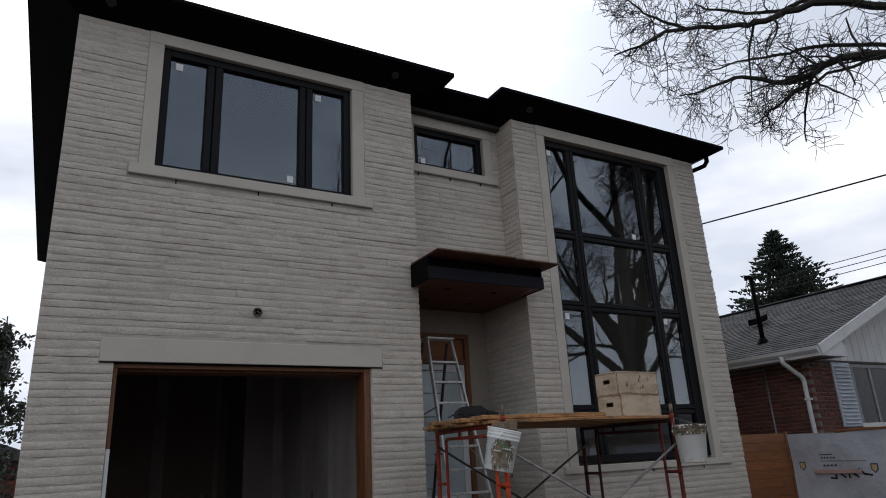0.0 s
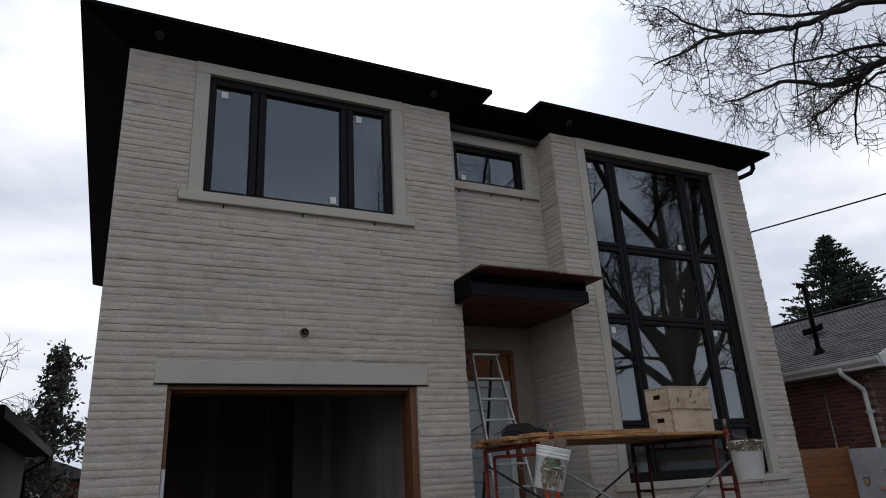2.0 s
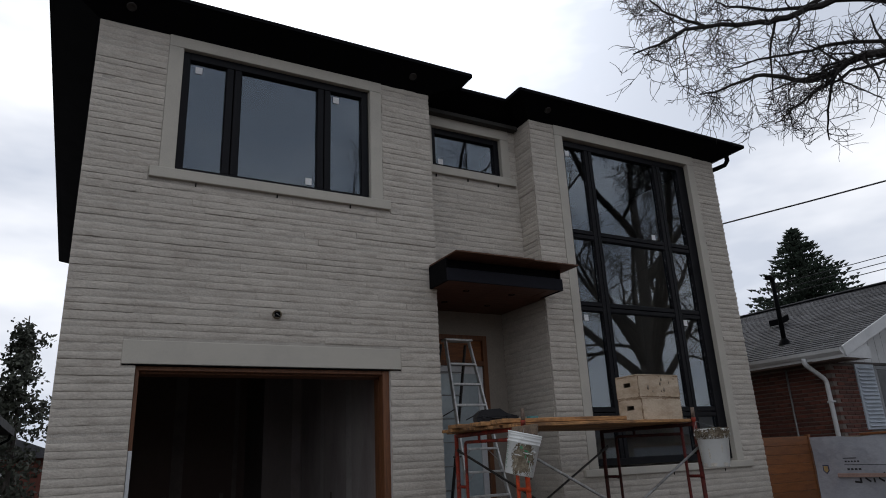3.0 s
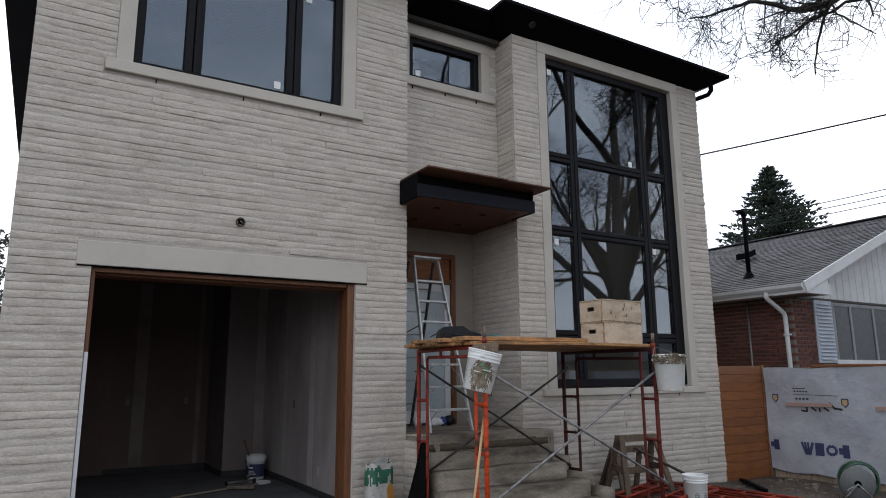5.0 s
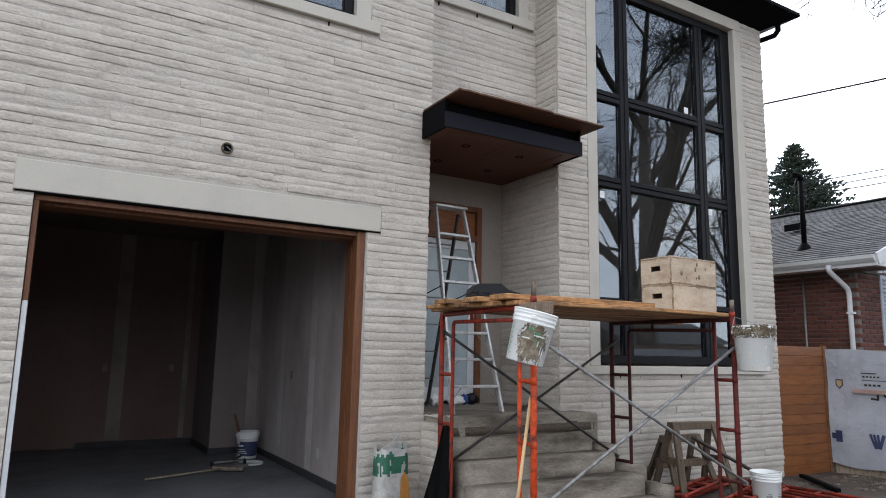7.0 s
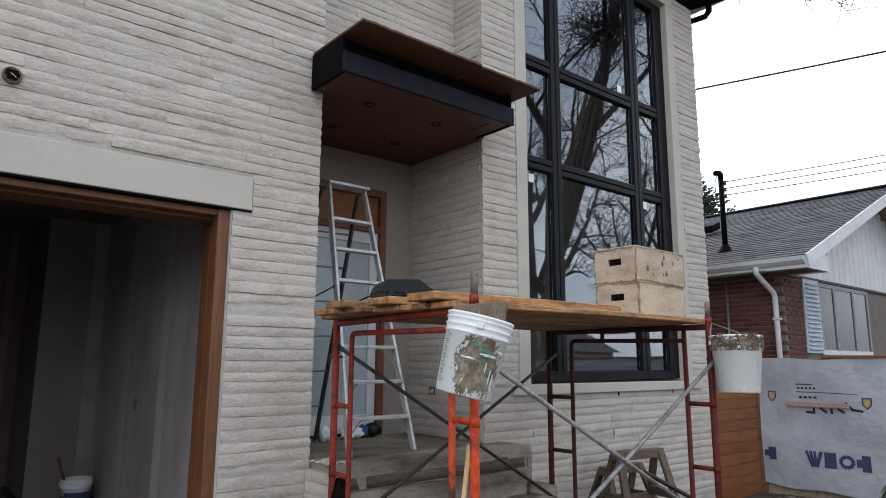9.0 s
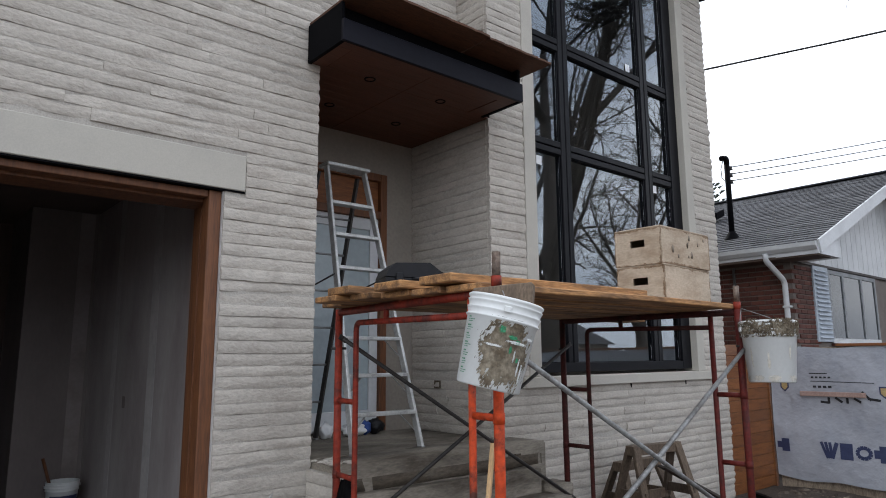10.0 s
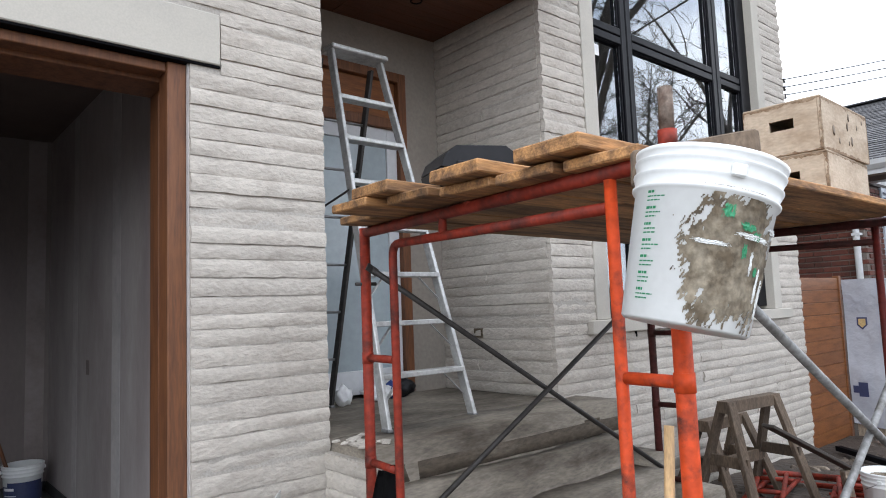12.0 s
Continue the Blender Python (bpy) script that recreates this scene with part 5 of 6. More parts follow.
# tools on the garage floor
gb = thing("push_broom", "push broom lying on the garage floor", "broom", (2.6, 10.3, 0.024))
wpart("handle", tube([(1.80, 10.06, 0.045), (2.72, 10.36, 0.06)], 0.012, seg=8), GREYWOOD, gb)
wpart("head", beam((2.62, 10.45, 0.06), (2.95, 10.24, 0.06), 0.07, 0.045, 0.006), GREYWOOD, gb)
wpart("bristles", beam((2.62, 10.45, 0.032), (2.95, 10.24, 0.032), 0.08, 0.012), RUBBER, gb)
tray = thing("mud_tray", "shallow white plastic lid on the garage floor", "lid", (3.18, 10.78, 0.024))
part("disc", lathe([(0.0, 0.005), (0.15, 0.005), (0.155, 0.022), (0.162, 0.022), (0.160, 0.0), (0.0, 0.0)], 28), PAIL, tray, "", True)
saw = thing("tile_cutter", "low grey tile cutter on the garage floor", "tool", (2.85, 10.62, 0.024), 12)
part("bed", box((-0.24, -0.08, 0.0), (0.24, 0.08, 0.03), 0.004), ALUDULL, saw)
part("rail", tube([(-0.22, 0, 0.075), (0.22, 0, 0.075)], 0.011, seg=8), GALV, saw)
for s in (-0.22, 0.22):
    part("bracket", box((s - 0.012, -0.03, 0.03), (s + 0.012, 0.03, 0.09), 0.003), RUBBER, saw)
part("grip", tube([(0.05, 0, 0.08), (0.17, 0, 0.13)], 0.012, seg=8), RUBBER, saw)

# clods, chips and scraps trodden into the mud
def litter(count, x_span, y_span, seed):
    rnd, v, f = random.Random(seed), [], []
    for _ in range(count):
        x, y = rnd.uniform(*x_span), rnd.uniform(*y_span)
        r = 0.008 + 0.035 * rnd.random() ** 3
        a, long = rnd.random() * math.pi, 1 + 2.5 * rnd.random() ** 2
        i = len(v)
        base = ground_height(x, y) - 0.004 + 0.035 * noise.noise(Vector((x * 1.1, y * 1.1, 0))) + 0.015 * noise.noise(Vector((x * 3.3, y * 3.3, 5)))
        for k in range(5):
            t = 2 * math.pi * k / 5
            px, py = r * long * math.cos(t) * rnd.uniform(0.7, 1.2), r * math.sin(t) * rnd.uniform(0.7, 1.2)
            for z, g in ((0.0, 1.0), (r * rnd.uniform(0.4, 0.9), 0.65)):
                v.append((x + g * (px * math.cos(a) - py * math.sin(a)), y + g * (px * math.sin(a) + py * math.cos(a)), base + z))
        f += [(i + 2 * k, i + 2 * ((k + 1) % 5), i + 2 * ((k + 1) % 5) + 1, i + 2 * k + 1) for k in range(5)]
        f.append(tuple(i + 2 * k + 1 for k in range(5)))
    me = bpy.data.meshes.new("mud_clods")
    me.from_pydata(v, [], f)
    me.materials.append(material("trodden_clods", (0.075, 0.055, 0.042), 0.9, spread=0.3, scale=6, fine=40, bump=0.5, second=(0.16, 0.13, 0.10), amount=0.9, island=0.5))
    return tagged(new("mud_clods", me), "clods, chips and scraps trodden into the mud", "rubble", "", "stuff")


litter(900, (6.3, 11.0), (4.4, 7.4), 19)

# ---------- fence, wrapped hoarding ----------
fence = thing("cedar_fence", "orange stained horizontal board fence beside the house", "fence", (10.5, 7.6, -0.1))
for k in range(13):
    z = -0.12 + 0.143 * k
    wpart("board", box((9.87, 7.60, z), (11.06, 7.622, z + 0.139), 0.004), FENCEWOOD, fence)
wpart("post", box((11.06, 7.585, -0.15), (11.13, 7.66, 1.76), 0.005), FENCEWOOD, fence)
wpart("post", box((9.87, 7.622, -0.15), (9.95, 7.69, 1.74), 0.005), FENCEWOOD, fence)

hoarding = thing("wrapped_hoarding", "timber hoarding covered with torn white house wrap", "hoarding", (11.1, 6.0, -0.12))
HX, HY0, HY1 = 11.08, 3.6, 7.56


def wrap_x(y, z):
    return HX - 0.02 + 0.020 * noise.noise(Vector((y * 2.3, z * 1.7, 1))) + 0.010 * noise.noise(Vector((y * 6 + z * 4, z * 3, 4))) + 0.012 * math.sin(3 * (y * 1.2 - z * 1.6))


wrap = bmesh.new()
ny, nz, cols_w = 90, 34, []
for i in range(ny + 1):
    y = HY0 + (HY1 - HY0) * i / ny
    bottom = 0.02 + 0.06 * noise.noise(Vector((y * 1.6, 0, 3))) - 0.02 * (HY1 - y)
    topz = 1.71 - 0.03 * abs(math.sin(y * 2.1)) ** 6
    cols_w.append([wrap.verts.new((wrap_x(y, bottom + (topz - bottom) * j / nz), y, bottom + (topz - bottom) * j / nz)) for j in range(nz + 1)])
for i in range(ny):
    for j in range(nz):
        f = wrap.faces.new((cols_w[i][j], cols_w[i][j + 1], cols_w[i + 1][j + 1], cols_w[i + 1][j]))
        f.smooth = True
wpart("house_wrap", wrap, TARP, hoarding, "wrinkled white house wrap", True)
wpart("backing", box((HX + 0.04, HY0, -0.15), (HX + 0.06, HY1 - 0.02, 1.70)), GREYWOOD, hoarding)
wpart("cap_rail", box((HX - 0.03, HY0, 1.705), (HX + 0.07, 6.7, 1.74), 0.004), FENCEWOOD, hoarding)
for y in (3.7, 5.0, 6.3, 7.45):
    wpart("stud", box((HX + 0.06, y - 0.04, -0.15), (HX + 0.14, y + 0.04, 1.70), 0.004), GREYWOOD, hoarding)
for y0, y1, z in ((6.40, 7.17, 1.10), (4.9, 5.75, 1.08)):
    wpart("batten", box((HX - 0.075, y0, z - 0.03), (HX - 0.05, y1, z + 0.03), 0.003), material("pinkish_batten", (0.36, 0.24, 0.20), 0.8, bump=0.3), hoarding)


def on_wrap(name, outline, y, z, mat, lift=0.006):
    """A printed shape laid on the wrap; outline in metres along -y and z."""
    bm = bmesh.new()
    vs = [bm.verts.new((wrap_x(y - a, z + b) - lift, y - a, z + b)) for a, b in outline]
    bm.faces.new(vs)
    return wpart(name, bm, mat, hoarding)


def stroke(y, z, a, b, w, mat=None):
    """One printed bar from a to b, w wide, cut short so that it follows the wrinkles."""
    a, b = Vector((*a, 0)), Vector((*b, 0))
    d = (b - a).normalized()
    s = Vector((-d.y, d.x, 0)) * w / 2
    n = max(1, int((b - a).length / 0.05))
    for k in range(n):
        p, q = a.lerp(b, k / n), a.lerp(b, (k + 1) / n)
        on_wrap("printed_bar", [tuple((p - s).xy), tuple((q - s).xy), tuple((q + s).xy), tuple((p + s).xy)], y, z, mat or NAVY)


def mark(y, z, s=1.0):
    """The store's upside-down mark as plain bars: a wedge, a block, a ring and a stepped block."""
    h, w = 0.165 * s, 0.038 * s
    for k in range(3):
        stroke(y, z, (0.02 + 0.05 * k, h), (0.085 + 0.025 * k, 0), w * 0.75)
    stroke(y, z, (0.135, 0), (0.20, h), w)
    stroke(y, z, (0.305, 0), (0.305, h), 0.12 * s)
    pts = [(0.50 + 0.075 * math.cos(t), h / 2 + 0.065 * math.sin(t)) for t in [2 * math.pi * k / 12 for k in range(13)]]
    for a, b in zip(pts, pts[1:]):
        stroke(y, z, a, b, w)
    hook(y - 0.62, z, h, w)


def hook(y, z, h, w):
    stroke(y, z, (0.10, 0), (0.10, h), 0.10)
    stroke(y, z, (0.02, h * 0.25), (0.02, h * 0.75), 0.06)


def shield(y, z):
    on_wrap("printed_shield", [(-0.055, 0.07), (0.055, 0.07), (0.055, -0.02), (0.0, -0.075), (-0.055, -0.02)], y, z, NAVY)
    on_wrap("shield_field", [(-0.038, 0.052), (0.038, 0.052), (0.038, -0.015), (0.0, -0.052), (-0.038, -0.015)], y, z, material("ochre_print", (0.42, 0.30, 0.13), 0.6, bump=0), 0.009)


mark(7.00, 0.30, 1.2)
hook(7.52, 0.34, 0.165, 0.038)
mark(5.05, 0.24, 1.2)
shield(7.38, 1.19)
shield(6.20, 1.14)
shield(4.60, 1.10)
black_print = material("black_print", (0.015, 0.015, 0.018), 0.6, bump=0)
for y, z in ((7.05, 1.36), (5.45, 1.33)):
    stroke(y, z, (0.0, 0.0), (0.22, 0.0), 0.012, black_print)
    for k in range(5):
        stroke(y, z, (0.02 + 0.05 * k, -0.05), (0.05 + 0.05 * k, -0.05), 0.022, black_print)
    stroke(y, z, (0.0, -0.10), (0.75, -0.11), 0.008, black_print)
    for k in range(4):
        stroke(y, z, (0.03 + 0.06 * k, -0.17), (0.07 + 0.06 * k, -0.17), 0.028, black_print)
    for a, b in (((0.10, -0.36), (0.20, -0.37)), ((0.20, -0.30), (0.20, -0.38)), ((0.28, -0.30), (0.36, -0.36)), ((0.42, -0.30), (0.42, -0.37)), ((0.50, -0.30), (0.58, -0.35)), ((0.60, -0.22), (0.70, -0.32)), ((0.66, -0.30), (0.80, -0.32))):
        stroke(y, z, a, b, 0.03, black_print)

# ---------- house next door ----------
nb = thing("neighbour_house", "low brown brick bungalow with grey shingles and white gable", "house", (16.0, 12.0, -0.15))
NX, NY, EX, EZ, RX, RZ, RY = 12.10, 7.57, 11.65, 3.22, 16.2, 5.06, 7.0
nwall = wpart("wall", box((NX + 0.01, NY + 0.01, -0.3), (20.3, 17.0, 3.05)), BRICKMORTAR, nb, "brown-red brick wall")
slope = (RZ - EZ) / (RX - EX)
wpart("roof_deck", prism([(EX, EZ - 0.03), (RX, RZ - 0.03), (2 * RX - EX, EZ - 0.03), (2 * RX - EX, EZ - 0.12), (RX, RZ - 0.12), (EX, EZ - 0.12)], RY, 17.5, 1), GREYWOOD, nb)
rows_sh, tri_v, tri_f = 34, [], []
run = math.hypot(RX - EX, RZ - EZ)
ux, uz = (RX - EX) / run, (RZ - EZ) / run
rnd = random.Random(21)
for side in (1, -1):
    for r in range(rows_sh):
        s0, s1 = run * r / rows_sh - 0.02, run * (r + 1) / rows_sh + 0.02
        y = RY - 0.03 - rnd.random() * 0.15
        while y < 17.5:
            w = 0.22 + 0.16 * rnd.random()
            ya, yb = max(y, RY - 0.03), min(y + w - 0.006, 17.52)
            if yb > ya:
                lift = 0.014 + 0.006 * rnd.random()
                i = len(tri_v)
                for s, l in ((s0, lift), (s1, 0.002)):
                    for yy in (ya, yb):
                        x, z = EX + ux * s - uz * l, EZ + uz * s + ux * l - 0.02
                        tri_v.append((x if side > 0 else 2 * RX - x, yy, z))
                for yy in (ya, yb):
                    x, z = EX + ux * s0, EZ + uz * s0 - 0.02
                    tri_v.append((x if side > 0 else 2 * RX - x, yy, z))
                tri_f += [(i, i + 1, i + 3, i + 2), (i + 4, i + 5, i + 1, i)]
            y += w
me = bpy.data.meshes.new("shingles")
me.from_pydata([Vector(v) - Vector((16.0, 12.0, -0.15)) for v in tri_v], [], tri_f)
me.materials.append(SHINGLE)
sh = new("shingles", me)
sh.parent = nb
tagged(sh, "weathered grey asphalt shingles", "", "", "stuff")
wpart("ridge_cap", beam((RX, RY - 0.03, RZ + 0.005), (RX, 17.5, RZ + 0.005), 0.24, 0.03, 0.01), SHINGLE, nb)
for a, b in (((EX - 0.02, RY - 0.02, EZ - 0.11), (RX, RY - 0.02, RZ - 0.11)), ((RX, RY - 0.02, RZ - 0.11), (2 * RX - EX + 0.02, RY - 0.02, EZ - 0.11))):
    wpart("rake_board", beam(a, b, 0.03, 0.19, 0.003, up=(0, 0, 1)), WHITEPAINT, nb, "white rake board")
wpart("eave_return", prism([(EX - 0.02, EZ - 0.21), (EX - 0.02, EZ - 0.03), (EX + 0.55, EZ + 0.19), (EX + 0.80, EZ - 0.02), (EX + 0.80, EZ - 0.21)], RY - 0.005, NY + 0.02, 1), WHITEPAINT, nb)
wpart("soffit", box((EX, RY + 0.02, EZ - 0.23), (NX + 0.02, 17.0, EZ - 0.20)), material("brown_soffit", (0.09, 0.06, 0.045), 0.8, bump=0.1), nb)
wpart("eave_fascia", box((EX - 0.015, NY, EZ - 0.20), (EX + 0.01, 17.5, EZ - 0.04), 0.003), WHITEPAINT, nb)
wpart("gutter", prism([(EX - 0.11, EZ - 0.04), (EX - 0.10, EZ - 0.10), (EX - 0.05, EZ - 0.15), (EX - 0.016, EZ - 0.15), (EX - 0.016, EZ - 0.04)], RY, 17.4, 1), WHITEPAINT, nb, "grey-white eave gutter")
for k in range(34):
    x = 11.95 + 0.25 * k
    h0 = EZ + slope * (min(x, 2 * RX - x - 0.25) - EX) - 0.14
    h1 = EZ + slope * (min(x + 0.24, 2 * RX - x) - EX) - 0.14
    if max(h0, h1) > 3.08 and x + 0.25 < 2 * RX - 11.9:
        wpart("siding_board", prism([(x, 3.03), (x + 0.24, 3.03), (x + 0.24, max(3.05, h1)), (x, max(3.05, h0))], NY - 0.012, NY + 0.008, 1), WHITEPAINT, nb, "white vertical siding board")
wpart("gable_back", prism([(EX + 0.2, 3.0), (2 * RX - EX - 0.2, 3.0), (RX, RZ - 0.15)], NY + 0.01, NY + 0.03, 1), BRICKMORTAR, nb)
wpart("frieze", box((NX, NY - 0.03, 2.99), (20.3, NY + 0.01, 3.035), 0.003), material("dark_frieze", (0.06, 0.05, 0.045), 0.8, bump=0.05), nb)
dsp = wpart("downspout", tube(bent([(EX - 0.05, 7.72, EZ - 0.14), (EX - 0.05, 7.72, EZ - 0.24), (NX - 0.06, 7.66, 2.70), (NX - 0.06, 7.65, -0.1)], 0.08), 0.042, seg=8), WHITEPAINT, nb, "white downspout")
for z in (0.9, 2.3):
    wpart("strap", box((NX - 0.11, 7.60, z), (NX + 0.0, 7.70, z + 0.03)), WHITEPAINT, nb)
wpart("conduit", tube([(NX - 0.02, 8.45, 2.98), (NX - 0.02, 8.45, 0)], 0.02, seg=6), ALUDULL, nb, "thin grey conduit")
shut = wpart("shutter", box((12.82, NY - 0.03, 1.80), (13.42, NY + 0.005, 3.0), 0.003), BLUEPAINT, nb, "pale blue louvred shutter")
for k in range(16):
    z = 1.85 + 0.07 * k
    bm = beam((12.88, NY - 0.040, z + 0.022), (13.36, NY - 0.040, z + 0.022), 0.05, 0.008)
    bmesh.ops.rotate(bm, cent=(13.1, NY - 0.04, z + 0.022), matrix=Matrix.Rotation(radians(38), 3, "X"), verts=bm.verts[:])
    wpart("slat", bm, BLUEPAINT, shut)
GREYTRIM = material("grey_window_trim", (0.20, 0.21, 0.22), 0.6, spread=0.06, bump=0.05)
nwin = wpart("window", box((13.44, NY - 0.02, 1.78), (15.70, NY + 0.004, 1.86), 0.003), WHITEPAINT, nb, "wide grey framed window with pale curtain")
for lo, hi in (((13.44, 1.86), (13.52, 2.98)), ((15.62, 1.86), (15.70, 2.98)), ((13.52, 2.91), (15.62, 2.98)), ((14.06, 1.86), (14.14, 2.91)), ((14.92, 1.86), (15.0, 2.91))):
    wpart("window_frame", box((lo[0], NY - 0.02, lo[1]), (hi[0], NY + 0.004, hi[1]), 0.003), GREYTRIM, nwin)
for x0, x1 in ((13.52, 14.06), (14.14, 14.92), (15.0, 15.62)):
    pn = wpart("pane", box((x0, NY - 0.004, 1.86), (x1, NY + 0.002, 2.91)), material("dim_window_glass", (0.035, 0.04, 0.045), 0.12, spec=0.12, spread=0.3, scale=3, fine=9, bump=0.02, depth=0.002), nwin)
wpart("window_sill", box((13.38, NY - 0.07, 1.74), (15.76, NY + 0.0, 1.78), 0.004), BRICK, nb)

mast = thing("service_mast", "black service mast with insulators on the bungalow roof", "mast", (12.48, 8.62, 3.55))
part("pipe", tube([(0, 0, 0), (0, 0, 1.30)], 0.045, seg=10), BLACK, mast)
part("boot", lathe([(0.13, -0.03), (0.10, 0.03), (0.055, 0.10)], 16), BLACK, mast, "", True)
part("weatherhead", tube(bent([(0, 0, 1.28), (0, 0, 1.38), (-0.14, 0.02, 1.36)], 0.05), 0.05, seg=8), BLACK, mast)
for z in (0.98, 1.10, 1.22):
    bm = lathe([(0.0, -0.03), (0.035, -0.03), (0.022, 0.0), (0.035, 0.03), (0.0, 0.03)], 10)
    bmesh.ops.translate(bm, vec=(0.09, -0.02, z), verts=bm.verts[:])
    part("insulator", bm, DARKTUBE, mast, "", True)
    part("clevis", box((0.0, -0.03, z - 0.012), (0.09, -0.01, z + 0.012)), DARKTUBE, mast)
part("drip_loop", tube([(-0.12, 0, 1.33), (-0.22, 0, 1.15), (-0.20, 0, 1.0), (-0.05, 0, 0.95)], 0.008, seg=5), WIRE, mast)
vent = thing("roof_vent", "small black square vent on the grey shingles", "roof vent", (14.1, 9.75, 4.21))
part("hood", prism([(-0.16, 0.0), (0.16, 0.12), (0.16, 0.26), (-0.16, 0.14)], -0.15, 0.15, 1), BLACK, vent)


def cable(name, a, b, sag, r, label):
    a, b = Vector(a), Vector(b)
    pts = [a.lerp(b, k / 16) - Vector((0, 0, sag * 4 * (k / 16) * (1 - k / 16))) for k in range(17)]
    return tagged(part(name, tube(pts, r, seg=5), WIRE, None, label), "", "cable", "overhead cables")


WIRE_WAY = Vector((0.30, -0.953, 0.045))
POLE_TOP = Vector((31.0, 0.0, 9.9))
for k, z in enumerate((4.64, 4.76, 4.88)):
    cable("overhead_cable", (12.57, 8.60, z - 0.09), (POLE_TOP.x, POLE_TOP.y, POLE_TOP.z - 0.3 + 0.25 * k), 0.25, 0.009, "thin overhead service cable to the bungalow")
cable("overhead_cable", (9.84, 7.60, 5.42), Vector((9.84, 7.60, 5.42)) + WIRE_WAY * 24, 0.35, 0.014, "black overhead service cable to the house")
pole = thing("utility_pole", "weathered wooden utility pole at the street", "utility pole", (POLE_TOP.x, POLE_TOP.y, 0))
part("shaft", tube([(0, 0, 0), (0, 0, POLE_TOP.z + 0.4)], 0.15, seg=10, r_end=0.11), GREYWOOD, pole)


# ---------- trees ----------
class Twigs:
    """Collects tapered branches as one plain list of faces."""

    def __init__(self, seed):
        self.v, self.f, self.rnd = [], [], random.Random(seed)

    def tube(self, pts, r0, r1, seg):
        start = len(self.v)
        up = Vector((0.3, 0.5, 0.8))
        for i, p in enumerate(pts):
            d = (pts[min(i + 1, len(pts) - 1)] - pts[max(i - 1, 0)])
            d = d.normalized() if d.length > 1e-6 else Vector((0, 0, 1))
            a = d.cross(up)
            a = a.normalized() if a.length > 1e-3 else d.orthogonal().normalized()
            b = d.cross(a)
            r = r0 + (r1 - r0) * i / (len(pts) - 1)
            for k in range(seg):
                t = 2 * math.pi * k / seg
                self.v.append(p + a * (r * math.cos(t)) + b * (r * math.sin(t)))
        for i in range(len(pts) - 1):
            for k in range(seg):
                q, n = start + i * seg, (k + 1) % seg
                self.f.append((q + k, q + n, q + seg + n, q + seg + k))

    def path(self, start, way, length, wander, droop, n, curl=0.0):
        pts, d = [start.copy()], way.normalized()
        bend = Vector([self.rnd.gauss(0, curl) for _ in range(3)])
        for _ in range(n):
            d = (d + bend + Vector([self.rnd.gauss(0, wander) for _ in range(3)]) + Vector((0, 0, -droop))).normalized()
            pts.append(pts[-1] + d * (length / n))
        return pts

    def grow(self, pts, r0, r1, level, thin, length, kids, droop, spread=0.9, least=0.006, wild=0.0):
        """Draws a branch along pts and lets smaller ones grow from it."""
        self.tube(pts, r0, r1, 7 if r0 > 0.08 else 5 if r0 > 0.025 else 3)
        if level == 0:
            return
        n = len(pts) - 1
        for k in range(kids):
            t = (0.12 + 0.86 * ((k + self.rnd.random()) / kids if not wild else self.rnd.random())) * n
            i = min(n - 1, int(t))
            p = pts[i].lerp(pts[i + 1], t - i)
            along = (pts[i + 1] - pts[i]).normalized()
            out = Vector([self.rnd.gauss(0, 1) for _ in range(3)])
            out = (out - along * out.dot(along)).normalized()
            way = along * (0.75 + (0.3 - wild) * self.rnd.random()) + out * spread * (0.6 + (0.6 + wild) * self.rnd.random())
            r = max(least, (r0 + (r1 - r0) * t / n) * thin * (1 - wild * 0.5 * self.rnd.random()))
            ln = length * (0.6 - 0.4 * wild + (0.7 + 0.5 * wild) * self.rnd.random()) * (1.15 - 0.55 * t / n)
            sub = self.path(p, way, ln, 0.16 + 0.08 * wild, droop * (1 if not wild else self.rnd.uniform(-1.6, 1.9)), (6 if level > 1 else 4) + int(3 * wild), 0.14 * wild)
            self.grow(sub, r, max(least * 0.6, r * 0.4), level - 1, thin, length * 0.60, max(3, kids - 2 if not wild else (6 if level == 3 else 4)), droop, spread, least, wild)

    def mesh(self, name, mat):
        me = bpy.data.meshes.new(name)
        me.from_pydata(self.v, [], self.f)
        me.materials.append(mat)
        return me


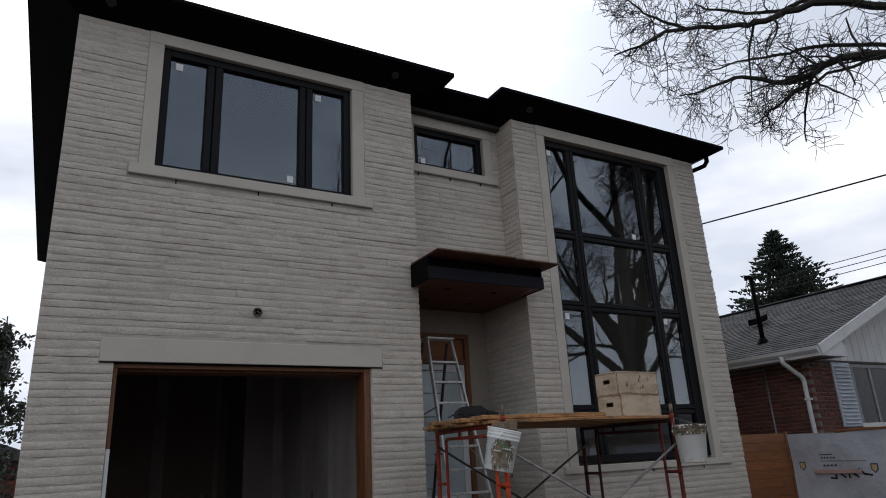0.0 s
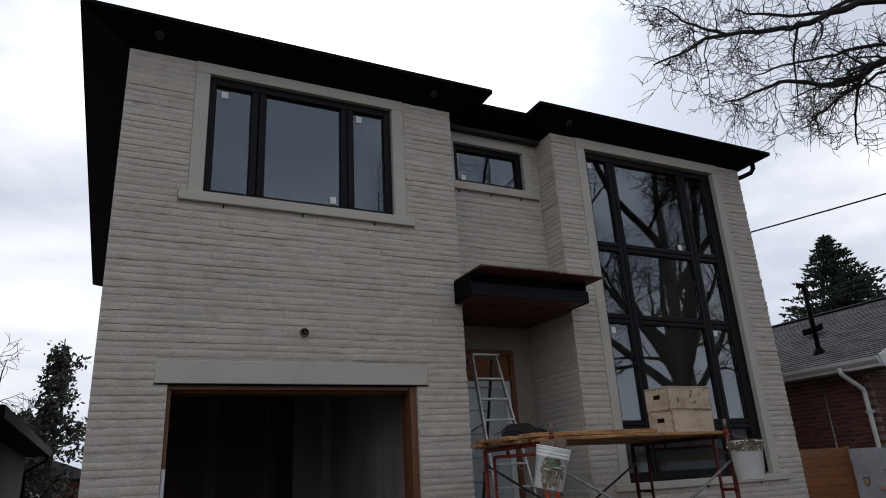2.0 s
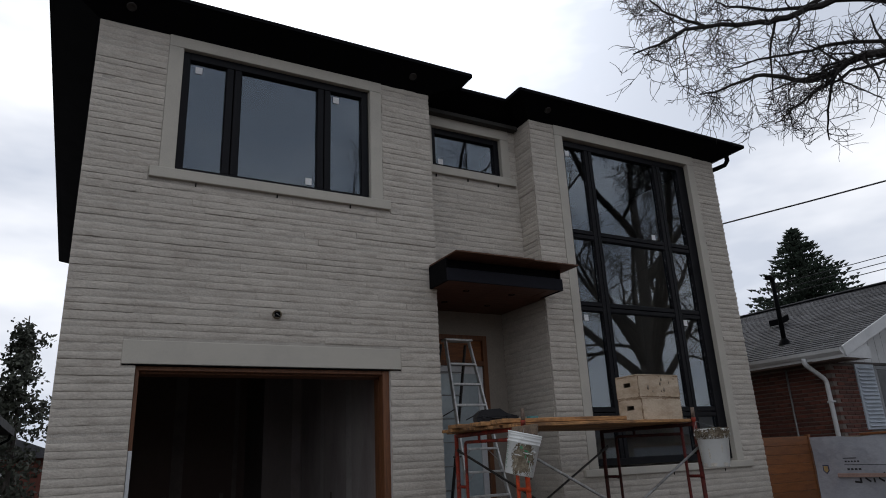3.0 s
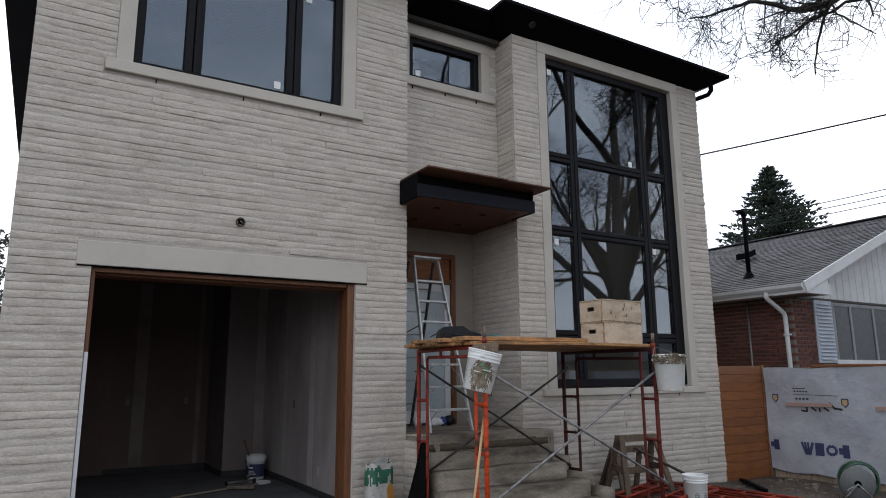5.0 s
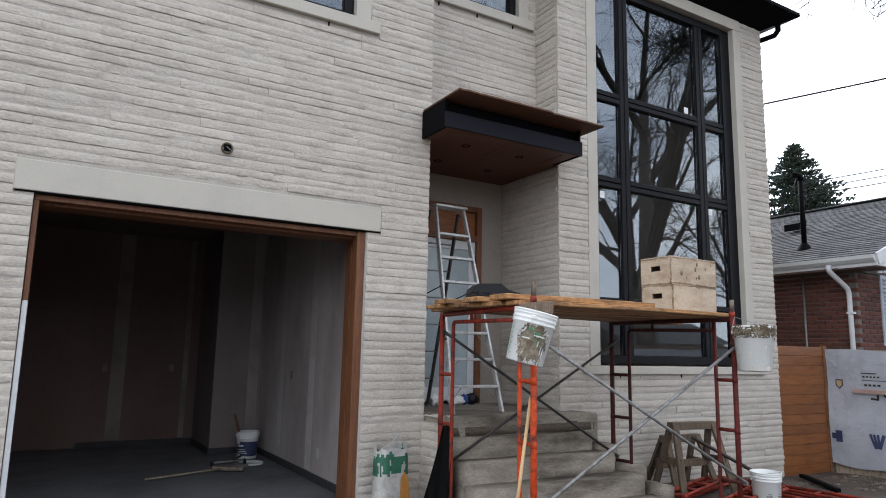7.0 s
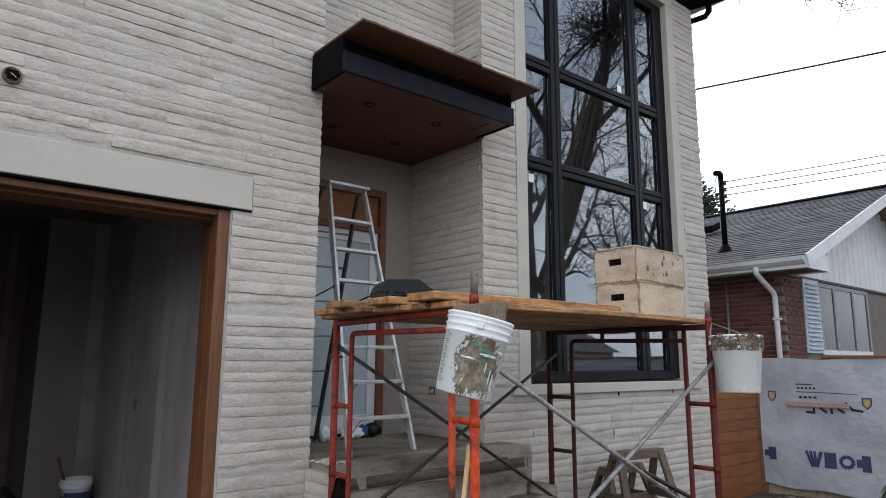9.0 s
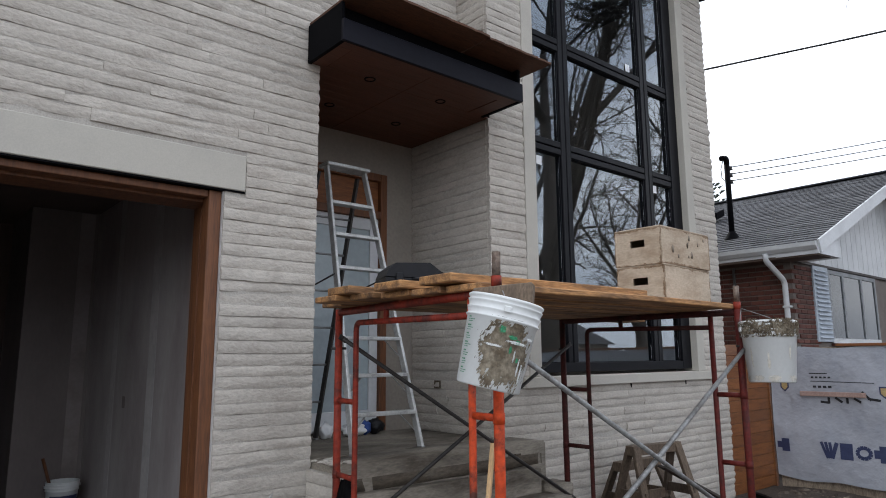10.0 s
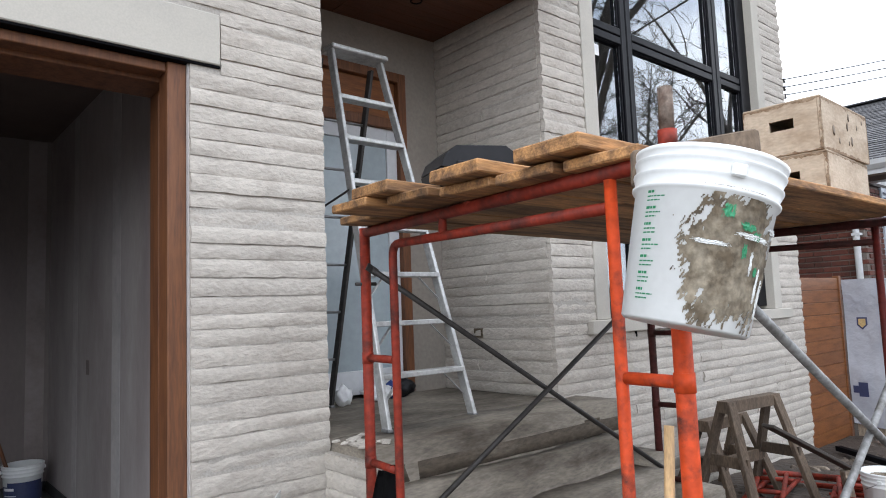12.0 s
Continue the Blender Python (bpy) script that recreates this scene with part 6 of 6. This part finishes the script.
def bare_tree(at, height, radius, seed, limbs, label, level=3, kids=6, fork=0.28, least=0.007, extra=(), lean=(0, 0)):
    """A leafless tree: a tapered trunk, limbs that fork from it, and a crown of thinning branches."""
    th = thing("bare_tree", label, "tree", at, group="bare trees")
    tw, trunk = Twigs(seed), Twigs(seed + 1)
    f = height * fork
    tpts = [Vector((lean[0] * t * t, lean[1] * t * t, height * 0.62 * t)) + Vector((0.10 * math.sin(3 * t + seed), 0.10 * math.cos(4 * t + seed), 0)) * t for t in [k / 8 for k in range(9)]]
    trunk.tube([Vector((0, 0, -0.1)) + Vector((0, 0, 0)), Vector((0, 0, 0.25)), *tpts[1:]], radius * 1.3, radius * 0.35, 12)
    for k in range(limbs):
        a = 2 * math.pi * (k + 0.35 * tw.rnd.random()) / limbs + seed
        t = fork + (0.60 - fork) * (k / limbs)
        i = min(7, int(t / 0.62 * 8))
        start = tpts[i].lerp(tpts[i + 1], t / 0.62 * 8 - i)
        way = Vector((math.cos(a), math.sin(a), 0.9 + 0.7 * tw.rnd.random()))
        pts = tw.path(start, way, height * (0.55 - 0.3 * (t - fork)), 0.10, -0.02, 7)
        r = radius * (0.55 - 0.3 * (t - fork))
        tw.grow(pts, r, r * 0.2, level, 0.5, height * 0.20, kids, 0.02, least=least)
    tw.grow([tpts[-1], tpts[-1] + Vector((0.3, 0.1, height * 0.18)), tpts[-1] + Vector((0.2, 0.5, height * 0.36))], radius * 0.34, 0.02, level, 0.5, height * 0.18, kids, 0.0, least=least)
    for pts, r0, r1, ln, droop in extra:
        loc = [Vector(p) - Vector(at) for p in pts]
        fine = []
        for a, b, c, d in zip([loc[0]] + loc, loc, loc[1:], loc[2:] + [loc[-1]]):
            for s in (0, 0.25, 0.5, 0.75):
                fine.append(0.5 * ((2 * b) + (c - a) * s + (2 * a - 5 * b + 4 * c - d) * s * s + (3 * b - a - 3 * c + d) * s ** 3))
        fine.append(loc[-1])
        for i in range(2, len(fine) - 2):
            fine[i] = fine[i] + Vector([tw.rnd.gauss(0, 0.015) for _ in range(3)])
        tw.grow(fine, r0, r1, 3, 0.52, ln, 18 if len(loc) > 6 else 11, droop, 0.8, 0.0062, 0.5)
    for n, t, m in (("trunk", trunk, BARK), ("crown", tw, TWIG)):
        ob = new(n, t.mesh(n, m))
        ob.parent = th
    return th


# street trees behind and beside the walk; the nearest reaches over the bungalow and the roof
bare_tree((16.4, -0.6, 0.0), 17.0, 0.31, 4, 4, "large bare street tree with drooping twigs", 3, 6, 0.20, 0.007,
          (([(16.3, -0.5, 4.2), (14.3, 2.6, 7.6), (12.5, 4.6, 8.9), (11.33, 5.5, 9.2), (10.56, 6.0, 8.93), (9.95, 6.35, 8.84), (8.97, 6.75, 8.72), (8.3, 7.02, 8.36), (7.85, 7.2, 8.15)], 0.10, 0.012, 1.35, 0.03),
           ([(9.2, 6.65, 8.75), (8.72, 6.9, 9.0), (8.42, 7.08, 9.3), (8.2, 7.2, 9.5)], 0.03, 0.010, 0.8, 0.02),
           ([(16.2, -0.4, 3.9), (14.2, 2.6, 6.6), (12.2, 4.7, 7.9), (11.18, 5.4, 7.86), (10.83, 5.6, 7.64), (10.42, 5.9, 7.54), (9.96, 6.3, 7.77), (9.66, 6.7, 7.71), (9.15, 7.02, 7.57)], 0.10, 0.012, 1.35, 0.04),
           ([(16.2, -0.4, 4.6), (14.6, 2.3, 7.9), (12.8, 4.6, 9.2), (11.61, 5.6, 9.49), (10.99, 6.1, 9.32), (10.31, 6.6, 9.48), (9.95, 6.9, 9.7)], 0.08, 0.014, 1.3, 0.03),
           ([(12.0, 4.85, 7.92), (11.2, 5.3, 7.66), (10.73, 5.9, 7.4), (10.35, 6.25, 7.08), (10.15, 6.4, 6.9)], 0.035, 0.010, 0.9, 0.03),
           ([(12.6, 4.5, 8.05), (11.6, 5.6, 8.45), (10.9, 6.1, 8.35), (10.3, 6.5, 8.3), (9.9, 6.9, 8.2)], 0.045, 0.010, 1.1, 0.03)))
bare_tree((10.4, -12.5, 0.0), 15.0, 0.30, 8, 6, "bare street tree across the road", 3, 7, 0.25, 0.014)
bare_tree((24.5, -9.0, 0.0), 15.0, 0.40, 13, 6, "tall bare street tree across the road", 3, 7, 0.25, 0.017)
bare_tree((14.2, -18.0, 0.0), 12.0, 0.26, 17, 5, "bare tree beyond the road", 3, 5, 0.25, 0.014)
bare_tree((17.5, -13.0, 0.0), 20.0, 0.36, 41, 5, "tall bare tree over the far pavement", 3, 5, 0.25, 0.014)
bare_tree((30.0, -6.5, 0.0), 13.0, 0.30, 53, 6, "spreading bare tree further along the road", 3, 7, 0.18, 0.019)
bare_tree((19.5, 2.6, 0.0), 10.0, 0.20, 23, 4, "slim bare tree in the next front garden", 3, 5, 0.25, 0.010)
bare_tree((-4.6, 31.0, 0.0), 7.6, 0.16, 31, 6, "small bare tree behind the rear gardens", 3, 5, 0.15, 0.012)


def spruce(at, height, radius, seed, label):
    th = thing("spruce", label, "tree", at)
    part("trunk", tube([(0, 0, 0), (0, 0, height)], 0.28, seg=8, r_end=0.03), BARK, th)
    rnd, v, f = random.Random(seed), [], []
    z = 0.12 * height
    while z < height - 0.1:
        t = z / height
        reach = radius * (1 - t) ** 0.85 + 0.12
        for k in range(int(11 + 15 * (1 - t))):
            a = rnd.random() * 2 * math.pi
            ln = reach * (0.62 + 0.5 * rnd.random())
            side = Vector((-math.sin(a), math.cos(a), 0))
            for s in range(max(4, int(ln * 8))):
                u = (s + rnd.random()) / max(4, int(ln * 8))
                rise = 0.30 * u * u * ln - 0.40 * u * ln
                p = Vector((math.cos(a) * ln * u, math.sin(a) * ln * u, z + rise)) + side * rnd.gauss(0, 0.12 * ln * (0.3 + u * 0.6))
                w = 0.12 + 0.15 * rnd.random()
                d = (Vector((math.cos(a), math.sin(a), -0.2 + 0.3 * rnd.random())) + side * rnd.gauss(0, 0.5)).normalized()
                x = d.cross(Vector((0, 0, 1))).normalized()
                i = len(v)
                v += [p - d * w * 0.4, p + x * w * 0.34 + Vector((0, 0, -0.06)), p + d * w * 1.1 + Vector((0, 0, 0.04)), p - x * w * 0.34 + Vector((0, 0, -0.06)), p + Vector((0, 0, -0.22 * w - 0.12))]
                f += [(i, i + 1, i + 2), (i, i + 2, i + 3), (i, i + 4, i + 1), (i + 1, i + 4, i + 2), (i + 2, i + 4, i + 3), (i + 3, i + 4, i)]
        z += 0.16 + 0.26 * (1 - t)
    me = bpy.data.meshes.new("crown")
    me.from_pydata(v, [], f)
    me.materials.append(NEEDLE)
    ob = new("crown", me)
    ob.parent = th
    return th


spruce((41.0, 25.8, -0.5), 15.9, 10.0, 3, "dark green spruce beyond the bungalow")
spruce((43.5, 39.0, -0.5), 12.0, 5.5, 5, "dark green spruce far behind the bungalow")


def leafy(at, height, radius, seed, label):
    """A loose evergreen of many leaf clumps round a forked stem."""
    th = thing("leafy_tree", label, "tree", at)
    tw, rnd = Twigs(seed), random.Random(seed)
    v, f = [], []
    tw.tube([Vector((0, 0, 0)), Vector((0.05, 0, height * 0.5)), Vector((0, 0.05, height * 0.95))], 0.12, 0.02, 6)
    for k in range(46):
        t = 0.12 + 0.86 * (k + rnd.random()) / 46
        a = rnd.random() * 2 * math.pi
        reach = radius * (0.35 + 0.8 * rnd.random()) * (1.1 - 0.75 * t)
        start = Vector((0, 0, height * t * 0.9))
        end = start + Vector((math.cos(a) * reach, math.sin(a) * reach, 0.25 * reach))
        tw.tube([start, start.lerp(end, 0.5) + Vector((0, 0, 0.06)), end], 0.025, 0.006, 4)
        for s in range(80):
            p = start.lerp(end, 0.25 + 0.8 * rnd.random()) + Vector([rnd.gauss(0, 0.16) for _ in range(3)])
            d = Vector([rnd.gauss(0, 1) for _ in range(3)]).normalized()
            x, w = d.orthogonal().normalized(), 0.06 + 0.07 * rnd.random()
            i = len(v)
            v += [p - d * w, p + x * w * 0.6, p + d * w, p - x * w * 0.6]
            f.append((i, i + 1, i + 2, i + 3))
    me = bpy.data.meshes.new("crown")
    me.from_pydata(v, [], f)
    me.materials.append(LEAF)
    for n, m in (("trunk", tw.mesh("trunk", BARK)), ("crown", me)):
        ob = new(n, m)
        ob.parent = th
    return th


leafy((-1.75, 27.5, 0.0), 7.6, 1.5, 3, "dark broad-leaved evergreen behind the rear gardens")
leafy((-2.7, 29.5, 0.0), 5.2, 1.3, 7, "low dark evergreen behind the rear gardens")

# ---------- house on the other side ----------
lh = thing("left_house", "brick bungalow darkened for shade, with low hipped roof and black eaves", "house", (-4.5, 16.0, 0.0))
# Brick darkened nearly to black: the wall's shade is in its colour.
wpart("wall", box((-9.0, 11.9, -0.1), (-1.88, 21.0, 2.78)), material("shaded_brown_brick", (0.035, 0.02, 0.016), 0.9, spread=0.25, fine=30), lh)
wpart("soffit", box((-9.6, 11.3, 2.78), (-1.36, 21.5, 2.82)), BLACK, lh)
wpart("fascia", box((-9.62, 11.27, 2.76), (-1.34, 11.30, 2.94)), BLACK, lh)
wpart("fascia", box((-1.36, 11.30, 2.76), (-1.33, 21.5, 2.94)), BLACK, lh)
roof_l = bmesh.new()
b0 = [roof_l.verts.new(p) for p in ((-9.6, 11.3, 2.93), (-1.34, 11.3, 2.93), (-1.34, 21.5, 2.93), (-9.6, 21.5, 2.93))]
t0 = [roof_l.verts.new(p) for p in ((-5.6, 15.3, 4.1), (-5.4, 15.3, 4.1), (-5.4, 17.5, 4.1), (-5.6, 17.5, 4.1))]
for i in range(4):
    roof_l.faces.new((b0[i], b0[(i + 1) % 4], t0[(i + 1) % 4], t0[i]))
roof_l.faces.new(t0)
wpart("roof", roof_l, SHINGLE, lh)
wpart("downspout", tube(bent([(-1.40, 21.3, 2.78), (-1.42, 21.3, 2.66), (-1.84, 21.05, 2.40), (-1.84, 21.05, 0)], 0.06), 0.035, seg=8), BLACK, lh)
wpart("window", box((-5.6, 11.86, 1.0), (-4.0, 11.91, 2.1), 0.004), FRAME, lh)
fh = thing("far_house", "low far house with a dark roof", "house", (-6.0, 40.0, 0.0))
wpart("wall", box((-12.0, 38.0, 0), (-0.4, 46.0, 2.6)), BRICK, fh)
wpart("roof", prism([(-12.5, 2.6), (-6.2, 5.0), (0.1, 2.6)], 37.5, 46.5, 1), SHINGLE, fh)
wpart("window", box((-3.6, 37.96, 1.0), (-2.2, 38.01, 2.1), 0.004), WHITEPAINT, fh)
# houses over the road
for x, w, label in ((-9.0, 12.0, "pale"), (8.0, 13.0, "brown"), (26.0, 14.0, "grey"), (44.0, 13.0, "pale")):
    sh_ = thing("street_house", label + " bungalow on the far side of the road", "house", (x + w / 2, -32.0, 0.0), group="houses over the road")
    wpart("wall", box((x, -36.0, 0), (x + w, -28.0, 2.8)), {"pale": PARGE, "brown": BRICK, "grey": PARGE}[label], sh_)
    wpart("roof", prism([(-36.6, 2.8), (-32.0, 5.0), (-27.4, 2.8)], x - 0.5, x + w + 0.5, 0), SHINGLE, sh_)
    for k in range(3):
        wpart("window", box((x + 1.5 + k * 3.6, -28.02, 0.9), (x + 3.3 + k * 3.6, -27.96, 2.2), 0.004), FRAME, sh_)
    wpart("door", box((x + w - 1.6, -28.02, 0.0), (x + w - 0.6, -27.96, 2.05), 0.004), WHITEPAINT, sh_)

# ---------- the stone facing, course by course ----------
def stone_mesh(seed, L=0.7, H=0.0735, D=0.034):
    """One split-faced stone: a rough front, its edges broken back, on plain flanks."""
    rnd = random.Random(seed)
    bm, nx, nz, broken = bmesh.new(), 9, 2, rnd.choice((0.8, 1.2, 1.8, 2.6))
    g = []
    for i in range(nx + 1):
        col = []
        for j in range(nz + 1):
            x, z = (i / nx - 0.5) * L, (j / nz - 0.5) * H
            edge = i in (0, nx) or j in (0, nz)
            y = 0.002 + rnd.uniform(-0.002, 0.004) * broken if j in (0, nz) else rnd.uniform(-0.013, 0.001)
            if edge and 0 < i < nx:
                z += rnd.uniform(-0.004, 0.0015) * (1 if j else -1)
            if not edge:
                x += rnd.uniform(-0.02, 0.02)
                z += rnd.uniform(-0.016, 0.016)
            col.append(bm.verts.new((x, y, z)))
        g.append(col)
    for i in range(nx):
        for j in range(nz):
            bm.faces.new((g[i][j], g[i + 1][j], g[i + 1][j + 1], g[i][j + 1])).smooth = True
    ring = [g[i][0] for i in range(nx + 1)] + [g[nx][1]] + [g[nx - i][nz] for i in range(nx + 1)] + [g[0][1]]
    back = {v: bm.verts.new((v.co.x, D, v.co.z)) for v in (g[0][0], g[nx][0], g[nx][nz], g[0][nz])}
    bl, br, tr_, tl_ = (back[v] for v in (g[0][0], g[nx][0], g[nx][nz], g[0][nz]))
    bm.faces.new([bl, br] + [g[i][0] for i in range(nx, -1, -1)])
    bm.faces.new([tr_, tl_] + [g[i][nz] for i in range(nx + 1)])
    bm.faces.new([tl_, bl, g[0][0], g[0][1], g[0][2]])
    bm.faces.new([br, tr_, g[nx][2], g[nx][1], g[nx][0]])
    for e in bm.edges:
        e.smooth = len(e.link_faces) == 2 and all(f.smooth for f in e.link_faces)
    return mesh_of("brick", bm, STONE)


STONES = [stone_mesh(100 + k) for k in range(16)]
PITCH = 0.0785


def lay(parent, u0, u1, z0, z1, holes, plane, facing, seed):
    """Courses of split stone on a wall; facing 'y' looks to the street, 'x' to the drive."""
    rnd = random.Random(seed)
    n = round((z1 - z0) / PITCH)
    h = (z1 - z0) / n
    beds = [z0] + [z0 + r * h + rnd.uniform(-0.008, 0.008) for r in range(1, n)] + [z1]
    for za, zb in zip(beds, beds[1:]):
        mid = (za + zb) / 2
        spans, cut = [(u0, u1)], sorted((a, b) for a, b, lo, hi in holes if lo - 0.01 < mid < hi + 0.01)
        for a, b in cut:
            nxt = []
            for p, q in spans:
                if b <= p or a >= q:
                    nxt.append((p, q))
                else:
                    nxt += [(p, a)] if a > p + 0.02 else []
                    nxt += [(b, q)] if b < q - 0.02 else []
            spans = nxt
        for p, q in spans:
            u = p
            while u < q - 0.01:
                ln = rnd.uniform(0.5, 1.35)
                if q - u - ln < 0.35:
                    ln = q - u
                ln = min(ln, 1.7)
                ob = new("brick", STONES[rnd.randrange(16)])
                ob.parent = parent
                off = rnd.gauss(0, 0.0032)
                c = u + ln / 2
                flip = rnd.choice((0, 1))
                sx, sz = (ln - 0.0006) / 0.7, (zb - za - 0.0048) / 0.0735
                at = (c, plane + off, mid) if facing == "y" else (plane + off, c, mid)
                m = pose(*at, 0, 0, 0 if facing == "y" else -90) @ (pose(0, 0, 0, rnd.gauss(0, 0.3), 0, 0)) @ Matrix.Diagonal((sx, 1, sz, 1))
                ob.matrix_basis = m
                u += ln
    return parent


lay(wall_garage, XL, X1, -0.02, 6.61, [(0.36, 3.445, 2.69, 2.95), (0.497, 3.303, -0.1, 2.70), (0.54, 3.255, 4.88, 6.7), (0.44, 3.355, 4.755, 4.88)], F, "y", 1)
lay(wall_bay, X2, XR, -0.10, 6.61, [(6.195, 9.31, 1.42, 6.7), (6.09, 9.49, 1.315, 1.42)], F, "y", 2)
lay(wall_recess, X1, X2, 3.86, 6.61, [(4.085, 5.615, 5.745, 6.7), (3.99, 5.69, 5.62, 5.745)], G, "y", 3)
lay(wall_porch_side, F + 0.035, 8.685, 0.92, 3.745, [], X2, "x", 4)
lay(wall_porch_side, F + 0.035, G, 3.86, 6.61, [], X2, "x", 5)
lay(parapet, 7.15, F - 0.012, -0.02, 0.86, [], 3.95, "x", 6)

# bricks of the bungalow beside the drive
bm = box((-0.1025, -0.006, -0.0285), (0.1025, 0.02, 0.0285), 0.003)
BRICKS = mesh_of("brick", bm, BRICK)
for r in range(20):
    z = 1.50 + 0.075 * r
    for k in range(9):
        ob = new("brick", BRICKS)
        ob.parent = nwall
        ob.matrix_basis = pose(NX, NY + 0.11 + 0.215 * k + (0.1075 if r % 2 else 0), z, 0, 0, -90)
        ob.matrix_parent_inverse = Matrix.Translation((-16.0, -12.0, 0.15))
    for k in range(4):
        if k < 3 or r % 2 == 0:
            ob = new("brick", BRICKS)
            ob.parent = nwall
            ob.matrix_basis = pose(NX + 0.11 + 0.215 * k + (0.1075 if r % 2 else 0), NY, z)
            ob.matrix_parent_inverse = Matrix.Translation((-16.0, -12.0, 0.15))
